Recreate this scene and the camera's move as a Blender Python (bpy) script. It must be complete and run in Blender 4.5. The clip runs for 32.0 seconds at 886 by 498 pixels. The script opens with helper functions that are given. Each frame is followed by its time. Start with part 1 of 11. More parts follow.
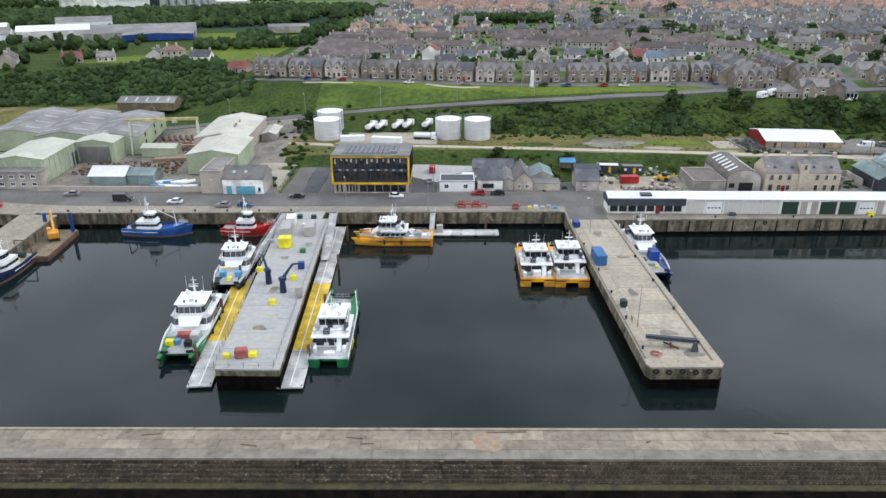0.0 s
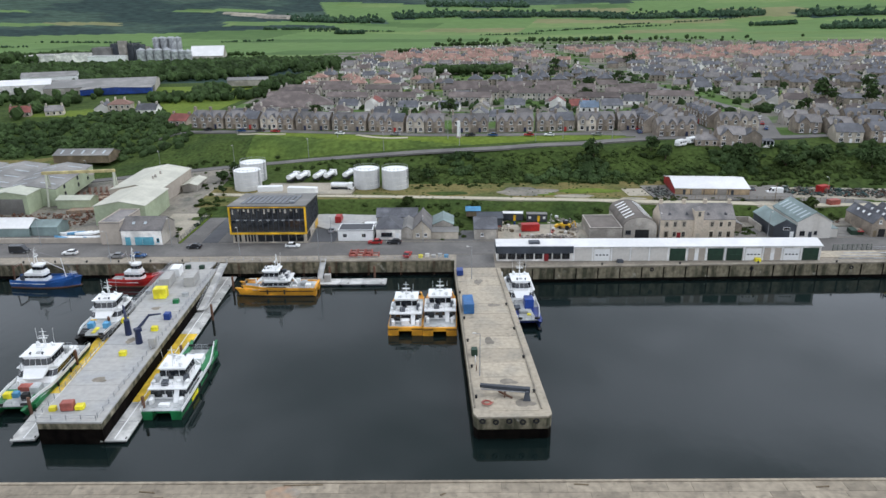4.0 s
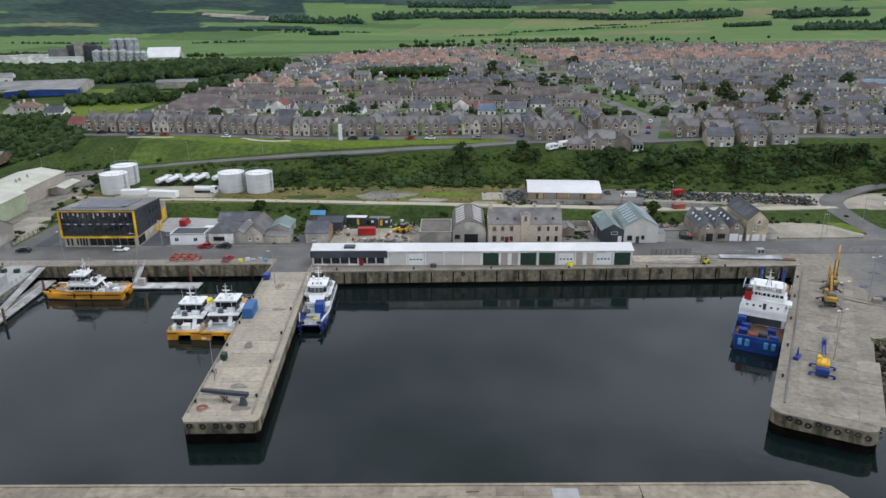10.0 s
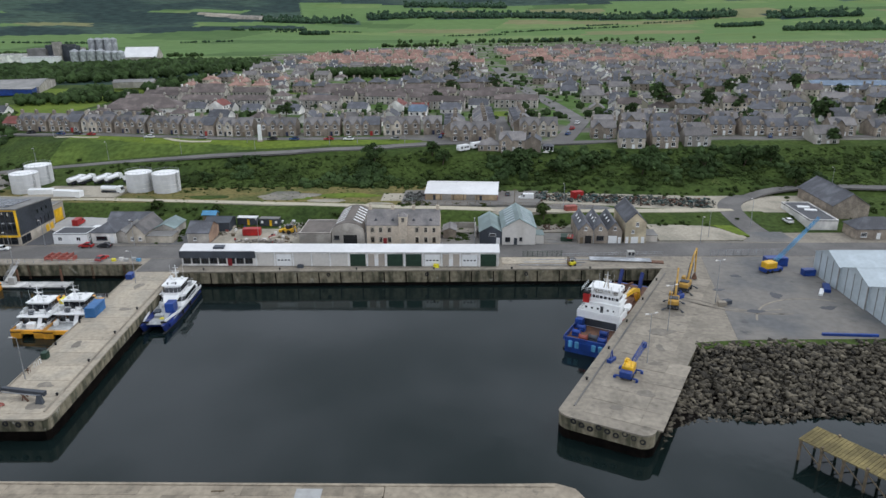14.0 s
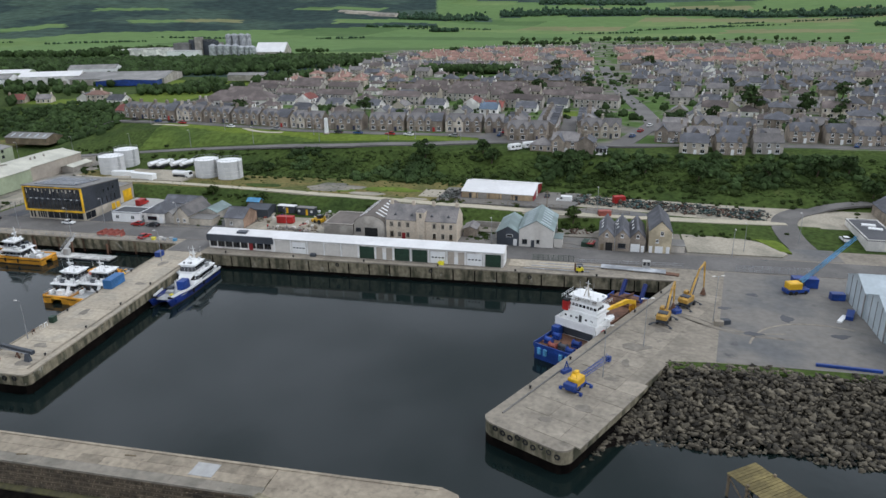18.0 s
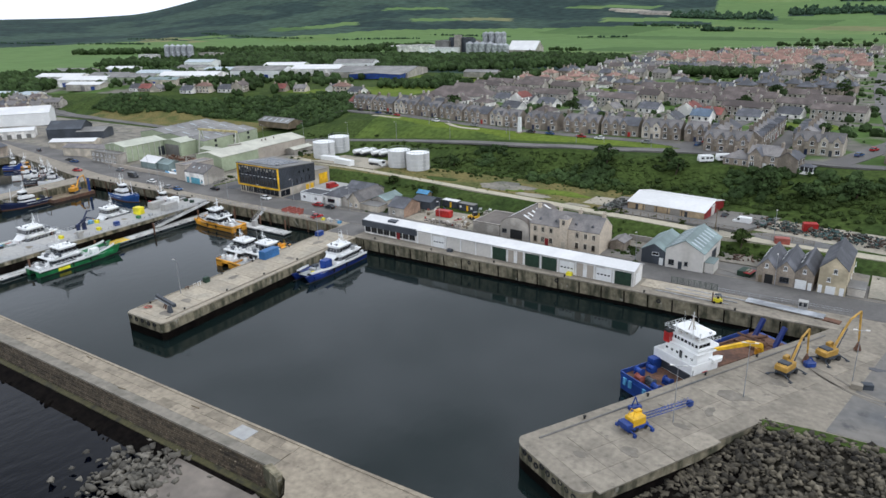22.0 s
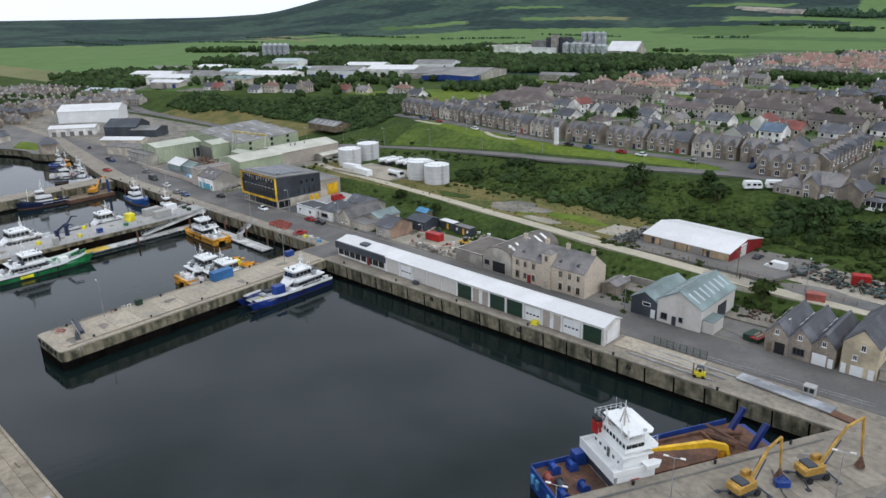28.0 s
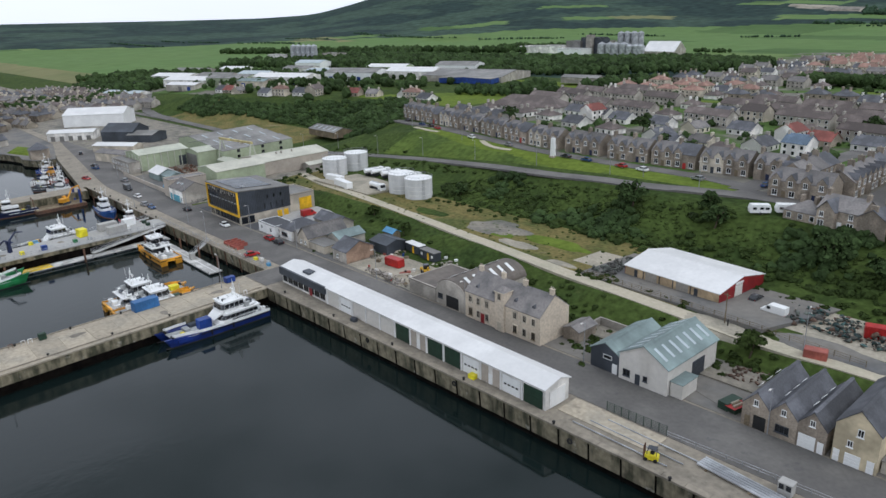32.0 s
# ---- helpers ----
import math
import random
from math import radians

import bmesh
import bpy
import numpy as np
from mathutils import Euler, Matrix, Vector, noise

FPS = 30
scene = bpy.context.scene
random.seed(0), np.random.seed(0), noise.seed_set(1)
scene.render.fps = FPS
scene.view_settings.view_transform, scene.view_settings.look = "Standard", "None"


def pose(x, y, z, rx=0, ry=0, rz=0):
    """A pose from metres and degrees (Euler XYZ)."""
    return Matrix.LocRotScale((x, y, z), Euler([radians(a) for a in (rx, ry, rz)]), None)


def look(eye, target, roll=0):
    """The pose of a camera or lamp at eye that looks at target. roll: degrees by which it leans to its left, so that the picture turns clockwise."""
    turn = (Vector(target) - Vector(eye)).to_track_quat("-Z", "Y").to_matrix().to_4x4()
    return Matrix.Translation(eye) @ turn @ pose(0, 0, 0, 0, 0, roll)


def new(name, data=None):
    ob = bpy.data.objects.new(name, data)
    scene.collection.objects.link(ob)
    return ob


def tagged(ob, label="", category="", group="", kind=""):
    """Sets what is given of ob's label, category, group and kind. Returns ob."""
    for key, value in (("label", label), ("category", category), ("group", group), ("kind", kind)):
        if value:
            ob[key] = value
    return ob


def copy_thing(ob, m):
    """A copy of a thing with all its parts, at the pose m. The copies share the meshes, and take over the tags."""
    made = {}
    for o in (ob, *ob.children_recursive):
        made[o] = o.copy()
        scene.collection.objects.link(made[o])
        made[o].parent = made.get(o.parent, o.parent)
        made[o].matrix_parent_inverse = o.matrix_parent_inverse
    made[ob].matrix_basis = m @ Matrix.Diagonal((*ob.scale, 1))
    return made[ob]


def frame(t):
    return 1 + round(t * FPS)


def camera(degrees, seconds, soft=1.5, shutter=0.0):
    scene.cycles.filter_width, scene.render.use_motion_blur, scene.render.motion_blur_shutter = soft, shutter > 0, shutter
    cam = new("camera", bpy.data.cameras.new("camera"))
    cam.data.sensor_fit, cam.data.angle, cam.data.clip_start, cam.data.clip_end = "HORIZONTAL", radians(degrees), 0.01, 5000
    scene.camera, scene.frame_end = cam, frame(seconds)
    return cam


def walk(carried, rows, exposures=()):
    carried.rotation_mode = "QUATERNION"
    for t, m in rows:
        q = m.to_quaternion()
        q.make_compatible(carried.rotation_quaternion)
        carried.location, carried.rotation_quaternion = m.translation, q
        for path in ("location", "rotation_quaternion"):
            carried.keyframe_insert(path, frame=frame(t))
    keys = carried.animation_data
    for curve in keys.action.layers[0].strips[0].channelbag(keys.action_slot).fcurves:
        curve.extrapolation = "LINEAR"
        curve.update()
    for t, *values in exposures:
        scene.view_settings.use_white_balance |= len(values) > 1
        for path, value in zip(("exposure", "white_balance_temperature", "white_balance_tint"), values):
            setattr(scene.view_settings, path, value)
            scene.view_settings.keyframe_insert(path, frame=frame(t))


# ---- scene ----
cam = camera(63.64, 32.0)
PATH = [
    (0, (0.30, -0.10, 68.50), (-2.17, 184.15, -9.25), -0.04),
    (0.5, (4.00, -0.10, 68.55), (1.55, 178.73, -20.98), -0.11),
    (1, (7.70, -0.10, 68.59), (5.21, 175.35, -27.38), -0.24),
    (1.5, (11.50, -0.10, 68.64), (9.02, 175.26, -27.50), -0.27),
    (2, (15.40, -0.10, 68.68), (12.83, 180.34, -17.54), -0.28),
    (2.5, (19.30, -0.10, 68.72), (16.65, 187.32, -1.05), -0.52),
    (3, (23.30, -0.10, 68.77), (20.76, 188.93, 3.49), -0.52),
    (3.5, (27.40, -0.10, 68.81), (24.65, 188.92, 3.51), -0.53),
    (5.5, (44.30, -0.10, 69.00), (41.45, 188.98, 3.88), -0.51),
    (6, (48.40, -0.10, 69.30), (45.59, 188.95, 4.08), -0.47),
    (6.5, (52.77, -0.15, 69.50), (49.95, 188.91, 4.31), -0.47),
    (7, (57.16, -0.18, 69.66), (54.48, 188.92, 4.59), -0.34),
    (7.5, (61.56, -0.22, 69.82), (58.69, 188.81, 4.56), -0.47),
    (8, (65.97, -0.29, 69.89), (63.02, 188.74, 4.62), -0.46),
    (8.5, (70.38, -0.39, 69.93), (67.40, 188.64, 4.66), -0.44),
    (9, (74.86, -0.48, 69.92), (71.88, 188.55, 4.66), -0.44),
    (9.5, (79.36, -0.50, 69.96), (76.27, 188.53, 4.70), -0.40),
    (10, (83.95, -0.51, 70.03), (80.84, 188.53, 4.81), -0.48),
    (10.5, (88.52, -0.52, 70.11), (85.38, 188.52, 4.89), -0.50),
    (11, (93.09, -0.50, 70.21), (89.79, 188.54, 4.99), -0.42),
    (11.5, (97.64, -0.53, 70.38), (94.34, 188.47, 5.04), -0.45),
    (12, (102.14, -0.57, 70.42), (98.94, 188.49, 5.24), -0.44),
    (12.5, (110.56, -0.54, 70.49), (107.30, 188.42, 5.04), -0.43),
    (13, (115.16, -0.49, 70.51), (111.75, 188.47, 5.07), -0.43),
    (13.5, (119.75, -0.43, 70.46), (116.25, 188.56, 5.10), -0.37),
    (14, (124.16, -0.39, 70.44), (118.33, 188.55, 5.13), -0.46),
    (14.5, (128.79, -0.32, 70.38), (117.74, 188.41, 5.12), -0.46),
    (16.5, (146.97, 1.17, 70.03), (115.52, 187.53, 4.61), -0.62),
    (17, (151.35, 1.93, 69.98), (119.78, 188.25, 4.49), -0.56),
    (17.5, (155.56, 2.92, 70.02), (122.12, 188.87, 4.42), -0.63),
    (18, (159.66, 4.03, 70.13), (116.91, 188.06, 4.51), -0.63),
    (18.5, (164.03, 5.47, 70.17), (106.08, 185.31, 4.60), -0.74),
    (19, (168.31, 7.01, 70.21), (96.42, 181.80, 4.78), -0.93),
    (19.5, (172.49, 8.75, 70.07), (88.44, 178.08, 4.79), -0.89),
    (20, (176.60, 10.76, 70.00), (82.05, 174.48, 4.75), -0.95),
    (20.5, (180.57, 12.90, 69.92), (77.45, 171.40, 4.78), -0.94),
    (21, (184.53, 15.33, 69.84), (77.19, 171.04, 4.78), -0.99),
    (21.5, (187.80, 17.95, 69.84), (80.47, 173.63, 4.70), -0.94),
    (22, (190.64, 20.80, 69.82), (83.07, 176.39, 4.86), -1.13),
    (22.5, (193.03, 23.98, 69.94), (85.49, 179.53, 4.84), -0.93),
    (23, (195.11, 27.34, 70.09), (87.51, 182.83, 4.95), -0.87),
    (23.5, (196.91, 30.88, 70.20), (89.12, 186.24, 5.03), -0.88),
    (24, (197.95, 34.34, 70.27), (79.06, 181.42, 5.21), -1.00),
    (24.5, (199.86, 38.61, 70.17), (68.47, 174.74, 5.32), -1.20),
    (25, (201.12, 42.64, 69.92), (69.59, 178.63, 5.06), -1.17),
    (25.5, (202.20, 46.77, 69.72), (70.44, 182.58, 4.96), -1.28),
    (27.5, (204.95, 63.76, 69.05), (72.55, 199.03, 4.46), -1.31),
    (28, (205.23, 68.19, 68.84), (72.62, 203.27, 4.27), -1.34),
    (28.5, (205.36, 72.56, 68.60), (72.69, 207.60, 4.06), -1.45),
    (29, (205.37, 76.91, 68.39), (72.77, 211.98, 3.78), -1.36),
    (29.5, (205.36, 81.27, 68.24), (72.72, 216.32, 3.67), -1.45),
    (30, (205.28, 85.62, 68.14), (72.64, 220.58, 3.38), -1.31),
    (30.5, (205.18, 90.07, 68.02), (72.42, 225.01, 3.46), -1.53),
    (31, (204.90, 94.40, 67.93), (70.79, 228.01, 3.41), -1.67),
    (31.5, (204.70, 98.80, 67.82), (66.66, 228.46, 3.54), -1.72),
    (32, (204.47, 103.06, 67.76), (62.74, 228.72, 3.55), -1.72),
]
walk(cam, [(t, look(eye, target, roll)) for t, eye, target, roll in PATH],
     exposures=((0, -0.22), (2.5, -0.22), (3.5, -0.3), (6, -0.56), (13, -0.58), (17, -0.59), (20, -0.51), (23, -0.41), (25, -0.42), (28, -0.59), (32, -0.68)))


# ---- light ----
world = bpy.data.worlds.new("overcast_sky")
scene.world = world
world.use_nodes = True
wn, wl = world.node_tree.nodes, world.node_tree.links
wn.clear()
SUN_UP, SUN_AZ = radians(50), radians(76)
sky = wn.new("ShaderNodeTexSky")
sky.sky_type, sky.sun_disc, sky.sun_elevation, sky.sun_rotation = "NISHITA", False, SUN_UP, SUN_AZ
tc = wn.new("ShaderNodeTexCoord")
mp = wn.new("ShaderNodeMapping")
mp.inputs["Scale"].default_value = (1.0, 1.0, 3.4)
mp.inputs["Location"].default_value = (5.2, 0.3, 1.1)
mp.inputs["Rotation"].default_value = (0, 0, radians(13))
cl = wn.new("ShaderNodeTexNoise")
cl.inputs["Scale"].default_value, cl.inputs["Detail"].default_value, cl.inputs["Roughness"].default_value = 2.9, 8.0, 0.6
cr = wn.new("ShaderNodeValToRGB")
cr.color_ramp.elements[0].position, cr.color_ramp.elements[0].color = 0.38, (8.2, 9.2, 10.6, 1)
cr.color_ramp.elements[1].position, cr.color_ramp.elements[1].color = 0.61, (18.2, 19.8, 23.0, 1)
# thin overcast glows on the sun's side
dt = wn.new("ShaderNodeVectorMath")
dt.operation = "DOT_PRODUCT"
dt.inputs[1].default_value = (math.sin(SUN_AZ) * 0.94, math.cos(SUN_AZ) * 0.94, 0.34)
gl = wn.new("ShaderNodeMapRange")
gl.inputs["From Min"].default_value, gl.inputs["From Max"].default_value = -0.6, 1.0
gl.inputs["To Min"].default_value, gl.inputs["To Max"].default_value = 0.85, 1.2
ml = wn.new("ShaderNodeVectorMath")
ml.operation = "SCALE"
mx = wn.new("ShaderNodeMix")
mx.data_type = "RGBA"
mx.inputs[0].default_value = 0.92
bg = wn.new("ShaderNodeBackground")
bg.inputs["Strength"].default_value = 0.055
wo = wn.new("ShaderNodeOutputWorld")
wl.new(tc.outputs["Generated"], mp.inputs["Vector"])
wl.new(mp.outputs["Vector"], cl.inputs["Vector"])
wl.new(cl.outputs["Fac"], cr.inputs["Fac"])
wl.new(tc.outputs["Generated"], dt.inputs[0])
wl.new(dt.outputs["Value"], gl.inputs["Value"])
wl.new(cr.outputs["Color"], ml.inputs[0])
wl.new(gl.outputs["Result"], ml.inputs["Scale"])
# the overcast thins to white near the horizon
sp = wn.new("ShaderNodeSeparateXYZ")
hz = wn.new("ShaderNodeMapRange")
hz.interpolation_type = "SMOOTHSTEP"
hz.inputs["From Min"].default_value, hz.inputs["From Max"].default_value = 0.78, 0.0
hz.inputs["To Min"].default_value, hz.inputs["To Max"].default_value = 0.0, 0.95
hm = wn.new("ShaderNodeMix")
hm.data_type = "RGBA"
hm.inputs[7].default_value = (15.2, 16.4, 18.7, 1)
wl.new(tc.outputs["Generated"], sp.inputs[0])
wl.new(sp.outputs["Z"], hz.inputs["Value"])
wl.new(hz.outputs["Result"], hm.inputs[0])
wl.new(ml.outputs[0], hm.inputs[6])
# unseen grey cloud bank to the north, paler beside it, added to shape water reflections
bd = wn.new("ShaderNodeVectorMath")
bd.operation = "DOT_PRODUCT"
bd.inputs[1].default_value = (-0.08, 0.947, 0.309)
bk = wn.new("ShaderNodeMapRange")
bk.interpolation_type = "SMOOTHSTEP"
bk.inputs["From Min"].default_value, bk.inputs["From Max"].default_value = 0.86, 0.99
bk.inputs["To Min"].default_value, bk.inputs["To Max"].default_value = 1.9, 1.5
bm2 = wn.new("ShaderNodeVectorMath")
bm2.operation = "SCALE"
wl.new(tc.outputs["Generated"], bd.inputs[0])
wl.new(bd.outputs["Value"], bk.inputs["Value"])
wl.new(hm.outputs[2], bm2.inputs[0])
wl.new(bk.outputs["Result"], bm2.inputs["Scale"])
wl.new(sky.outputs["Color"], mx.inputs[6])
wl.new(bm2.outputs[0], mx.inputs[7])
wl.new(mx.outputs[2], bg.inputs["Color"])
wl.new(bg.outputs["Background"], wo.inputs["Surface"])
sun = new("sun", bpy.data.lights.new("sun", "SUN"))
sun.data.energy, sun.data.angle, sun.data.color = 1.05, radians(14), (0.97, 0.98, 1.0)
sun.matrix_world = look((0, 0, 300), (-math.sin(SUN_AZ) * 200, -math.cos(SUN_AZ) * 200, 300 - 200 * math.tan(SUN_UP)))


# ---- materials ----
MATS = {}
# things already placed by view rays; the last pass leaves them alone
VIEW_PLACED = []


def mat(name, col, rough=0.8, s1=1.6, s2=0.09, v1=0.22, v2=0.25, bump=0.25, metal=0.0, rnd=0.0, col2=None, cut=(0.45, 0.65), spec=0.4, per_island=0.0, hue=0.0, streak=0.0, stain=None, stain_at=(0.60, 0.70), stain_scale=0.35):
    """A weathered surface: fine grain, broad patches (towards col2 where given), fine relief, and a change from piece to piece."""
    m = bpy.data.materials.new(name)
    m.use_nodes = True
    n, l = m.node_tree.nodes, m.node_tree.links
    bs = n["Principled BSDF"]
    bs.inputs["Roughness"].default_value, bs.inputs["Metallic"].default_value = rough, metal
    bs.inputs["Specular IOR Level"].default_value = spec
    co = n.new("ShaderNodeTexCoord")
    a, b = n.new("ShaderNodeTexNoise"), n.new("ShaderNodeTexNoise")
    a.inputs["Scale"].default_value, a.inputs["Detail"].default_value = s1, 6
    b.inputs["Scale"].default_value, b.inputs["Detail"].default_value = s2, 5
    l.new(co.outputs["Object"], a.inputs["Vector"])
    if streak:
        sm = n.new("ShaderNodeMapping")
        sm.inputs["Scale"].default_value = (1, 1, streak)
        l.new(co.outputs["Object"], sm.inputs["Vector"])
        l.new(sm.outputs["Vector"], b.inputs["Vector"])
    else:
        l.new(co.outputs["Object"], b.inputs["Vector"])
    r = n.new("ShaderNodeValToRGB")
    r.color_ramp.elements[0].position, r.color_ramp.elements[1].position = cut
    c2 = col2 or tuple(min(1, c * (1 + v2)) for c in col)
    c1 = col if col2 else tuple(c * (1 - v2) for c in col)
    r.color_ramp.elements[0].color, r.color_ramp.elements[1].color = (*c1, 1), (*c2, 1)
    l.new(b.outputs["Fac"], r.inputs["Fac"])
    g = n.new("ShaderNodeMapRange")
    g.inputs["From Min"].default_value, g.inputs["From Max"].default_value = 0.25, 0.75
    g.inputs["To Min"].default_value, g.inputs["To Max"].default_value = 1 - v1, 1 + v1
    l.new(a.outputs["Fac"], g.inputs["Value"])
    out = g.outputs["Result"]
    if rnd or per_island:
        src = n.new("ShaderNodeNewGeometry").outputs["Random Per Island"] if per_island else n.new("ShaderNodeObjectInfo").outputs["Random"]
        k = per_island or rnd
        q = n.new("ShaderNodeMapRange")
        q.inputs["To Min"].default_value, q.inputs["To Max"].default_value = 1 - k, 1 + k
        l.new(src, q.inputs["Value"])
        mu = n.new("ShaderNodeMath")
        mu.operation = "MULTIPLY"
        l.new(out, mu.inputs[0])
        l.new(q.outputs["Result"], mu.inputs[1])
        out = mu.outputs[0]
    hs = n.new("ShaderNodeHueSaturation")
    base = r.outputs["Color"]
    if stain:
        c = n.new("ShaderNodeTexNoise")
        c.inputs["Scale"].default_value, c.inputs["Detail"].default_value, c.inputs["Roughness"].default_value = stain_scale, 8, 0.65
        l.new(co.outputs["Object"], c.inputs["Vector"])
        sr = n.new("ShaderNodeMapRange")
        sr.inputs["From Min"].default_value, sr.inputs["From Max"].default_value = stain_at
        sr.inputs["To Max"].default_value = 0.85
        l.new(c.outputs["Fac"], sr.inputs["Value"])
        sx = n.new("ShaderNodeMix")
        sx.data_type = "RGBA"
        sx.inputs[7].default_value = (*stain, 1)
        l.new(sr.outputs["Result"], sx.inputs[0])
        l.new(base, sx.inputs[6])
        base = sx.outputs[2]
    l.new(base, hs.inputs["Color"])
    l.new(out, hs.inputs["Value"])
    if hue:
        hq = n.new("ShaderNodeMapRange")
        hq.inputs["To Min"].default_value, hq.inputs["To Max"].default_value = 0.5 - hue, 0.5 + hue
        l.new(src, hq.inputs["Value"])
        l.new(hq.outputs["Result"], hs.inputs["Hue"])
    l.new(hs.outputs["Color"], bs.inputs["Base Color"])
    if bump:
        bu = n.new("ShaderNodeBump")
        bu.inputs["Strength"].default_value, bu.inputs["Distance"].default_value = bump, 0.08
        l.new(a.outputs["Fac"], bu.inputs["Height"])
        l.new(bu.outputs["Normal"], bs.inputs["Normal"])
    MATS[name] = m
    return m


def water_mat(name, scale, strength, stretch, dark):
    m = bpy.data.materials.new(name)
    m.use_nodes = True
    n, l = m.node_tree.nodes, m.node_tree.links
    bs = n["Principled BSDF"]
    bs.inputs["Base Color"].default_value = (*dark, 1)
    bs.inputs["Roughness"].default_value, bs.inputs["IOR"].default_value = 0.06, 1.333
    co, mpn = n.new("ShaderNodeTexCoord"), n.new("ShaderNodeMapping")
    mpn.inputs["Scale"].default_value = (1, stretch, 1)
    mpn.inputs["Rotation"].default_value = (0, 0, 0.35)
    l.new(co.outputs["Object"], mpn.inputs["Vector"])
    a, b = n.new("ShaderNodeTexNoise"), n.new("ShaderNodeTexNoise")
    a.inputs["Scale"].default_value, a.inputs["Detail"].default_value = scale, 4
    b.inputs["Scale"].default_value, b.inputs["Detail"].default_value = 0.018, 3
    l.new(mpn.outputs["Vector"], a.inputs["Vector"])
    l.new(co.outputs["Object"], b.inputs["Vector"])
    q = n.new("ShaderNodeMapRange")
    q.inputs["From Min"].default_value, q.inputs["From Max"].default_value = 0.35, 0.7
    q.inputs["To Min"].default_value, q.inputs["To Max"].default_value = strength * 0.35, strength
    l.new(b.outputs["Fac"], q.inputs["Value"])
    bu = n.new("ShaderNodeBump")
    bu.inputs["Distance"].default_value = 0.25
    l.new(q.outputs["Result"], bu.inputs["Strength"])
    l.new(a.outputs["Fac"], bu.inputs["Height"])
    l.new(bu.outputs["Normal"], bs.inputs["Normal"])
    MATS[name] = m
    return m


CONCRETE = mat("weathered_concrete", (0.275, 0.240, 0.188), 0.9, 0.9, 0.16, 0.24, col2=(0.215, 0.188, 0.148), rnd=0.12, stain=(0.10, 0.09, 0.075), stain_at=(0.58, 0.74))
PIER_TOP = mat("worn_pier_concrete", (0.39, 0.335, 0.255), 0.9, 1.1, 0.2, 0.2, col2=(0.32, 0.285, 0.225), rnd=0.1, stain=(0.13, 0.115, 0.09), stain_at=(0.58, 0.74))
JETTY_TOP = mat("jetty_concrete", (0.39, 0.378, 0.352), 0.85, 0.8, 0.14, 0.14, col2=(0.35, 0.35, 0.34), stain=(0.18, 0.175, 0.165), stain_at=(0.6, 0.78))
QUAY_WALL = mat("quay_wall_stone", (0.225, 0.195, 0.13), 0.9, 0.9, 0.55, 0.45, col2=(0.062, 0.06, 0.036), cut=(0.42, 0.60), bump=0.6, streak=0.2, stain=(0.44, 0.415, 0.35), stain_at=(0.60, 0.72), stain_scale=0.4)
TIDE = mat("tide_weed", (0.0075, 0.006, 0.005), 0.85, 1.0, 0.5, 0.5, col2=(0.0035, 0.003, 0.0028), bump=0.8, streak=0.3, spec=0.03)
BW_TOP = mat("breakwater_paving", (0.275, 0.232, 0.172), 0.9, 0.9, 0.2, 0.25, col2=(0.215, 0.18, 0.134), rnd=0.2, stain=(0.10, 0.085, 0.065), stain_at=(0.56, 0.72), stain_scale=0.5)
BW_EDGE = mat("breakwater_edge_concrete", (0.23, 0.205, 0.165), 0.9, 0.9, 0.25, 0.2, col2=(0.165, 0.15, 0.12), stain=(0.10, 0.09, 0.07), stain_at=(0.6, 0.74), stain_scale=0.5)
MASONRY = mat("breakwater_block", (0.075, 0.057, 0.037), 0.9, 2.2, 0.3, 0.35, col2=(0.034, 0.027, 0.018), bump=0.7, rnd=0.35, stain=(0.30, 0.25, 0.18), stain_at=(0.58, 0.68), stain_scale=2.2)
MASONRY_J = mat("breakwater_blocks_far", (0.075, 0.057, 0.037), 0.9, 2.2, 0.3, 0.35, col2=(0.034, 0.027, 0.018), bump=0.7, per_island=0.35, stain=(0.30, 0.25, 0.18), stain_at=(0.58, 0.68), stain_scale=2.2)
LEDGE = mat("weedy_ledge", (0.066, 0.060, 0.024), 0.85, 1.2, 0.2, 0.35, col2=(0.06, 0.052, 0.025), stain=(0.03, 0.028, 0.018), stain_at=(0.5, 0.62))
ASPHALT = mat("asphalt", (0.118, 0.111, 0.103), 0.88, 1.2, 0.09, 0.12, col2=(0.165, 0.155, 0.142), stain=(0.075, 0.075, 0.077), stain_at=(0.6, 0.72), stain_scale=0.25)
ASPHALT_D = mat("dark_asphalt", (0.075, 0.077, 0.082), 0.85, 1.2, 0.09, 0.12, col2=(0.10, 0.10, 0.105))
YARD = mat("yard_surface", (0.185, 0.171, 0.150), 0.9, 0.6, 0.07, 0.16, col2=(0.12, 0.12, 0.118), stain=(0.07, 0.07, 0.07), stain_at=(0.6, 0.72), stain_scale=0.2)
YARD_BROWN = mat("trodden_yard", (0.235, 0.21, 0.17), 0.95, 0.9, 0.12, 0.25, col2=(0.13, 0.125, 0.105), stain=(0.07, 0.09, 0.035), stain_at=(0.58, 0.68), stain_scale=0.25)
GRAVEL = mat("gravel", (0.38, 0.34, 0.27), 0.95, 1.4, 0.12, 0.2, col2=(0.27, 0.25, 0.20), spec=0.06)
TRACK = mat("chalky_track", (0.46, 0.41, 0.315), 0.95, 1.2, 0.14, 0.14, col2=(0.40, 0.37, 0.28), spec=0.06)
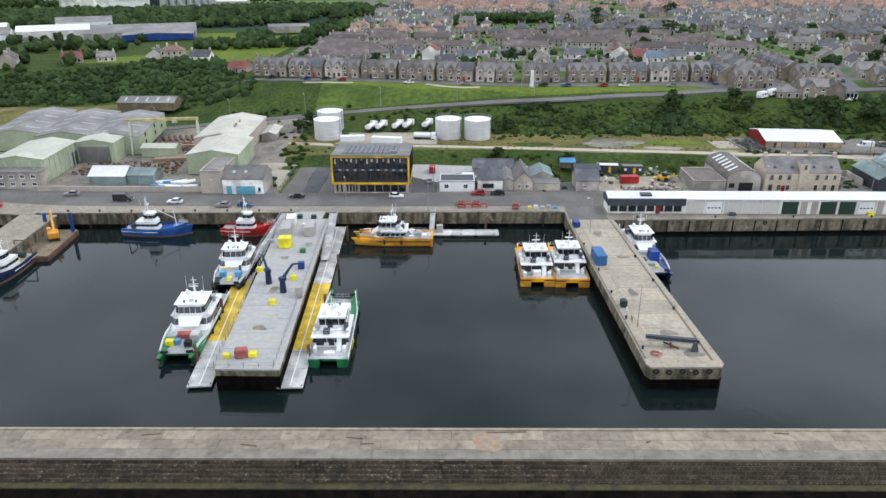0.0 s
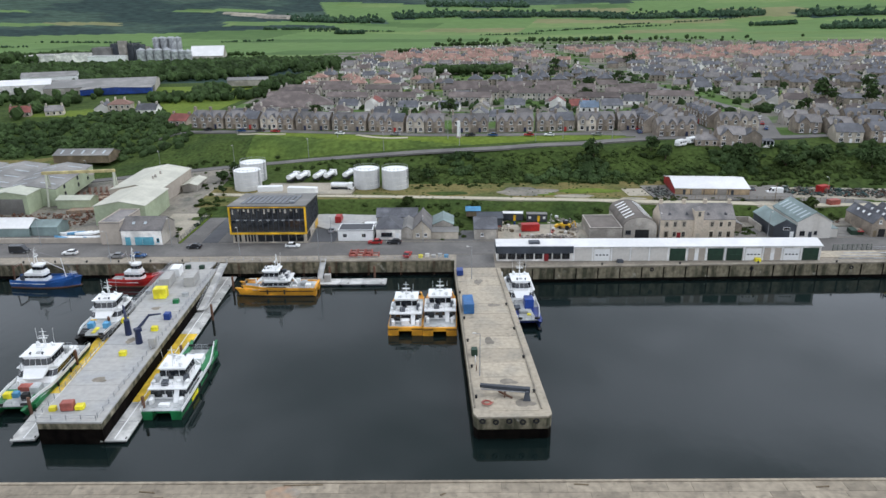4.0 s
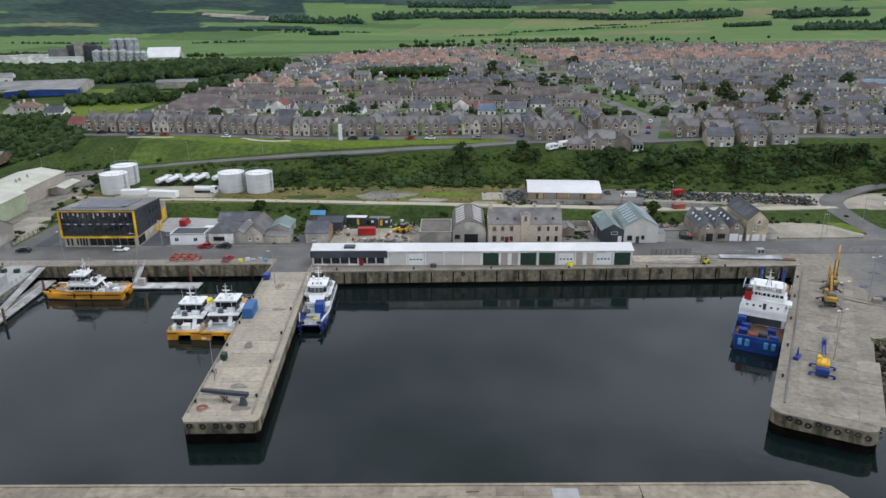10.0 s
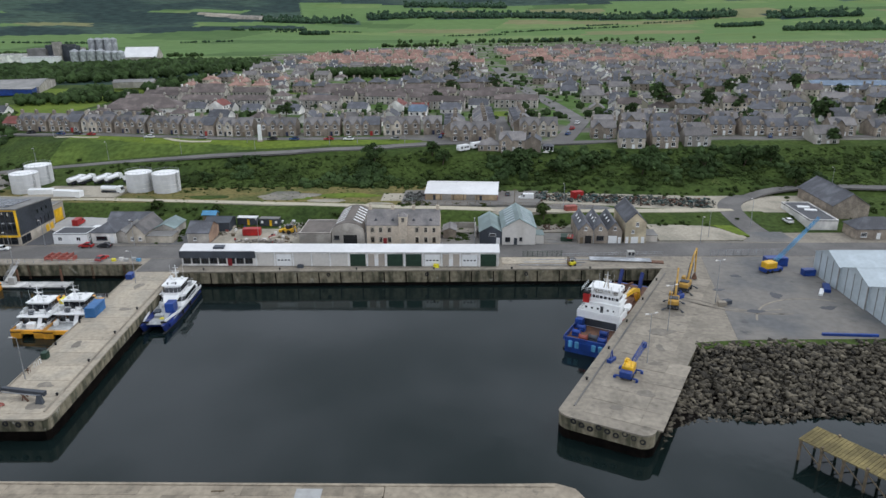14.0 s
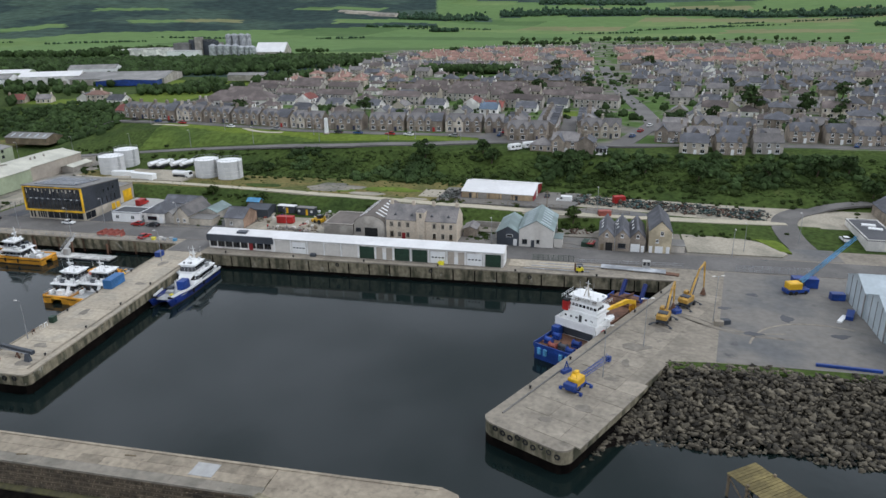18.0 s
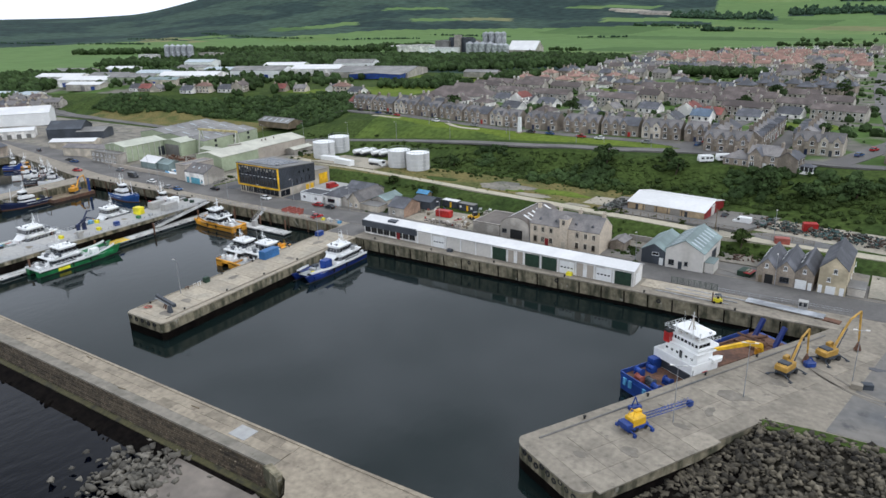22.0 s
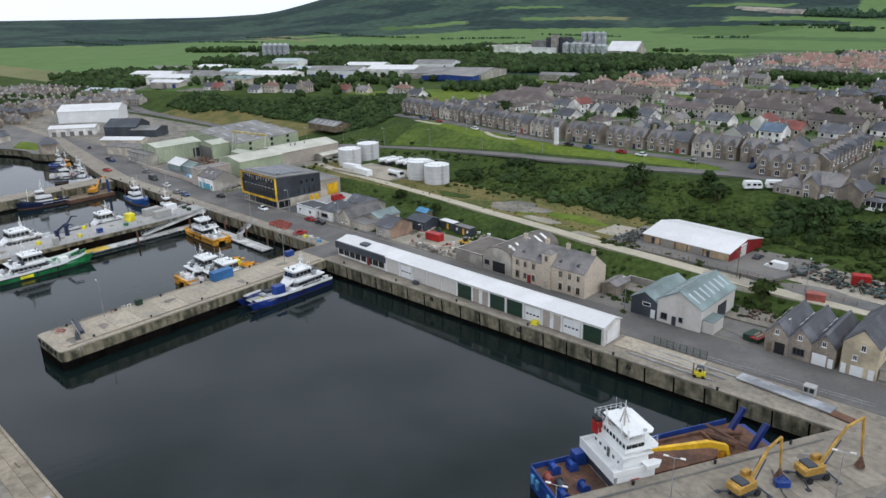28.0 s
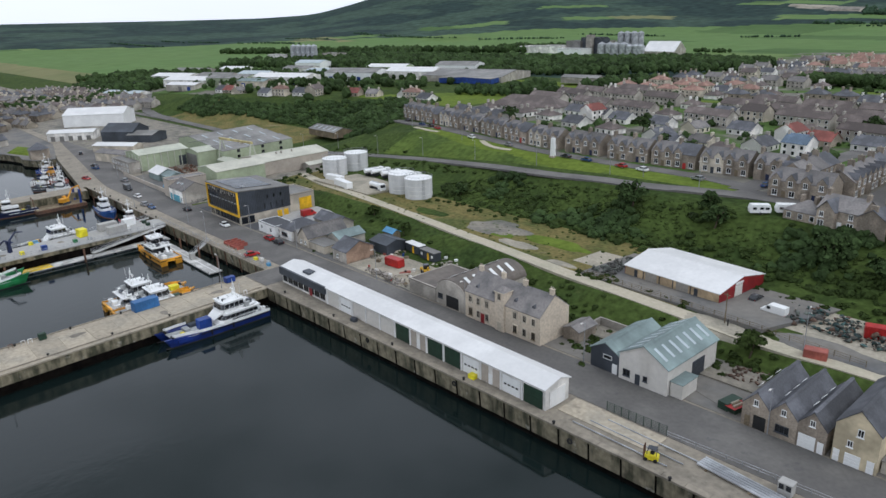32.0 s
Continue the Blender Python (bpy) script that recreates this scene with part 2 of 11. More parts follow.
GRASS_ROUGH = mat("rough_grass", (0.054, 0.080, 0.021), 0.95, 0.7, 0.08, 0.5, col2=(0.036, 0.058, 0.017), bump=0.8, stain=(0.11, 0.125, 0.045), stain_at=(0.62, 0.8), stain_scale=0.12, spec=0.06)
GRASS_MOWN = mat("mown_grass", (0.124, 0.168, 0.029), 0.95, 0.5, 0.05, 0.28, col2=(0.098, 0.140, 0.026), spec=0.06)
GRASS_BANK = mat("bank_grass", (0.092, 0.132, 0.030), 0.95, 0.45, 0.06, 0.4, col2=(0.062, 0.095, 0.024), bump=0.6, spec=0.06)
GRASS_DRY = mat("dry_grass", (0.165, 0.14, 0.055), 0.95, 0.9, 0.09, 0.4, col2=(0.085, 0.10, 0.034), stain=(0.27, 0.24, 0.17), stain_at=(0.64, 0.76), stain_scale=0.06, spec=0.06)
FIELD_A = mat("bright_field", (0.115, 0.182, 0.064), 0.95, 0.05, 0.006, 0.12, col2=(0.108, 0.178, 0.062), bump=0, spec=0.06)
FIELD_B = mat("dull_field", (0.145, 0.205, 0.075), 0.95, 0.05, 0.006, 0.12, col2=(0.10, 0.16, 0.05), bump=0, spec=0.06)
FIELD_C = mat("stubble_field", (0.19, 0.185, 0.09), 0.95, 0.05, 0.006, 0.12, col2=(0.15, 0.165, 0.075), bump=0, spec=0.06)
FIELD_D = mat("dark_crop_field", (0.080, 0.135, 0.048), 0.95, 0.05, 0.006, 0.12, col2=(0.068, 0.118, 0.042), bump=0, spec=0.06)
# bluish tone: distance haze painted into the colour of the far woods
HAZY_WOOD = mat("hazy_wooded_hillside", (0.024, 0.043, 0.038), 0.95, 0.05, 0.0055, 0.45, cut=(0.47, 0.55), col2=(0.046, 0.075, 0.055), bump=0, spec=0.06)
GARDEN = mat("garden_ground", (0.075, 0.125, 0.035), 0.95, 0.12, 0.05, 0.35, col2=(0.17, 0.16, 0.135), cut=(0.46, 0.56), bump=0, spec=0.06)
SEABED = mat("seabed", (0.06, 0.06, 0.05), 0.95)
BASIN_WATER = water_mat("calm_harbour_water", 0.55, 0.10, 0.6, (0.0060, 0.0118, 0.0112))
SEA_WATER = water_mat("rippled_sea_water", 0.42, 0.75, 0.45, (0.0006, 0.0012, 0.0035))
SEA_WATER.node_tree.nodes["Principled BSDF"].inputs["Specular IOR Level"].default_value = 0.22
SLATE = mat("grey_slate", (0.10, 0.102, 0.112), 0.7, 2.5, 0.25, 0.2, rnd=0.28)
SLATE_BLUE = mat("blue_grey_roof_sheet", (0.13, 0.185, 0.25), 0.6, 2.0, 0.25, 0.15)
SLATE_W = mat("weathered_slate", (0.19, 0.175, 0.165), 0.8, 2.0, 0.25, 0.25, col2=(0.115, 0.11, 0.108), rnd=0.3)
TILE_BROWN = mat("brown_roof_tile", (0.145, 0.118, 0.107), 0.85, 2.5, 0.2, 0.2, rnd=0.3)
TILE_PINK = mat("pinkish_roof_tile", (0.31, 0.185, 0.145), 0.85, 2.5, 0.2, 0.2, rnd=0.25)
TILE_RED = mat("red_roof_tile", (0.23, 0.075, 0.06), 0.8, 2.5, 0.2, 0.15, rnd=0.12)
STONE = mat("grey_granite_wall", (0.285, 0.238, 0.188), 0.9, 2.6, 0.3, 0.3, rnd=0.22)
STONE_W = mat("warm_sandstone_wall", (0.56, 0.475, 0.37), 0.9, 2.2, 0.3, 0.2, col2=(0.50, 0.425, 0.335), rnd=0.1)
HARL_W = mat("white_harling", (0.78, 0.75, 0.70), 0.85, 2.0, 0.2, 0.08, rnd=0.1)
HARL_C = mat("cream_harling", (0.52, 0.46, 0.37), 0.85, 2.0, 0.2, 0.1, rnd=0.22)
HARL_G = mat("grey_harling", (0.41, 0.375, 0.325), 0.85, 2.0, 0.2, 0.14, rnd=0.22)
PINK_H = mat("pale_pink_render", (0.46, 0.40, 0.335), 0.9, 0.8, 0.12, 0.1, col2=(0.38, 0.335, 0.28))
BRICK = mat("brown_brick", (0.33, 0.22, 0.155), 0.9, 3.0, 0.3, 0.2)
WHITE = mat("white_paint", (0.80, 0.80, 0.78), 0.45, 2.0, 0.3, 0.05, bump=0.05, v2=0.05)
WHITE_ROOF = mat("white_sheet_roof", (0.69, 0.68, 0.66), 0.5, 1.0, 0.12, 0.05, bump=0.1, v2=0.06)
GREY_SHEET = mat("grey_sheet_roof", (0.205, 0.197, 0.182), 0.6, 1.0, 0.1, 0.12)
GREEN_SHEET = mat("pale_green_sheet", (0.47, 0.48, 0.385), 0.6, 0.8, 0.1, 0.08, v2=0.1)
GREEN_WALL = mat("pale_green_wall", (0.36, 0.41, 0.275), 0.65, 0.8, 0.1, 0.08, v2=0.12)
SAGE = mat("sage_roof", (0.205, 0.265, 0.255), 0.6, 1.0, 0.1, 0.1)
CLADDING = mat("dark_grey_cladding", (0.052, 0.060, 0.072), 0.5, 1.0, 0.15, 0.1)
HULL_BLUE = mat("deep_blue_hull", (0.010, 0.028, 0.16), 0.35, 2, 0.3, 0.1)
NAVY = mat("navy_paint", (0.014, 0.024, 0.07), 0.4, 2, 0.3, 0.1)
BLUE = mat("blue_paint", (0.014, 0.052, 0.24), 0.4, 2, 0.3, 0.15)
BLUE_BOX = mat("faded_blue_container", (0.035, 0.14, 0.33), 0.5, 2, 0.3, 0.15, v2=0.2)
SKY_BLUE = mat("light_blue_paint", (0.09, 0.30, 0.50), 0.45, 2, 0.3, 0.1)
TEAL = mat("teal_door_paint", (0.13, 0.42, 0.52), 0.6, 2, 0.3, 0.1)
YELLOW = mat("yellow_paint", (0.80, 0.46, 0.02), 0.45, 2, 0.3, 0.08)
LEMON = mat("lemon_paint", (0.85, 0.72, 0.03), 0.5, 2, 0.3, 0.08)
ORANGE = mat("orange_hull_paint", (0.72, 0.33, 0.03), 0.4, 2, 0.3, 0.08)
RED = mat("red_paint", (0.42, 0.02, 0.018), 0.45, 2, 0.3, 0.12)
DULL_RED = mat("faded_red_paint", (0.36, 0.10, 0.075), 0.6, 2, 0.3, 0.15)
GREEN = mat("green_hull_paint", (0.015, 0.17, 0.055), 0.4, 2, 0.3, 0.1)
DARK_GREEN = mat("dark_green_paint", (0.018, 0.048, 0.028), 0.55, 2, 0.3, 0.12)
DECK = mat("grey_deck", (0.42, 0.43, 0.42), 0.8, 2, 0.3, 0.12)
PONTOON = mat("pontoon_deck", (0.50, 0.49, 0.46), 0.85, 2, 0.3, 0.1)
GRATING = mat("yellow_grating", (0.72, 0.48, 0.04), 0.7, 4, 0.3, 0.15)
RUST = mat("rusty_steel", (0.15, 0.075, 0.045), 0.85, 1.5, 0.3, 0.35, col2=(0.09, 0.05, 0.035))
STEEL = mat("galvanised_steel", (0.42, 0.43, 0.44), 0.5, 3, 0.3, 0.1, metal=0.5)
BLACK = mat("black_rubber", (0.018, 0.018, 0.018), 0.8, 3, 0.3, 0.2)
GLASS = mat("dark_window_glass", (0.012, 0.015, 0.019), 0.08, 1, 0.3, 0.1, bump=0, spec=0.8)
TIMBER = mat("weathered_timber", (0.20, 0.155, 0.10), 0.9, 2.5, 0.3, 0.3)
JETTY_T = mat("mossy_timber_deck", (0.173, 0.137, 0.054), 0.9, 1.5, 0.2, 0.25, rnd=0.15)
ROCK = mat("armour_rock", (0.088, 0.075, 0.053), 0.9, 1.2, 0.4, 0.45, per_island=0.8, bump=0.8)
ROCK_PALE = mat("pale_beach_rock", (0.135, 0.122, 0.098), 0.9, 1.2, 0.4, 0.25, per_island=0.5, bump=0.8)
SAND = mat("wet_sand", (0.20, 0.17, 0.14), 0.7, 0.5, 0.1, 0.15)
RUBBLE = mat("rubble_heap", (0.38, 0.34, 0.30), 0.95, 1.0, 0.3, 0.3, per_island=0.4)
LEAF = mat("bush_leaves", (0.040, 0.060, 0.017), 0.8, 0.4, 0.05, 0.3, per_island=0.35, col2=(0.028, 0.044, 0.013), bump=0, spec=0.06)
LEAF_Y = mat("bramble_leaves", (0.052, 0.074, 0.020), 0.8, 0.4, 0.05, 0.3, per_island=0.35, col2=(0.048, 0.072, 0.020), bump=0, spec=0.06)
LEAF_D = mat("tree_leaves", (0.042, 0.068, 0.024), 0.8, 0.4, 0.05, 0.3, per_island=0.4, col2=(0.030, 0.050, 0.018), bump=0, spec=0.06)
# paler and bluer than LEAF_D, with the haze of distance in the colour
LEAF_HAZY = mat("hazy_far_leaves", (0.040, 0.072, 0.042), 0.85, 0.4, 0.01, 0.3, per_island=0.35, col2=(0.052, 0.088, 0.048), bump=0, spec=0.06)
BARK = mat("bark", (0.10, 0.075, 0.05), 0.9)
CAR_SILVER = mat("silver_car_paint", (0.42, 0.43, 0.44), 0.3, 2, 0.3, 0.04, metal=0.5, bump=0)
CAR_DARK = mat("dark_car_paint", (0.03, 0.032, 0.036), 0.25, 2, 0.3, 0.04, bump=0)
CAR_BLUE = mat("blue_car_paint", (0.03, 0.09, 0.22), 0.25, 2, 0.3, 0.04, bump=0)
NET = mat("heaped_nets", (0.095, 0.098, 0.085), 0.95, 3, 0.8, 0.5, per_island=0.5, hue=0.12)
TAN_BRICK = mat("tan_brick", (0.44, 0.325, 0.20), 0.9, 3.0, 0.3, 0.14)
NET_T = mat("teal_nets", (0.055, 0.098, 0.092), 0.95, 3, 0.8, 0.4, per_island=0.5)
NET_B = mat("brown_nets", (0.12, 0.075, 0.055), 0.95, 3, 0.8, 0.4, per_island=0.5)
CREAM_SHEET = mat("cream_roof_sheet", (0.50, 0.485, 0.40), 0.6, 1.0, 0.12, 0.08, v2=0.1)
HANGAR = mat("pale_blue_sheet", (0.43, 0.485, 0.505), 0.55, 1.0, 0.2, 0.08, v2=0.08)
TANK = mat("chalky_tank_paint", (0.62, 0.62, 0.615), 0.6, 0.7, 0.25, 0.08, col2=(0.54, 0.54, 0.53), streak=0.2, stain=(0.40, 0.36, 0.31), stain_at=(0.68, 0.78))
BROWN_SHEET = mat("brown_sheet_roof", (0.155, 0.132, 0.112), 0.75, 1.0, 0.25, 0.2, col2=(0.11, 0.095, 0.082))
DARK_RED = mat("dark_red_sheet", (0.27, 0.018, 0.022), 0.5, 2, 0.3, 0.12)
LIGHT_H = mat("pale_grey_render", (0.60, 0.57, 0.52), 0.85, 1.2, 0.2, 0.08, col2=(0.52, 0.49, 0.44), streak=0.2)
TRAWLER = mat("trawler_blue", (0.025, 0.10, 0.31), 0.4, 2, 0.3, 0.15)
STAINED = mat("stained_concrete", (0.17, 0.15, 0.122), 0.85, 0.9, 0.3, 0.2, col2=(0.235, 0.208, 0.168))
FADED_Y = mat("faded_yellow_paint", (0.48, 0.40, 0.19), 0.7, 2, 0.3, 0.15)
TAN = mat("tan_render", (0.52, 0.44, 0.30), 0.88, 1.5, 0.2, 0.1)
RUSTY_C = mat("rust_stained_concrete", (0.31, 0.215, 0.145), 0.9, 1.0, 0.4, 0.25, col2=(0.27, 0.235, 0.19))
HANDLER = mat("worn_orange_paint", (0.50, 0.29, 0.06), 0.5, 2, 0.4, 0.25)
PANEL = mat("solar_panel", (0.06, 0.07, 0.085), 0.25, 2, 0.3, 0.05, bump=0)


# ---- builders ----
class MB:
    """Gathers corners and faces of one mesh."""

    def __init__(self):
        self.v, self.f = [], []

    def add(self, v, f):
        o = len(self.v)
        self.v += [tuple(p) for p in v]
        self.f += [tuple(o + i for i in q) for q in f]
        return self

    def box(self, x0, x1, y0, y1, z0, z1, ch=0.0):
        if not ch:
            return self.add([(x0, y0, z0), (x1, y0, z0), (x1, y1, z0), (x0, y1, z0), (x0, y0, z1), (x1, y0, z1), (x1, y1, z1), (x0, y1, z1)],
                            [(0, 3, 2, 1), (4, 5, 6, 7), (0, 1, 5, 4), (1, 2, 6, 5), (2, 3, 7, 6), (3, 0, 4, 7)])
        v = []
        for z, i in ((z0, 0), (z1 - ch, 0), (z1, ch)):
            a, b, c, d = x0 + i, x1 - i, y0 + i, y1 - i
            v += [(a + ch, c, z), (b - ch, c, z), (b, c + ch, z), (b, d - ch, z), (b - ch, d, z), (a + ch, d, z), (a, d - ch, z), (a, c + ch, z)]
        f = [tuple(range(7, -1, -1)), tuple(range(16, 24))]
        for k in (0, 8):
            f += [(k + i, k + (i + 1) % 8, k + 8 + (i + 1) % 8, k + 8 + i) for i in range(8)]
        return self.add(v, f)

    def prism(self, poly, z0, z1, taper=1.0):
        n = len(poly)
        cx, cy = sum(p[0] for p in poly) / n, sum(p[1] for p in poly) / n
        v = [(x, y, z0) for x, y in poly] + [(cx + (x - cx) * taper, cy + (y - cy) * taper, z1) for x, y in poly]
        return self.add(v, [tuple(range(n - 1, -1, -1)), tuple(range(n, 2 * n))] + [(i, (i + 1) % n, n + (i + 1) % n, n + i) for i in range(n)])

    def cyl(self, x, y, z0, z1, r, n=12, r2=None):
        r2 = r if r2 is None else r2
        v = [(x + q * math.cos(2 * math.pi * i / n), y + q * math.sin(2 * math.pi * i / n), z) for z, q in ((z0, r), (z1, r2)) for i in range(n)]
        return self.add(v, [tuple(range(n - 1, -1, -1)), tuple(range(n, 2 * n))] + [(i, (i + 1) % n, n + (i + 1) % n, n + i) for i in range(n)])

    def tube(self, p, q, r, n=6, r2=None):
        p, q = Vector(p), Vector(q)
        d = (q - p).normalized()
        a = d.cross(Vector((0, 0, 1)) if abs(d.z) < 0.9 else Vector((1, 0, 0))).normalized()
        b = d.cross(a)
        v = [c + (a * math.cos(2 * math.pi * i / n) + b * math.sin(2 * math.pi * i / n)) * k for c, k in ((p, r), (q, r2 or r)) for i in range(n)]
        return self.add(v, [tuple(range(n - 1, -1, -1)), tuple(range(n, 2 * n))] + [(i, (i + 1) % n, n + (i + 1) % n, n + i) for i in range(n)])

    def profile(self, pts, x0, x1, axis="x"):
        """A closed outline (a, z) swept along x (or y)."""
        n = len(pts)
        if axis == "x":
            v = [(x, a, z) for x in (x0, x1) for a, z in pts]
        else:
            v = [(a, x, z) for x in (x0, x1) for a, z in pts]
        return self.add(v, [tuple(range(n - 1, -1, -1)), tuple(range(n, 2 * n))] + [(i, (i + 1) % n, n + (i + 1) % n, n + i) for i in range(n)])

    def mesh(self, name):
        me = bpy.data.meshes.new(name)
        me.from_pydata(self.v, [], self.f)
        me.validate()
        bm = bmesh.new()
        bm.from_mesh(me)
        bmesh.ops.recalc_face_normals(bm, faces=bm.faces)
        bm.to_mesh(me)
        bm.free()
        return me


def part(name, mb, material, parent, label="", at=None, smooth=False):
    me = mb.mesh(name) if isinstance(mb, MB) else mb
    if not me.materials:
        me.materials.append(material)
    if smooth:
        me.shade_smooth()
    ob = new(name, me)
    ob.parent = parent
    if at is not None:
        ob.matrix_basis = at
    if label:
        ob["label"] = label
    return ob


def thing(name, label, category, x=0, y=0, z=0, rz=0, group="", kind=""):
    ob = new(name)
    ob.empty_display_size = 0.5
    ob.matrix_basis = pose(x, y, z, 0, 0, rz)
    return tagged(ob, label, category, group, kind)


def solo(name, mb, material, label, category, at=None, group="", kind="", smooth=False):
    ob = part(name, mb, material, None, "", at, smooth)
    return tagged(ob, label, category, group, kind)


def array_mesh(name, verts, faces):
    """A mesh from numpy arrays of corners (n, 3) and equal faces (m, k)."""
    me = bpy.data.meshes.new(name)
    m, k = faces.shape
    me.vertices.add(len(verts))
    me.vertices.foreach_set("co", np.ascontiguousarray(verts, dtype=np.float32).ravel())
    me.loops.add(m * k)
    me.loops.foreach_set("vertex_index", np.ascontiguousarray(faces, dtype=np.int32).ravel())
    me.polygons.add(m)
    me.polygons.foreach_set("loop_start", np.arange(0, m * k, k, dtype=np.int32))
    me.polygons.foreach_set("loop_total", np.full(m, k, dtype=np.int32))
    me.update(calc_edges=True)
    return me


CACHE = {}
TURN_OF = {"-y": 0, "+x": 90, "+y": 180, "-x": -90}


def window(parent, face, u, plane, z, w, h, frame_mat=None, bars=1, sill=True, name="window", glass=None):
    """A framed pane on an upright wall. face: the way it looks; u: along the wall; plane: where the wall stands; z: its foot."""
    frame_mat = frame_mat or WHITE
    key = (round(w, 2), round(h, 2), frame_mat.name, bars, sill, glass.name if glass else "")
    if key not in CACHE:
        t = 0.09
        us = [-w / 2, -w / 2 + t]
        for i in range(bars):
            c = -w / 2 + w * (i + 1) / (bars + 1)
            us += [c - 0.035, c + 0.035]
        us += [w / 2 - t, w / 2]
        zs = [0, t, h - t, h]
        nu = len(us)
        fr = MB().add([(u, y, q) for y in (-0.1, 0.02) for q in zs for u in us], [])
        full = lambda i, j: 0 <= i < nu - 1 and 0 <= j < 3 and not (j == 1 and i % 2 == 1)
        for j in range(3):
            for i in range(nu - 1):
                if full(i, j):
                    p, q, o = j * nu + i, (j + 1) * nu + i, 4 * nu
                    fr.f += [(p, p + 1, q + 1, q), (o + p, o + q, o + q + 1, o + p + 1)]
                    fr.f += [(p, q, o + q, o + p)] * (not full(i - 1, j)) + [(p + 1, o + p + 1, o + q + 1, q + 1)] * (not full(i + 1, j))
                    fr.f += [(p, o + p, o + p + 1, p + 1)] * (not full(i, j - 1)) + [(q, q + 1, o + q + 1, o + q)] * (not full(i, j + 1))
        if sill:
            fr.box(-w / 2 - 0.12, w / 2 + 0.12, -0.2, 0.02, -0.12, 0)
        CACHE[key] = fr.mesh(name), MB().box(-w / 2 + t, w / 2 - t, -0.03, 0.01, t, h - t).mesh("pane")
    a, b = CACHE[key]
    loc = {"-y": (u, plane, z), "+y": (u, plane, z), "+x": (plane, u, z), "-x": (plane, u, z)}[face]
    fr = part(name, a, frame_mat, parent, "", pose(*loc, 0, 0, TURN_OF[face]))
    part("pane", b, glass or GLASS, fr)
    return fr


def door(parent, face, u, plane, w, h, material, z=0.0, ribs=0, name="door", label=""):
    key = ("door", round(w, 2), round(h, 2), material.name, ribs)
    if key not in CACHE:
        n = ribs or 2
        pts = [(0.02, 0.02), (0.02, h), (-0.06, h)]
        for i in range(n):
            q1, q0 = h - (h - 0.02) * i / n, h - (h - 0.02) * (i + 1) / n
            g = min(0.06, (q1 - q0) * 0.15)
            pts += [(-0.06, q1 - g), (-0.10, q1 - g), (-0.10, q0 + g), (-0.06, q0 + g)]
        pts.append((-0.06, 0.02))
        d = MB().profile(pts, -w / 2, w / 2)
        CACHE[key] = d.mesh(name)
    loc = {"-y": (u, plane, z), "+y": (u, plane, z), "+x": (plane, u, z), "-x": (plane, u, z)}[face]
    return part(name, CACHE[key], material, parent, label, pose(*loc, 0, 0, TURN_OF[face]))


def gable_walls(w, d, eaves, ridge, axis="x"):
    """A closed gabled body, the ridge along the given axis, its middle over the origin."""
    o = d if axis == "x" else w
    pts = [(-o / 2, 0), (o / 2, 0), (o / 2, eaves), (0, ridge), (-o / 2, eaves)]
    s = w if axis == "x" else d
    return MB().profile(pts, -s / 2, s / 2, axis)


def gable_roof(w, d, eaves, ridge, axis="x", over=0.35, thick=0.18, cx=0.0, cy=0.0):
    o = d if axis == "x" else w
    s = (w if axis == "x" else d) / 2 + over
    k = (ridge - eaves) / (o / 2)
    e = o / 2 + over
    ze = ridge - k * e
    a = cy if axis == "x" else cx
    b = cx if axis == "x" else cy
    pts = [(a - e, ze), (a, ridge), (a + e, ze), (a + e, ze + thick), (a, ridge + thick), (a - e, ze + thick)]
    return MB().profile(pts, b - s, b + s, axis)


def hip_roof(w, d, eaves, ridge, over=0.35):
    x, y = w / 2 + over, d / 2 + over
    r = max(0.2, x - y)
    v = [(-x, -y, eaves), (x, -y, eaves), (x, y, eaves), (-x, y, eaves), (-x, -y, eaves + 0.15), (x, -y, eaves + 0.15), (x, y, eaves + 0.15), (-x, y, eaves + 0.15), (-r, 0, ridge), (r, 0, ridge)]
    return MB().add(v, [(3, 2, 1, 0), (0, 1, 5, 4), (1, 2, 6, 5), (2, 3, 7, 6), (3, 0, 4, 7), (4, 5, 9, 8), (6, 7, 8, 9), (5, 6, 9), (7, 4, 8)])


def chimney(parent, x, y, z0, z1, w=1.1, d=0.6, material=None, pots=2):
    c = part("chimney", MB().box(-w / 2, w / 2, -d / 2, d / 2, 0, z1 - z0 - 0.15).box(-w / 2 - 0.08, w / 2 + 0.08, -d / 2 - 0.08, d / 2 + 0.08, z1 - z0 - 0.15, z1 - z0), material or STONE, parent, "", pose(x, y, z0))
    if pots:
        if "pot" not in CACHE:
            CACHE["pot"] = MB().cyl(0, 0, 0, 0.45, 0.13, 6, 0.11).mesh("chimney_pot")
        for i in range(min(pots, 2)):
            part("chimney_pot", CACHE["pot"], HARL_C, c, "", pose((i - (min(pots, 2) - 1) / 2) * w / 2, 0, z1 - z0))
    return c

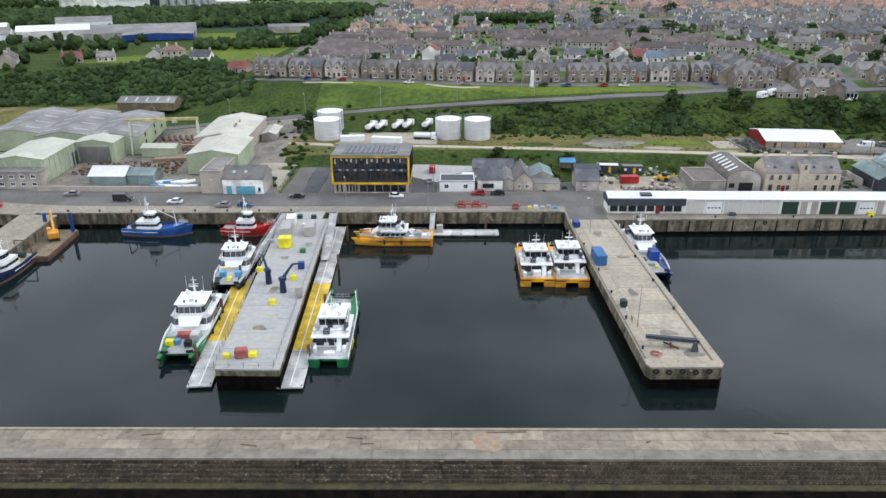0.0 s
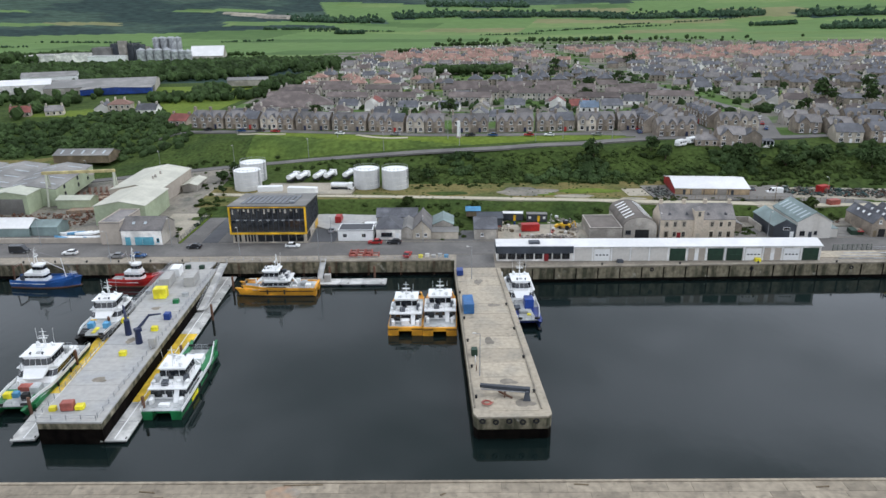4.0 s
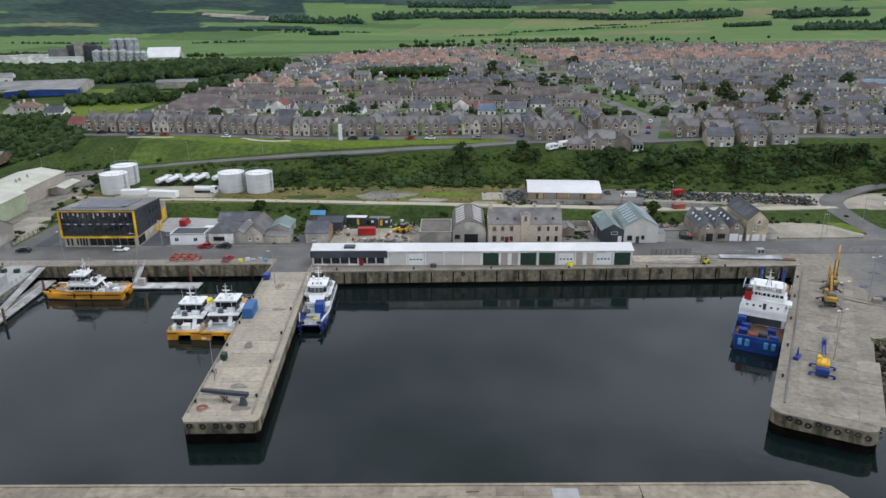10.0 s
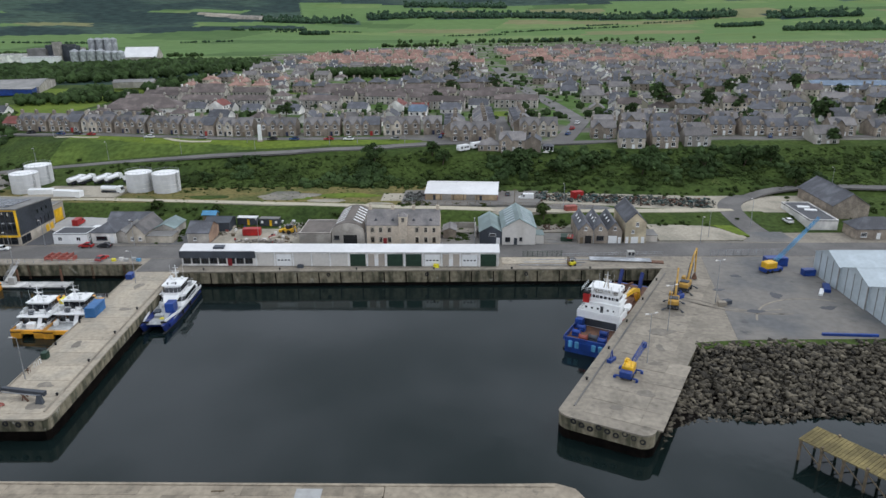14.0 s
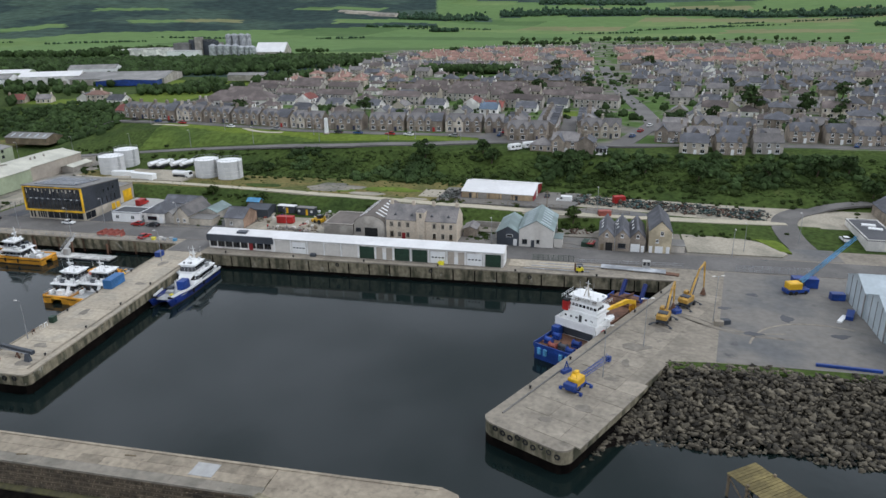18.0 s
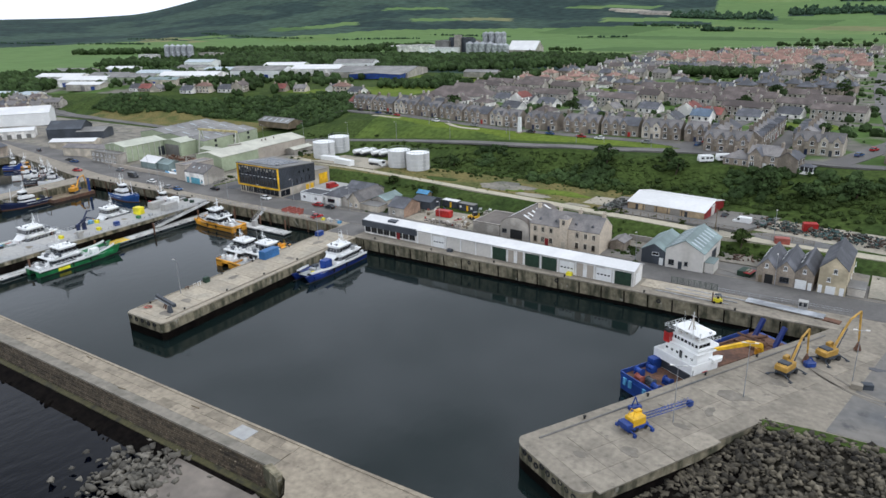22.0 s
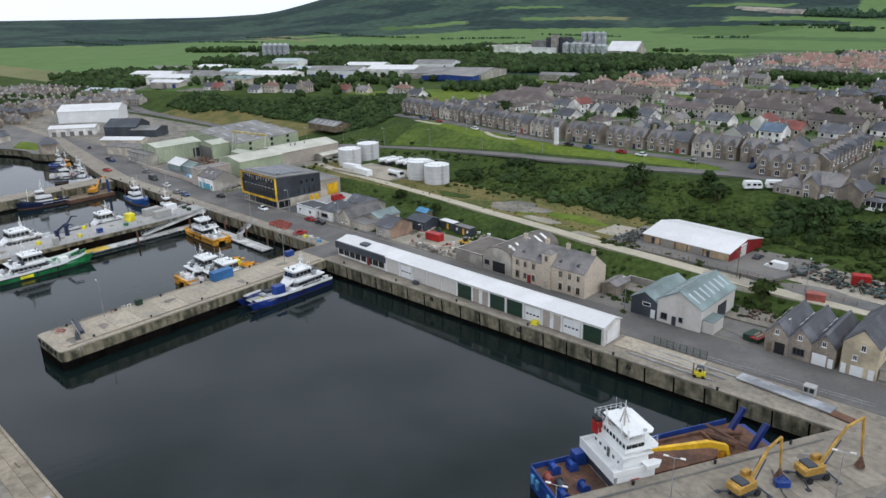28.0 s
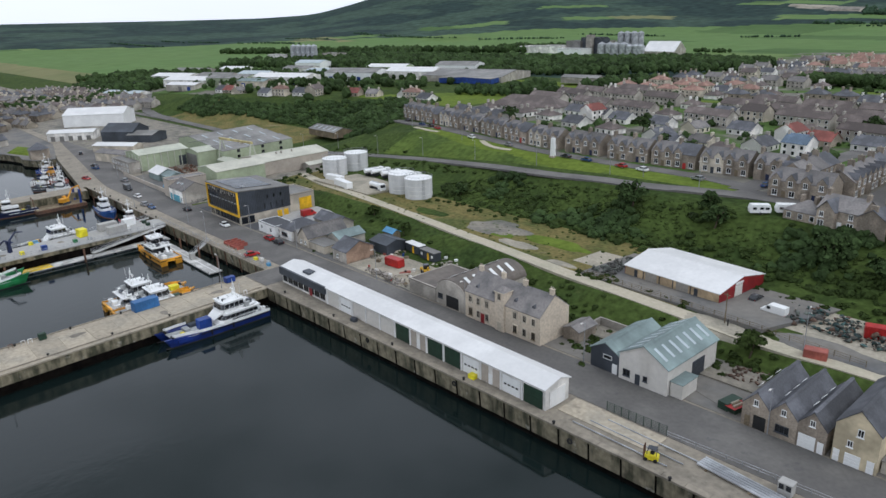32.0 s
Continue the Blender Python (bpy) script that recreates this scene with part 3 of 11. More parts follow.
# ---- ground ----
SECTIONS = {
    -4800: ((225, 0), (320, 3), (400, 14), (450, 17)),
    -500: ((225, 0), (320, 3), (400, 14), (450, 17)),
    -380: ((225, 0), (318, 2.5), (335, 8), (350, 13), (372, 16.5)),
    -300: ((222, 0), (300, 2), (325, 3), (345, 15), (352, 16.5)),
    -230: ((222, 0), (300, 2), (345, 3), (372, 15), (380, 16.5)),
    -180: ((222, 0), (300, 1.5), (350, 3), (392, 15), (400, 17)),
    -130: ((222, 0), (270, 1), (310, 2), (330, 3), (368, 14), (382, 16.5)),
    -100: ((222, 0), (270, 1), (288, 2.5), (294, 4.5), (302, 4.5), (342, 15.5), (350, 16.5)),
    -60: ((222, 0), (242, 0.05), (258, 4), (275, 5), (288, 6), (296, 7.5), (304, 7.5), (322, 15.8), (328, 16.5)),
    -20: ((222, 0), (240, 0.1), (247, 4.6), (272, 5), (282, 6), (296, 10.5), (304, 10.5), (314, 15.8), (320, 16.5)),
    20: ((222, 0), (238, 0.4), (246, 4.5), (274, 5), (284, 7), (297, 13.2), (304, 13.4), (311, 15.8), (316, 16.5)),
    70: ((222, 0), (234, 0.5), (240, 4.4), (272, 4.8), (280, 7), (294, 15.3), (304, 15.8), (312, 16.5)),
    120: ((222, 0), (230, 0.2), (236, 4.0), (270, 4.6), (276, 6), (290, 15), (300, 16)),
    170: ((222, 0), (231, 0.3), (236, 3.0), (262, 4), (270, 6), (290, 15), (300, 16)),
    215: ((222, 0), (235, 1.2), (262, 2.5), (272, 6), (292, 15), (300, 16)),
    300: ((222, 0), (240, 1), (262, 2), (275, 6), (295, 15), (305, 16)),
    4000: ((222, 0), (240, 1), (262, 2), (275, 6), (295, 15), (305, 16)),
}
SX = sorted(SECTIONS)
EDGE_X = (-4800, -312, -302, -266, -211, -124, -120, 31, 33, 180, 182, 4000)
EDGE_Y = (120, 120, 222, 222, 208, 194, 196, 196, 190, 190, 150, 150)
YAWS = (-90, -35, 0, 20, 40, 47, 51, 53.5, 56, 60, 66, 120)
LIFT = (2.0, 2.0, 2.2, 2.8, 3.3, 2.6, 1.75, 1.1, 0.55, 0.36, 0.33, 0.33)
RIDGE = 4300.0


def smooth01(t):
    t = np.clip(t, 0, 1)
    return t * t * (3 - 2 * t)


def height(x, y):
    """The lie of the land at numpy arrays x, y: quays at 0, the brae, the town on its shelf and the hill behind."""
    x, y = np.broadcast_arrays(np.asarray(x, float), np.asarray(y, float))
    far = 16.5 + np.interp(y, (320, 430, 700, 1100, 1500, 2200, 5000), (0, 1.0, 2.0, 4.0, 9.0, 24.0, 60.0))
    zs = []
    for sx in SX:
        ys, hs = zip(*SECTIONS[sx])
        zs.append(np.where(y > ys[-1], np.maximum(far, hs[-1]), np.interp(y, ys, hs)))
    zs = np.array(zs)
    i = np.clip(np.searchsorted(SX, x, "right") - 1, 0, len(SX) - 2)
    sxa = np.array(SX, float)
    f = np.clip((x - sxa[i]) / (sxa[i + 1] - sxa[i]), 0, 1)
    ix = tuple(np.indices(x.shape))
    z = zs[(i, *ix)] * (1 - f) + zs[(i + 1, *ix)] * f
    r = np.hypot(x - 150, y - 40)
    yaw = np.degrees(np.arctan2(-(x - 150), y - 40))
    top = 67.0 + RIDGE * np.tan(np.radians(np.interp(yaw, YAWS, LIFT)))
    und = 6.0 * np.sin(x * 0.0031 + 1.0) * np.sin(y * 0.0027) + 3.0 * np.sin(x * 0.0083 + y * 0.0061)
    z = z + und * smooth01((r - 1100) / 900)
    s = smooth01((r - 1500) / (RIDGE - 1500))
    z = z * (1 - s) + top * s
    edge = np.interp(x, EDGE_X, EDGE_Y)
    return np.where(y < edge + 2, -9.0, np.where(y < 222, -0.35, z - 0.12 * (y < 320)))


def h1(x, y):
    return float(height(np.array([x]), np.array([y]))[0])


def steps(*runs):
    out = []
    for a, b, s in runs:
        out += list(np.arange(a, b, s))
    return np.array(out)


gx = steps((-4600, -3000, 100), (-3000, -1500, 50), (-1500, -460, 20), (-460, 340, 2.0), (340, 900, 20), (900, 3600, 90))
gy = steps((-60, 180, 30), (180, 346, 1.25), (345, 560, 6), (560, 1100, 15), (1100, 2000, 22), (2000, 3000, 40), (3000, 4900, 70))
GX, GY = np.meshgrid(gx, gy)
GZ = height(GX, GY)


# woods and hill clearings by bearing and distance from the harbour
FAR_WOODS = ((-9, 3, 2055, 2240), (-20, -8, 2010, 2130), (3, 8, 2080, 2180), (-28, -22, 1950, 2060), (-34, -24, 1640, 1690), (9, 16, 1980, 2080), (-3, 5, 2380, 2480))
CLEARINGS = ((28, 36, 1990, 2060), (40, 47, 1960, 2060), (13, 21, 1900, 1990), (50, 56, 1820, 1900), (17, 24, 2250, 2330), (33, 38, 2300, 2360))


def field_kind(x, y):
    """Which cover lies at x, y: an index into the ground's materials."""
    r = math.hypot(x - 150, y - 40)
    yaw = math.degrees(math.atan2(-(x - 150), y - 40))
    if y < 222:
        return 0
    if y < 305 or (x < -60 and y < 350):
        if 95 < x < 260 and 236 < y < 262 and y > 250 - (x - 95) * 0.05:
            return 3
        if -62 < x < 135 and 247 - max(0, x - 20) * 0.08 < y < 272:
            return 2
        if -330 < x < -150 and 305 < y < 345:
            return 2
        if x < -60 and y < 300:
            return 11
        return 0
    if y < 352 and -105 < x < 112 and y < np.interp(x, (-105, -95, -50, -15, 20, 56, 96, 112), (343, 341, 333, 325, 317.4, 315.6, 315.6, 311)):
        return 1 if y > np.interp(x, (-105, -60, -20, 20, 70, 118), (340, 327, 317, 309, 304, 304)) + 1.5 * math.sin(x * 0.11) else 10
    n = noise.noise(Vector((x * 0.004, y * 0.004, 0.3)))
    left = np.interp(y, (300, 352, 420, 744, 1000, 1300), (-110, -98, -100, -95, -150, -60))
    back = np.interp(x, (-150, -60, 120, 400, 650, 1200), (1000, 1080, 1250, 1300, 1050, 900))
    if left < x and y < back:
        return 7
    if r < 1250 and -700 < x < -330 and 330 < y < 470 and yaw > 50 and x > -1000 + y:
        return 7
    if -105 > x > -300 and 400 < y < 560:
        return 1 if n > -0.1 else 0
    if -720 < x < -105 and 585 < y < 800 + 60 * n:
        return 6
    if r < 700:
        return 0
    if yaw > 53 and r < 1760:
        return 8 if y < 395 + 20 * n else 4
    u, w = x * 0.97 - y * 0.24, x * 0.24 + y * 0.97
    c = noise.cell(Vector((u * 0.0042 + 5, w * 0.0088 + 2, 1)))
    plot = 4 if c > -0.35 else (5 if c > -0.62 else (8 if c > -0.76 else 12))
    wild = 30 * noise.noise(Vector((yaw * 0.5, r * 0.004, 1.7)))
    if r < 1760 + wild:
        return plot
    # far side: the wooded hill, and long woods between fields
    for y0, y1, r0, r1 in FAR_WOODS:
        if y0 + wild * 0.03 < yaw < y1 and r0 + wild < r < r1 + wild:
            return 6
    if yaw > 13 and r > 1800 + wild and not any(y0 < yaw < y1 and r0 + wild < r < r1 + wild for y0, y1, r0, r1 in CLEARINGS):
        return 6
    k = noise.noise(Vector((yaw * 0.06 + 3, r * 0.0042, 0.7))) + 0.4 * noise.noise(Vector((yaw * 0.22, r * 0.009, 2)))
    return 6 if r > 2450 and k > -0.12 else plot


ny, nx = GX.shape
gv = np.stack([GX, GY, GZ], -1).reshape(-1, 3)
jj, ii = np.meshgrid(np.arange(nx - 1), np.arange(ny - 1))
q0 = (ii * nx + jj).ravel()
gf = np.stack([q0, q0 + 1, q0 + nx + 1, q0 + nx], -1)
gme = array_mesh("ground", gv, gf)
for m in (GRASS_ROUGH, GRASS_MOWN, GRASS_DRY, GRAVEL, FIELD_A, FIELD_B, HAZY_WOOD, GARDEN, FIELD_C, SEABED, GRASS_BANK, YARD_BROWN, FIELD_D):
    gme.materials.append(m)
cen = gv[gf].mean(1)
kinds = [9 if c[2] < -4 else field_kind(c[0], c[1]) for c in cen]
gme.polygons.foreach_set("material_index", np.array(kinds, np.int32))
gme.shade_smooth()
ground = tagged(new("ground", gme), "grassy land rising from quays to town, fields and hill", "ground", kind="structure")


def strip(name, pts, width, material, label, lift=0.12, step=3.0, across=3, kind="structure", category="road", flat=None):
    """A paved band laid on the land along a line of points."""
    P = [Vector(p) for p in pts]
    line = []
    for a, b in zip(P, P[1:]):
        n = max(1, int((b - a).length / step))
        line += [a + (b - a) * (i / n) for i in range(n)]
    line.append(P[-1])
    for _ in range(3):
        line = [line[0]] + [(line[i - 1] + line[i] * 2 + line[i + 1]) / 4 for i in range(1, len(line) - 1)] + [line[-1]]
    v, f = [], []
    for i, p in enumerate(line):
        d = (line[min(i + 1, len(line) - 1)] - line[max(i - 1, 0)]).normalized()
        s = Vector((-d.y, d.x))
        zc = h1(p.x, p.y) if flat is None else flat
        for k in range(across + 1):
            q = p + s * width * (k / across - 0.5)
            z = zc if flat is not None else max(zc, h1(q.x, q.y)) * 0.5 + zc * 0.5
            v.append((q.x, q.y, z + lift))
    for i in range(len(line) - 1):
        for k in range(across):
            a = i * (across + 1) + k
            f.append((a, a + 1, a + across + 2, a + across + 1))
    b = len(v)
    edge = [i * (across + 1) for i in range(len(line))] + [i * (across + 1) + across for i in range(len(line) - 1, -1, -1)]
    v += [(v[e][0], v[e][1], v[e][2] - lift - 0.5) for e in edge]
    for i in range(len(edge)):
        j = (i + 1) % len(edge)
        f.append((edge[i], edge[j], b + j, b + i))
    return solo(name, MB().add(v, f), material, label, category, kind=kind)


def patch(name, cx, cy, rx, ry, material, label, lift=0.2, seed=1, category="ground"):
    """A thin worn patch of uneven outline laid on the land."""
    v, f, n = [(cx, cy, h1(cx, cy) + lift)], [], 28
    for k in range(1, 5):
        for i in range(n):
            a = 2 * math.pi * i / n
            q = k / 4 * (1 + 0.35 * noise.noise(Vector((math.cos(a) * 1.5, math.sin(a) * 1.5, seed))) + 0.15 * noise.noise(Vector((math.cos(a) * 5, math.sin(a) * 5, seed))))
            x, y = cx + rx * q * math.cos(a), cy + ry * q * math.sin(a)
            v.append((x, y, h1(x, y) + (lift if k < 4 else -0.3)))
    for i in range(n):
        f.append((0, 1 + i, 1 + (i + 1) % n))
        for k in range(3):
            a, b = 1 + k * n, 1 + (k + 1) * n
            f.append((a + i, b + i, b + (i + 1) % n, a + (i + 1) % n))
    return solo(name, MB().add(v, f), material, label, category, kind="structure")


def slab(name, poly, z, material, label, thick=0.5, kind="structure", category="paving"):
    return solo(name, MB().prism(poly, z - thick, z), material, label, category, kind=kind)


# water
solo("water_harbour", MB().box(-400, 420, 86, 230, -12, -4.6), BASIN_WATER, "calm dark harbour water with soft reflections", "water", kind="structure")
solo("water_sea", MB().add([(-1500, -600, -4.65), (1500, -600, -4.65), (1500, 85.9, -4.65), (-1500, 85.9, -4.65), (420.1, 85.9, -4.65), (420.1, 232, -4.65), (1500, 232, -4.65)],
     [(0, 1, 2, 4, 3), (4, 2, 6, 5)]), SEA_WATER, "dark rippled sea water outside the breakwater", "water", kind="structure")


def quay(name, poly, label, top=None, z=0.0, tide=-3.7, coping=0.35, category="quay"):
    """A solid quay: a coping slab over a stone face with a dark tide band below."""
    q = thing(name, label, category, kind="structure")
    part("deck_slab", MB().prism(poly, z - 0.32, z), top or CONCRETE, q)
    n = len(poly)
    cx, cy = sum(p[0] for p in poly) / n, sum(p[1] for p in poly) / n

    def inset(k):
        out = []
        for i in range(n):
            a, b, c = Vector(poly[i - 1]), Vector(poly[i]), Vector(poly[(i + 1) % n])
            d1, d2 = (b - a).normalized(), (c - b).normalized()
            n1, n2 = Vector((-d1.y, d1.x)), Vector((-d2.y, d2.x))
            m = (n1 + n2) / max(0.4, 1 + n1.dot(n2))
            out.append(tuple(b + m * k))
        return out
    part("wall_face", MB().prism(inset(0.08), tide, z - 0.32), QUAY_WALL, q)
    part("tide_band", MB().prism(inset(0.06), -10, tide), TIDE, q, "weed-dark lower wall below the tide mark")
    return q


def arc(cx, cy, r, a0, a1, n=6):
    return [(cx + r * math.cos(radians(a0 + (a1 - a0) * i / n)), cy + r * math.sin(radians(a0 + (a1 - a0) * i / n))) for i in range(n + 1)]


QUAY_W = quay("quay_west", [(-124, 194.3), (32, 194.0), (32, 222), (-124, 222)], "stone quay along the harbour road with dark stained wall")
quay("shore_west", [(-560, 118), (-330, 140), (-300, 163), (-277, 176), (-262, 184), (-250, 190), (-236, 194), (-224, 192.5), (-213, 197), (-211.5, 206.3), (-266, 220.3), (-420, 226.3), (-560, 232)], "old stone quay and slipway closing the fishing basin", YARD, z=-0.08)
QUAY_E = quay("quay_east", [(32.02, 187.2), (44, 187.0), (183.5, 188.65), (183.5, 222), (32.02, 222)], "wide concrete quay in front of the long white shed")
quay("quay_far_west", [(-420, 226), (-266, 220), (-211, 206.5), (-124.02, 192), (-124.02, 222), (-420, 240)], "far harbour quay curving along the fishing basin")
PIER = quay("pier_middle", [(31.95, 187.15), (36.0, 110.6), (36.7, 109.4), (49.4, 109.6), (50.1, 110.6), (45.0, 186.95)], "narrow concrete pier with pale worn deck", PIER_TOP, tide=-2.6)
EPIER = quay("pier_east", arc(146.0, 113.6, 3.0, 180, 241, 4) + arc(156.6, 107.4, 2.4, 241, 332, 5) + [(176.2, 139.5), (300, 142), (300, 222), (183.52, 222), (183.52, 189.5), (182.2, 188.8)],
             "broad concrete pier and working yard with cranes", CONCRETE, tide=-2.8)
JETTY = quay("jetty_west", [(-49.7, 188.5), (-42.5, 108.8), (-30.6, 108.6), (-36.0, 188.5)], "wide concrete jetty for service boats with fenced edges", JETTY_TOP, tide=-1.5)
quay("pier_far_west", [(-128, 192.5), (-120, 112), (-110, 112), (-117, 192.5)], "old stone pier of the fishing basin", CONCRETE)
# link between the jetty and the quay
solo("jetty_bridge", MB().box(-47.2, -38.2, 188.4, 194.6, -0.45, 0.03), JETTY_TOP, "concrete bridge from quay to jetty", "bridge", kind="structure")
# roads and yards
strip("road_harbour", [(-420, 245), (-300, 237), (-210, 222), (-150, 212), (-118, 207), (-30, 205.5), (40, 205.2), (100, 205), (190, 205), (300, 204)], 12.5, ASPHALT, "grey asphalt harbour road along the quay", 0.06, flat=0.0)
slab("pavement_north", [(-130, 212.3), (230, 211.8), (230, 223), (-130, 224)], 0.05, YARD, "worn concrete forecourts beside the harbour road", 0.4)
slab("yard_east", [(186, 142.5), (262, 143), (262, 198), (196, 198)], 0.04, YARD, "tarmac working yard behind the east pier")
strip("track", [(-62, 262), (-30, 256), (0, 252.5), (23, 249.8), (60, 245), (103, 240), (155, 237.5), (190, 241), (222, 246)], 4.6, TRACK, "pale unsurfaced track through rough grass", 0.14)
slab("yard_stores", [(117.5, 222.5), (187.5, 222.5), (187.5, 231.3), (160, 231), (128, 229.5), (117.5, 228)], 0.42, YARD_BROWN, "worn gravelly yards behind the quayside stores", 0.6)
slab("gravel_yard", [(-44, 256.5), (-6, 256), (-4.5, 284), (-40, 287), (-42, 262)], 5.12, GRAVEL, "pale gravel lorry park by the oil tanks", 1.6)
strip("road_brae", [(-400, 306), (-310, 308), (-247, 307), (-150, 299), (-110, 297.5), (-68, 299.5), (-26, 300), (14, 298), (50, 296.5), (85, 298), (112, 303.5), (135, 305)], 6.6, ASPHALT, "asphalt road climbing past the grassy brae", 0.2)
strip("road_bend", [(228, 204), (224, 214), (221, 228), (220.6, 240), (222, 250), (227, 258), (236, 264.5), (246, 267.5), (262, 270), (300, 268)], 8.0, ASPHALT, "asphalt road bending up from the harbour", 0.14)
strip("road_far_bend", [(-310, 308), (-345, 310), (-375, 316), (-405, 328), (-440, 342), (-470, 352), (-500, 352), (-520, 330)], 8.5, ASPHALT, "winding road climbing to the houses", 0.4)
strip("road_terrace", [(-112, 346), (-95, 344.3), (-50, 336), (-15, 328.3), (20, 320.4), (56, 318.6), (96, 318.6), (116, 313)], 6.4, ASPHALT, "street before the granite terrace", 0.12)
strip("road_street_west", [(112, 309), (114, 340), (116, 372), (119, 395)], 8.0, ASPHALT, "steep side street between stone houses", 0.15)
strip("road_street_east", [(145.5, 305), (145.5, 340), (145, 372), (146, 386)], 7.0, ASPHALT, "side street lined with parked cars", 0.15)
strip("road_street_main", [(168, 302), (186, 360), (181, 420), (174, 481), (166, 593), (160, 720)], 9.0, ASPHALT, "long straight street through the town", 0.2)
strip("road_top_east", [(112, 309), (140, 304), (168, 302), (215, 308), (330, 312)], 6.5, ASPHALT, "street along the top of the brae", 0.15)

for pts in ([(-70, 334.6), (-64, 331.2), (-57, 328.6), (-50, 327.4), (-46, 328.2)], [(-12, 323), (-6, 318.6), (0, 316.2), (7, 314.6), (12, 315.6)]):
    strip("path_lay_by", pts, 2.4, TRACK, "pale curved lay-by path on the mown bank", 0.14, category="path")
patch("patch_bare", 60, 258, 13, 8.5, YARD_BROWN, "bare trodden patch beside the track", seed=2)
patch("patch_bare", 76, 250, 9, 3.0, GRAVEL, "bare trodden patch beside the track", seed=3)
patch("patch_bare", 96, 245, 6, 1.8, GRAVEL, "bare pale patch at the track's edge", seed=5)
patch("patch_moss", 82, 259, 13, 5, GRASS_MOWN, "brighter mossy grass patch", seed=4)
patch("patch_moss", 66, 254, 6, 2.5, GRASS_MOWN, "brighter mossy grass patch", seed=6)
patch("patch_grass", 30, 257, 9, 4, GRASS_ROUGH, "darker rough grass patch", seed=7)
patch("patch_bare", 147, 256, 8.5, 6, YARD_BROWN, "trodden earth yard beside the red-ended shed", 0.35, 11)
patch("patch_bare", 145, 238, 13, 4.5, GRAVEL, "wide pale trodden verge of the track", seed=8)
patch("patch_bare", 165, 243, 14, 5, YARD, "grey gravelled yard entrance", seed=9)

# ---- buildings along the harbour ----
def shed(name, label, x0, x1, y0, y1, eaves, ridge, wall, roof, axis="x", z=0.0, group="", skylights=0, over=0.3, wall_label="", roof_label="", category="building", rz=0.0):
    """A gabled shed over a rectangle of the plan, with thick roof, ridge cap and optional roof lights."""
    w, d = x1 - x0, y1 - y0
    b = thing(name, label, category, (x0 + x1) / 2, (y0 + y1) / 2, z, rz, group)
    part("wall", gable_walls(w, d, eaves, ridge - 0.02, axis), wall, b, wall_label)
    part("roof", gable_roof(w, d, eaves, ridge, axis, over), roof, b, roof_label)
    s = (w if axis == "x" else d) / 2 + over
    cap = MB().profile([(-0.35, ridge + 0.1), (0, ridge + 0.28), (0.35, ridge + 0.1), (0, ridge + 0.2)], -s, s, axis)
    part("ridge_cap", cap, roof, b)
    o = (d if axis == "x" else w) / 2
    k = (ridge - eaves) / o
    for i in range(skylights):
        u = -s + 2 * s * (i + 0.7) / (skylights + 0.4)
        for sg in (-1, 1):
            a0, a1 = sg * o * 0.25, sg * o * 0.78
            pts = [(a0, ridge - k * abs(a0) + 0.2), (a1, ridge - k * abs(a1) + 0.2), (a1, ridge - k * abs(a1) + 0.25), (a0, ridge - k * abs(a0) + 0.25)]
            part("roof_light", MB().profile(pts, u - 0.38, u + 0.38, axis), HANGAR, b, "pale translucent roof light")
    return b


def flat_block(name, label, x0, x1, y0, y1, h, wall, roof, z=0.0, parapet=0.3, category="building", rz=0.0):
    w, d = x1 - x0, y1 - y0
    b = thing(name, label, category, (x0 + x1) / 2, (y0 + y1) / 2, z, rz)
    part("wall", MB().box(-w / 2, w / 2, -d / 2, d / 2, 0, h - 0.15), wall, b)
    part("roof", MB().box(-w / 2 - 0.12, w / 2 + 0.12, -d / 2 - 0.12, d / 2 + 0.12, h - 0.15, h), roof, b)
    p = MB()
    for a in ((-w / 2, w / 2, -d / 2, -d / 2 + 0.25), (-w / 2, w / 2, d / 2 - 0.25, d / 2), (-w / 2, -w / 2 + 0.25, -d / 2 + 0.25, d / 2 - 0.25), (w / 2 - 0.25, w / 2, -d / 2 + 0.25, d / 2 - 0.25)):
        p.box(*a, h, h + parapet)
    if parapet:
        part("parapet", p, wall, b)
    return b


# three-storey office with yellow frame and a roof falling to the rear
off = thing("office_building", "three-storey dark clad office with yellow window frame", "office building", -24.1, 214.8, 0)
VIEW_PLACED.append(off)
part("base_wall", MB().box(-11.2, 11.4, -9.3, 9.6, 0, 3.3), HARL_C, off, "pale stone-clad ground floor")
part("upper_wall", MB().profile([(-9.5, 3.3), (9.8, 3.3), (9.8, 10.3), (-9.5, 11.6)], -11.5, 11.6), CLADDING, off, "dark vertical cladding")
sl = MB()
for i in range(31):
    u = -9.2 + i * 0.62
    sl.box(11.6, 11.65, u, u + 0.06, 3.4, 11.45 - (u + 9.5) * 0.067)
part("cladding_joints", sl, BLACK, off)
part("roof", MB().profile([(-10.1, 11.65), (10.0, 10.3), (10.0, 10.6), (-10.1, 12.0)], -11.8, 11.8), GREY_SHEET, off, "grey sheet roof falling to the rear")
for i in range(11):
    part("solar_panel", MB().profile([(-7.6, 11.93), (5.2, 11.07), (5.2, 11.17), (-7.6, 12.03)], -8.4 + i * 1.5, -7.2 + i * 1.5), PANEL, off)
part("roof_vent", MB().box(6.0, 7.6, -5.6, -4.6, 11.6, 12.2, 0.05), STEEL, off)
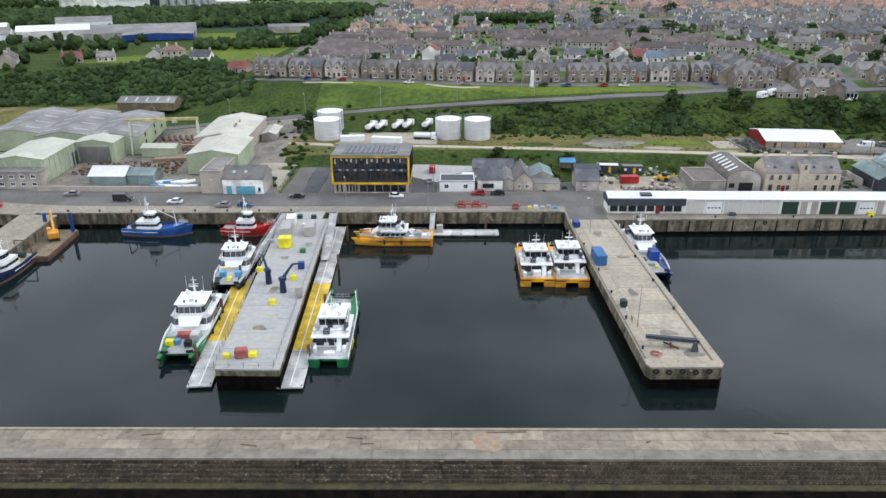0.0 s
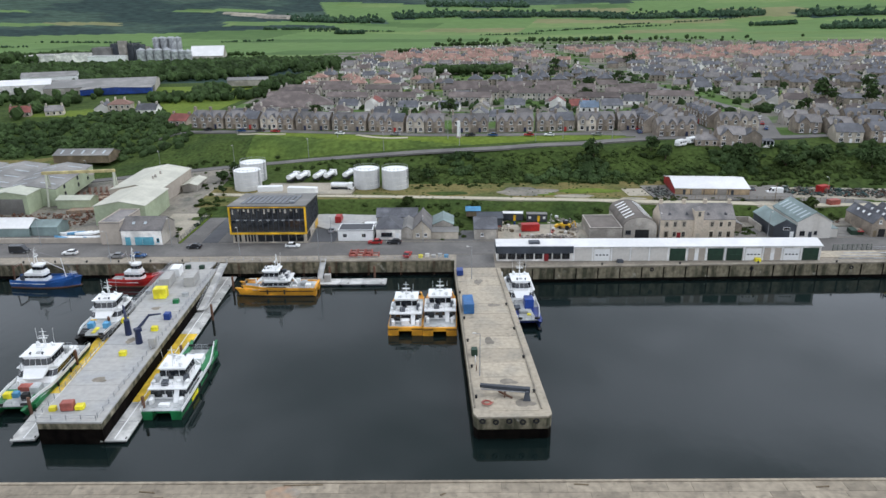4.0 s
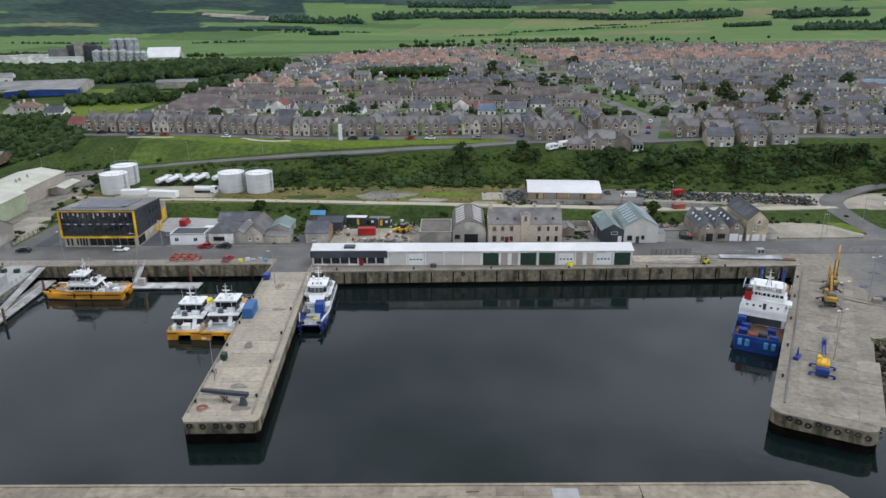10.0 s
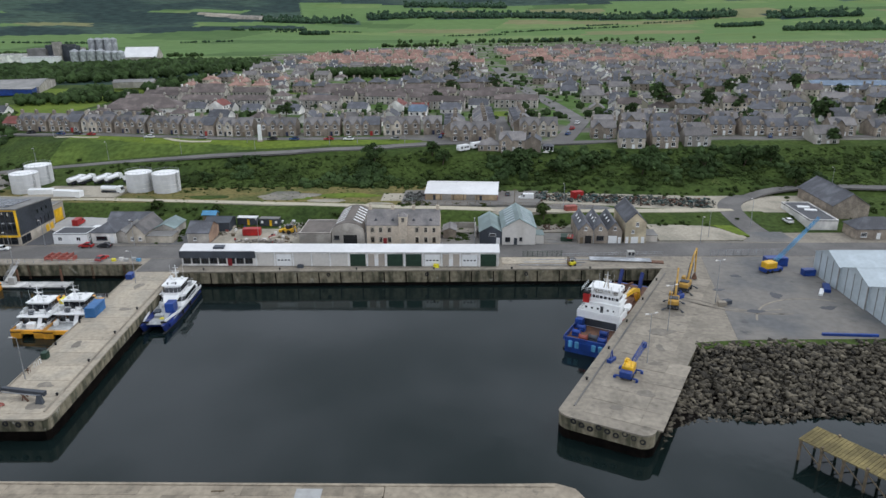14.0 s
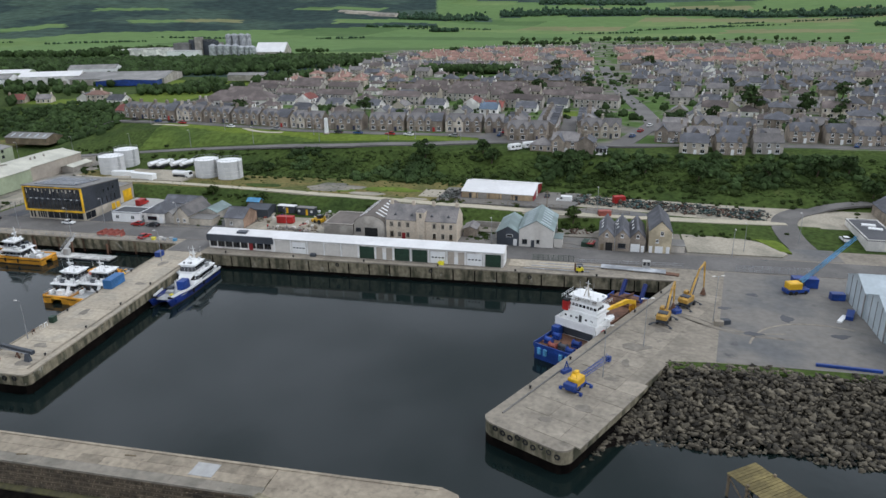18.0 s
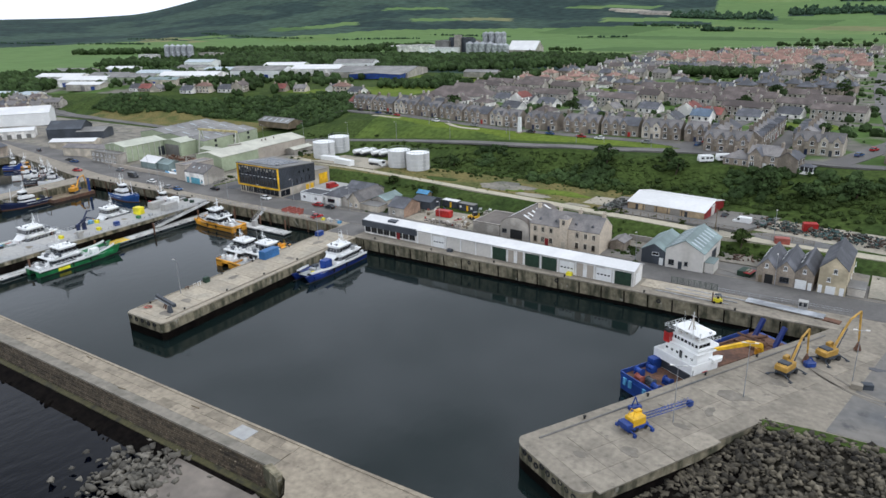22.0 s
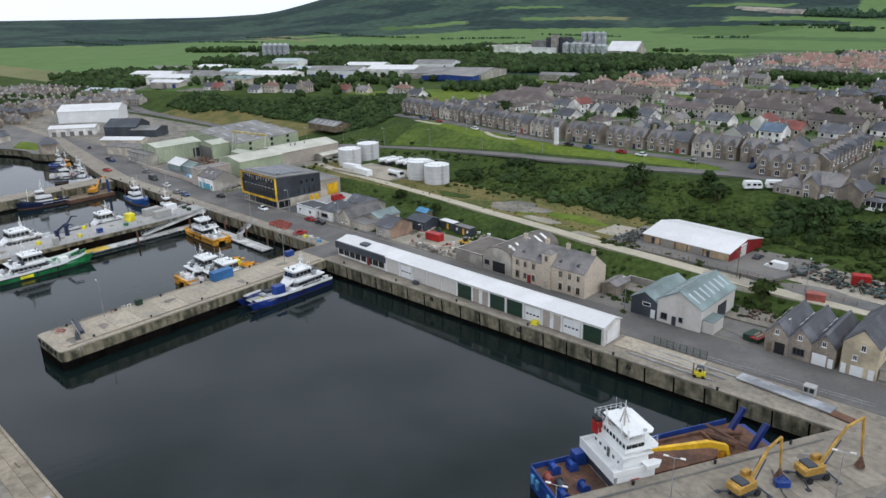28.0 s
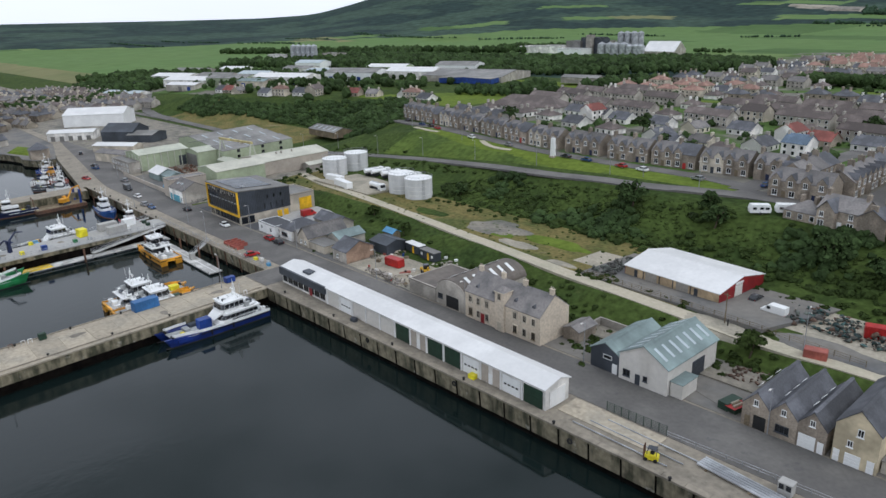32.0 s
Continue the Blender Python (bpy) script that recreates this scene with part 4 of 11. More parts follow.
fr = MB().box(-11.7, -11.2, -10.0, -9.5, 3.0, 11.6).box(11.15, 11.65, -10.0, -9.5, 3.0, 11.6).box(-11.2, 11.15, -10.0, -9.5, 2.95, 3.5).box(-11.2, 11.15, -10.0, -9.5, 11.25, 11.6)
part("yellow_frame", fr, YELLOW, off, "bright yellow projecting frame")
for i in range(14):
    u = -10.35 + i * 1.59
    window(off, "-y", u, -9.55, 7.6, 1.52, 3.3, CLADDING, 0, False)
    window(off, "-y", u, -9.55, 3.9, 1.52, 3.4, CLADDING, 0, False)
wb = random.Random(8)
for i in range(13):
    u, h = -10.4 + i * 1.585 + wb.uniform(-0.2, 0.3), wb.uniform(0.5, 1.7)
    part("window_blind", MB().box(u - wb.uniform(0.15, 0.4), u + 0.25, -9.67, -9.63, 10.8 - h, 10.8), HARL_G, off, "pale blind drawn behind the glass")
# plain white strips paint the lit room lamps onto the office glass
for i in range(9):
    part("ceiling_light", MB().box(-9.6 + i * 2.3, -8.7 + i * 2.3, -9.62, -9.58, 7.15, 7.45), WHITE, off, "white painted strip standing in for a lit ceiling lamp")
for u in (-10.2, -8.9, -7.2, -6.2, -5.3, -4.4):
    window(off, "-y", u, -9.32, 0.5, 0.55, 2.3, CLADDING, 0, False)
for i in range(6):
    window(off, "-y", -2.4 + i * 2.35, -9.32, 0.5, 2.15, 2.3, CLADDING, 0, False)
for i in range(2):
    window(off, "+x", -7.9 + i * 2.5, 11.42, 0.4, 2.3, 2.4, CLADDING, 0, False)
for u in (1.2, 3.6, 6.2):
    window(off, "+x", u, 11.62, 7.6, 0.8, 1.3, CLADDING, 0, False)
for u in (-0.2, 2.2, 4.4, 6.6):
    window(off, "+x", u, 11.62, 3.9, 0.45, 2.2, CLADDING, 0, False)
for u in (5.4, 7.9):
    part("yellow_door_panel", MB().box(11.4, 11.5, u - 0.9, u + 0.9, 0.3, 2.5), YELLOW, off)
ann = flat_block("office_annexe", "cream rear store with a yellow roller door", -29.5, -15.6, 225.0, 236.2, 6.0, HARL_C, GREY_SHEET)
VIEW_PLACED.append(ann)
door(ann, "+x", 1.8, 6.95, 5.0, 4.4, YELLOW, ribs=6)
# car park strips beside the office
for i, (a, b, m) in enumerate(((-55.5, -49.5, ASPHALT), (-49.4, -44.0, ASPHALT_D), (-43.9, -38.2, ASPHALT))):
    slab("car_park_strip", [(a + 0.3 * i, 212.6), (b + 0.3 * i, 212.6), (b + 2.2, 237), (a + 2.2, 237)], 0.12 + 0.005 * i, m, "smooth tarmac car park strip by the office", 0.4)
slab("office_forecourt", [(-14.2, 212.5), (-6.2, 212.5), (-6.0, 227.5), (-14.2, 227.5)], 0.11, ASPHALT_D, "dark tarmac drive beside the office", 0.3)
slab("concrete_yard", [(-16.0, 227.7), (-6.0, 221.5), (6, 221.5), (8, 240), (-16.0, 240)], 0.42, JETTY_TOP, "pale concrete storage yard", 0.4)

# white flat-roofed building, bungalow and neighbours
b = flat_block("flat_roofed_office", "small white flat-roofed building by the road", -5.0, 5.6, 213.4, 220.4, 3.4, WHITE, ASPHALT_D, parapet=0.12)
for u in (-3.2, 2.6):
    window(b, "-y", u, -3.5, 1.1, 1.3, 1.3, WHITE, 1)
door(b, "-y", -0.2, -3.5, 1.0, 2.1, WHITE)
for u in (-1.8, 1.2):
    window(b, "+x", u, 5.3, 1.1, 1.1, 1.2, WHITE, 1)
b = thing("bungalow", "white bungalow with blue-grey hipped roof", "house", 10.9, 219.5, 0)
part("wall", MB().box(-3.8, 3.8, -5.4, 5.4, 0, 3.4), HARL_W, b)
part("roof", hip_roof(10.8, 7.6, 3.4, 5.9, 0.3).mesh("roof"), SLATE, b, "", pose(0, 0, 0, 0, 0, 90))
window(b, "-y", -0.6, -5.4, 1.1, 3.4, 1.2, CLADDING, 3)
door(b, "-y", 2.6, -5.4, 1.1, 2.1, WHITE)
for u in (-2, 1.5):
    window(b, "+x", u, 3.8, 1.1, 1.2, 1.2, WHITE, 1)
shed("blue_roofed_store", "low store with blue-grey slate roof", 6.5, 19.5, 226.4, 233.0, 3.3, 5.2, HARL_G, SLATE)
shed("lean_to_workshop", "workshop with pale grey sheet roof", 14.9, 18.4, 214.6, 226.0, 3.0, 4.0, HARL_G, GREY_SHEET, "y")
b = shed("brick_cottage", "old cottage with long mottled roof", 18.7, 24.3, 214.0, 228.0, 3.1, 6.0, HARL_C, SLATE_W, "y")
window(b, "-y", -1.2, -7.0, 0.9, 0.9, 1.1, WHITE, 1), window(b, "-y", 1.2, -7.0, 0.9, 0.9, 1.1, WHITE, 1)
shed("grey_roofed_shed", "grey shed beside the old cottage", 25.2, 31.5, 220.0, 229.5, 2.8, 4.2, HARL_G, SAGE, "y")
flat_block("low_store", "low harled store by the road", 24.6, 33.0, 214.2, 219.6, 2.4, HARL_C, GREY_SHEET, parapet=0)
b = shed("brick_gabled_store", "small brick store with grey slate roof", 38.4, 45.2, 213.6, 223.0, 3.4, 5.8, HARL_G, SLATE, "x")
part("brick_gable", MB().profile([(-4.7, 0), (4.7, 0), (4.7, 3.4), (0, 5.75), (-4.7, 3.4)], 3.4, 3.46), BRICK, b, "weathered brick gable")
window(b, "-y", -1.0, -4.7, 1.0, 0.9, 1.0, WHITE, 1)
shed("dark_lean_to", "dark timber shed behind the brick store", 40.0, 48.0, 225.0, 232.0, 3.0, 4.0, CLADDING, CLADDING, "x")
shed("blue_roofed_hut", "little hut with a bright blue sheet roof", 36.5, 41.0, 232.0, 235.0, 2.0, 2.8, TIMBER, SKY_BLUE, "x", 1.5)
slab("rubble_yard", [(45.8, 213.2), (74.6, 212.4), (74.6, 234), (47, 236)], 0.14, GRAVEL, "pale gravel builder's yard", 0.4)

# flat and arched workshop
flat_block("dark_flat_workshop", "low grey block workshop with dark flat roof", 74.8, 84.6, 212.4, 226.6, 3.6, HARL_G, BROWN_SHEET, parapet=0.12)
aw = thing("arched_workshop", "grey rendered workshop with rounded sheet roof", "building", 90.3, 222.6, 0)
ap = [(-5.1, 0), (5.1, 0), (5.1, 3.6)] + [(5.1 * math.cos(radians(a)), 3.6 + 3.1 * math.sin(radians(a))) for a in range(15, 180, 15)] + [(-5.1, 3.6)]
part("wall", MB().profile(ap, -10.4, 10.4, "y"), HARL_G, aw)
outer = [(5.25 * math.cos(radians(a)), 3.65 + 3.25 * math.sin(radians(a))) for a in range(0, 181, 12)]
inner = [(5.1 * math.cos(radians(a)), 3.6 + 3.1 * math.sin(radians(a))) for a in range(180, -1, -12)]
part("roof", MB().profile(outer + inner, -10.1, 10.6, "y"), BROWN_SHEET, aw, "curved weathered grey sheet roof")
for i in range(6):
    for sg in (1, -1):
        part("roof_light", MB().box(-0.45, 0.45, -1.5, 1.5, 0.02, 0.08), WHITE, aw, "pale roof light", pose(sg * 2.7, -7 + i * 2.8, 6.42, 0, sg * 27, 0) @ pose(0, 0, 0, 0, 0, 90))
door(aw, "-y", 0.6, -10.4, 4.2, 3.0, BLACK, ribs=3)
window(aw, "-y", -3.6, -10.4, 1.6, 1.6, 1.2, CLADDING, 2)

# stone harbour house with central tower
sh = thing("stone_house", "old two-storey sandstone house with central tower", "house", 107.8, 215.7, 0)
part("wall", gable_walls(22.4, 9.4, 6.4, 10.0), STONE_W, sh)
part("roof", gable_roof(22.0, 9.4, 6.4, 10.1, over=0.2), SLATE_W, sh, "mossy grey slate roof")
tw = part("tower", MB().box(-1.3, 1.3, -5.2, -2.4, 0, 9.0).box(-1.45, 1.45, -5.35, -2.25, 9.0, 9.2), STONE_W, sh)
part("tower_roof", MB().prism([(-1.4, -5.3), (1.4, -5.3), (1.4, -2.3), (-1.4, -2.3)], 9.2, 10.1, 0.25), SLATE_W, sh)
window(sh, "-y", 0, -5.2, 7.4, 0.9, 1.5, HARL_C, 1)
for u in (-9.4, -6.9, -4.2, 4.2, 6.9, 9.4):
    part("window_surround", MB().box(u - 0.72, u + 0.72, -4.76, -4.7, 3.85, 5.95), HARL_C, sh)
    part("window_surround", MB().box(u - 0.74, u + 0.74, -4.76, -4.7, 0.65, 2.85), HARL_C, sh)
    window(sh, "-y", u, -4.76, 4.1, 0.95, 1.6, HARL_C, 1)
    window(sh, "-y", u, -4.76, 0.9, 1.0, 1.7, TIMBER if u in (-9.4, 9.4, 4.2) else HARL_C, 1)
door(sh, "-y", 0.0, -5.2, 1.2, 2.2, HARL_C)
door(sh, "-y", -5.6, -4.7, 1.1, 2.3, DARK_RED)
for u in (-8.4, -3.2, 3.2, 8.4):
    part("dormer", MB().profile([(u - 0.45, 6.8), (u + 0.45, 6.8), (u + 0.45, 7.7), (u, 8.2), (u - 0.45, 7.7)], -3.6, -1.9, "y"), SLATE, sh, "small slated dormer")
for u in (-10.4, 10.4, 3.0, -3.4):
    chimney(sh, u, 0, 9.2 if abs(u) > 5 else 9.6, 11.4, 1.0, 0.6, STONE_W, 2)
shed("rear_outhouse", "ruined stone outhouse behind the old house", 120.2, 124.2, 217.5, 223.5, 2.6, 3.4, STONE, SLATE_W, "y")
# sage-roofed pair of sheds
b = shed("dark_grey_shed", "dark blue-grey shed with sage sheet roof", 131.8, 138.6, 211.6, 227.0, 4.0, 5.9, CLADDING, SAGE, "y")
window(b, "-y", 0.5, -7.7, 2.6, 2.0, 0.9, WHITE, 0, False)
door(b, "-y", 2.2, -7.7, 1.1, 2.1, WHITE)
b = shed("large_grey_shed", "pale grey gabled shed with sage roof lights", 138.8, 149.0, 211.0, 228.5, 5.4, 8.3, LIGHT_H, SAGE, "y", skylights=7)
window(b, "-y", -3.4, -8.75, 1.0, 1.5, 1.4, CLADDING, 1), door(b, "-y", -1.0, -8.75, 1.0, 2.2, CLADDING)
window(b, "-y", 0.6, -8.75, 1.3, 0.9, 1.1, CLADDING, 0)
door(b, "+x", 2.0, 5.1, 4.4, 3.8, CLADDING, ribs=6)
flat_block("side_porch", "grey lean-to porch on the shed", 149.2, 151.6, 211.4, 216.5, 3.0, LIGHT_H, SAGE, parapet=0)
# three stone gables and tall cottage
for i in range(3):
    cx = 164.75 + i * 4.5
    b = shed("stone_gabled_store", "low stone store with slate gabled roof", cx - 2.24, cx + 2.24, 212.0, 227.5, 4.1, 6.6, STONE, SLATE, "y", group="row of stone stores", over=0.1)
    if i == 2:
        door(b, "-y", -0.6, -7.75, 2.6, 2.4, WHITE, ribs=4)
        door(b, "-y", 1.5, -7.75, 0.9, 2.0, WHITE)
    elif i == 1:
        window(b, "-y", 0, -7.75, 1.0, 2.2, 1.4, CLADDING, 2)
    else:
        door(b, "-y", 0.8, -7.75, 2.0, 2.5, BLACK, ribs=2)
        door(b, "-y", -1.2, -7.75, 0.9, 2.0, TIMBER)
    window(b, "-y", 0, -7.75, 4.2, 0.8, 1.1, WHITE, 1)
    for k in range(3):
        part("roof_light", MB().box(-0.4, 0.4, -0.5, 0.5, 0.02, 0.1), WHITE, b, "small glazed roof light", pose(-1.3, -3.5 + k * 3.2, 5.95, 0, -52, 0))
b = shed("tall_cottage", "tall tan rendered cottage with dark slate roof", 177.0, 183.3, 212.0, 229.8, 6.6, 9.6, TAN, SLATE, "y", category="house", over=0.15)
door(b, "-y", 2.3, -8.9, 1.0, 2.1, WHITE), door(b, "-y", -0.2, -8.9, 2.2, 2.1, WHITE, ribs=4), door(b, "-y", -2.5, -8.9, 0.9, 2.1, WHITE)
window(b, "-y", 0.4, -8.9, 5.4, 0.9, 1.3, WHITE, 1), window(b, "-y", -0.8, -8.9, 3.2, 0.8, 1.1, WHITE, 1)
for u in (-5, 0, 5):
    window(b, "+x", u, 3.55, 3.8, 0.8, 1.1, WHITE, 1)
flat_block("end_lean_to", "grey lean-to against the tall cottage", 183.4, 187.2, 213.0, 219.0, 2.2, HARL_G, GREY_SHEET, parapet=0)
solo("grass_crescent", MB().prism([(187, 231.5), (200, 233), (210, 229), (214.5, 218), (217.4, 217), (217, 226), (213.5, 234.5), (205, 238), (187, 237)], -0.5, 0.55), GRASS_MOWN, "mown grass crescent beside the bend", "grass", kind="structure")
slab("gravel_lot", [(188, 213), (214, 213), (216, 216), (213.5, 224), (207, 229.5), (200, 231.5), (188, 231)], 0.46, GRAVEL, "bare pale gravel lot by the road", 0.4)
slab("shed_yard", [(149.4, 217), (161, 213), (161, 232), (149.4, 232)], 0.12, YARD, "cluttered concrete yard beside the shed", 0.3)
# red-ended shed above the track
b = shed("red_ended_shed", "long brick shed with white roof and red ends", 111.0, 136.6, 245.8, 264.4, 2.35, 4.2, TAN_BRICK, WHITE_ROOF, "x", 3.65, rz=-4)
VIEW_PLACED.append(b)
for sx in (-12.82, 12.82):
    part("red_gable", MB().profile([(-9.3, 0), (9.3, 0), (9.3, 2.38), (0, 4.18), (-9.3, 2.38)], sx - 0.05, sx + 0.05), DARK_RED, b, "red painted gable end")
for u in (-5.2, 3.4):
    door(b, "-y", u, -9.3, 3.2, 2.15, HARL_G, ribs=6)
for u in (-9.6, 7.0):
    door(b, "-y", u, -9.3, 0.9, 1.9, CLADDING)
for u in (-7.4, -2.8, 0.9, 5.6):
    part("downpipe", MB().box(u - 0.1, u + 0.1, -9.42, -9.3, 0, 2.3), CLADDING, b)
door(b, "+x", -1.6, 12.88, 3.0, 2.6, LIGHT_H, ribs=6)
part("sign_board", MB().box(12.88, 12.95, -3.0, 0.2, 2.75, 3.35), WHITE, b, "white sign board over the door")
slab("red_shed_yard", [(104, 242.5), (152, 241), (160, 268), (104, 269)], 4.42, YARD, "tarmac yard round the red-ended shed", 0.9)

# oil tanks
TANKS = ((-48.4, 270.2, 5.1), (-49.2, 281.8, 5.0), (-1.6, 269.4, 4.9), (9.6, 268.4, 5.0))
for x, y, r in TANKS:
    t = thing("oil_tank", "tall white cylindrical oil storage tank", "tank", x, y, h1(x, y), 0, "white oil tanks")
    part("shell", MB().cyl(0, 0, -0.4, 7.2, r, 40), TANK, t, smooth=False)
    part("roof", MB().cyl(0, 0, 7.2, 7.7, r + 0.08, 40, 0.3), WHITE, t)
    n = 40
    for k in range(4):
        z = 1.55 * (k + 1)
        rg = MB().add([((r + e) * math.cos(2 * math.pi * i / n), (r + e) * math.sin(2 * math.pi * i / n), z + f) for e, f in ((0.0, -0.04), (0.05, -0.04), (0.05, 0.04), (0.0, 0.04)) for i in range(n)],
                      [(a * n + i, a * n + (i + 1) % n, (a + 1) * n + (i + 1) % n, (a + 1) * n + i) for a in range(3) for i in range(n)])
        part("seam_ring", rg, HARL_W, t)
    rl = MB()
    for i in range(20):
        a, c = 2 * math.pi * i / 20, 2 * math.pi * (i + 1) / 20
        p, q = (r * math.cos(a), r * math.sin(a)), (r * math.cos(c), r * math.sin(c))
        rl.tube((*p, 7.2), (*p, 8.1), 0.04, 4).tube((*p, 8.1), (*q, 8.1), 0.04, 4)
    part("top_rail", rl, STEEL, t)
    ld = MB().box(r, r + 0.12, -0.35, -0.28, 0, 7.6).box(r, r + 0.12, 0.28, 0.35, 0, 7.6)
    for i in range(14):
        ld.box(r + 0.02, r + 0.1, -0.28, 0.28, 0.4 + i * 0.5, 0.46 + i * 0.5)
    part("ladder", ld, STEEL, t, at=pose(0, 0, 0, 0, 0, -20))
# long white quay shed
LS = thing("quay_shed", "long low white-roofed quay shed with many doors", "building", 88.9, 191.7, 0)
LS.scale = (0.974, 1, 1)
VIEW_PLACED.append(LS)
part("wall", MB().profile([(-3.2, 0), (3.2, 0), (3.2, 4.2), (0.6, 5.15), (-3.2, 4.25)], -46.2, 46.2), HARL_W, LS)
part("roof", MB().profile([(-3.7, 4.15), (0.6, 5.2), (3.6, 4.1), (3.6, 4.28), (0.6, 5.4), (-3.7, 4.35)], -46.5, 46.5), WHITE_ROOF, LS, "clean white sheet roof")
part("navy_fascia", MB().box(-46.45, -24.4, -3.85, -3.2, 2.5, 4.45).box(-46.5, -46.2, -3.85, 3.3, 2.5, 4.4), CLADDING, LS, "dark navy fascia band")
part("roof_hatch", MB().box(-37.0, -33.8, -2.3, -0.2, 4.6, 5.3, 0.1), CLADDING, LS)
for i in range(8):
    window(LS, "-y", -44.6 + i * 2.6, -3.2, 0.6, 2.2, 1.7, CLADDING, 1, False)
door(LS, "-y", -32.0, -3.22, 1.2, 2.2, DARK_RED)
BAYS = "wvwwwgxggvxvg"
for i, c in enumerate(BAYS):
    u = -24.2 + 70.2 * (i + 0.5) / len(BAYS)
    part("pilaster", MB().box(u - 2.82, u - 2.55, -3.42, -3.2, 0, 4.2), WHITE, LS)
    if c == "w":
        door(LS, "-y", u, -3.22, 4.7, 3.5, LIGHT_H, ribs=7)
    elif c == "v":
        door(LS, "-y", u, -3.22, 4.4, 3.5, WHITE, ribs=6)
        for k in range(4):
            part("door_light", MB().box(u - 1.8 + k * 1.0, u - 1.2 + k * 1.0, -3.36, -3.31, 1.6, 1.95), GLASS, LS)
    elif c == "g":
        door(LS, "-y", u, -3.22, 4.5, 3.6, DARK_GREEN, ribs=2)
    else:
        door(LS, "-y", u, -3.22, 1.0, 2.1, WHITE)
        part("bay_panel", MB().box(u - 2.4, u - 0.6, -3.3, -3.2, 0.1, 3.6), PINK_H, LS)
        part("bay_panel", MB().box(u + 0.6, u + 2.4, -3.3, -3.2, 0.1, 3.6), PINK_H, LS)
part("end_door", MB().box(46.2, 46.32, -2.2, 2.2, 0.05, 3.4), HARL_W, LS, "plain roller door in the gable")
dr = MB()
for k in range(14):
    dr.box(46.32, 46.37, -2.1, 2.1, 0.15 + k * 0.23, 0.28 + k * 0.23)
part("end_door_ribs", dr, WHITE, LS)

# rendered warehouse with teal doors
west = [flat_block("rendered_warehouse", "tall pale rendered warehouse beside the road", -75.3, -68.9, 204.6, 219.5, 6.9, PINK_H, SLATE_W, parapet=0.3)]
b = shed("teal_doored_store", "weathered store with faded teal doors", -68.8, -56.2, 204.0, 214.5, 4.6, 7.4, HARL_G, SLATE_W, "x", over=0.15)
west.append(b)
part("white_front", MB().box(-6.1, 6.1, -5.36, -5.25, 0.1, 4.5), HARL_W, b, "peeling white front wall")
for u, w in ((-4.2, 1.6), (-1.0, 2.2), (1.9, 3.4)):
    door(b, "-y", u, -5.36, w, 2.6, TEAL, ribs=3)
window(b, "-y", 4.9, -5.36, 1.0, 0.8, 1.2, TEAL, 0)
part("roof_light", MB().box(-0.4, 0.4, -0.5, 0.5, 0, 0.1), HANGAR, b, "pale roof light", pose(-3.0, -2.6, 6.25, 28, 0, 0))
part("roof_light", MB().box(-0.4, 0.4, -0.5, 0.5, 0, 0.1), HANGAR, b, "pale roof light", pose(0.6, -2.6, 6.25, 28, 0, 0))
# boatyard halls
west.append(shed("boatyard_hall", "wide boatyard hall with cream sheet roof", -86.2, -69.6, 223.8, 246.0, 6.5, 8.0, GREEN_WALL, CREAM_SHEET, "y", 0.3, rz=2))
west.append(shed("boatyard_hall", "long boatyard hall with pale cream roof and vents", -91.5, -73.2, 246.4, 280.5, 6.1, 7.8, PINK_H, CREAM_SHEET, "y", 0.5, rz=2))
for q in (-6.0, -3.5, 2.0):
    part("roof_vent", MB().cyl(2.6, q, 7.2, 8.5, 0.45, 10, 0.35), HARL_G, west[-1])
west.append(shed("hall_lean_to", "low lean-to with pale roof beside the hall", -72.6, -67.0, 266.0, 279.0, 2.6, 3.4, HARL_G, CREAM_SHEET, "y", 0.6, rz=2))
b = shed("door_hall", "pale green hall with tall grey sliding door", -129.2, -115.6, 236.6, 246.0, 6.9, 8.1, GREEN_WALL, GREEN_SHEET, "y", 0.3, rz=2)
west.append(b)
door(b, "-y", 0, -4.7, 10.6, 5.6, GREY_SHEET, ribs=2)
b = shed("green_hall", "big pale green hall with panelled walls", -143.8, -128.0, 214.2, 237.4, 7.4, 8.7, GREEN_WALL, GREEN_SHEET, "y", 0.2, rz=2)
west.append(b)
for i in range(8):
    part("wall_rib", MB().box(7.9, 8.15, -11.4 + i * 3.2, -11.0 + i * 3.2, 0, 7.2), GREEN_SHEET, b)
for i in range(5):
    part("wall_rib", MB().box(-7.8 + i * 3.8, -7.4 + i * 3.8, -11.85, -11.6, 0, 7.2), GREEN_SHEET, b)
door(b, "+x", 8.6, 7.95, 3.6, 4.6, CLADDING, ribs=3)
b = flat_block("stone_front_block", "two-storey grey stone workshop front", -146.8, -126.4, 208.6, 213.6, 5.2, HARL_G, GREY_SHEET, rz=2)
west.append(b)
for i in range(6):
    for z in (0.9, 3.3):
        window(b, "-y", -8.4 + i * 3.3, -2.5, z, 1.4, 1.1, WHITE, 1)
for k in range(3):
    b = shed("grey_roofed_hall", "large hall bay with mottled grey roof and green walls", -132.6 - 19.0 * k, -113.8 - 19.0 * k, 245.5 + 2.6 * k, 286.5 + 2.6 * k, 6.0, 7.6, GREEN_WALL, GREY_SHEET, "y", 0.6, group="grey hall bays", skylights=4, over=0.1, rz=8.5)
    west.append(b)
for z in (2.0, 4.6):
    for q in (-12.0, 2.0, 13.0):
        window(west[-3], "+x", q, 9.4, z, 1.6, 1.2, CLADDING, 1)
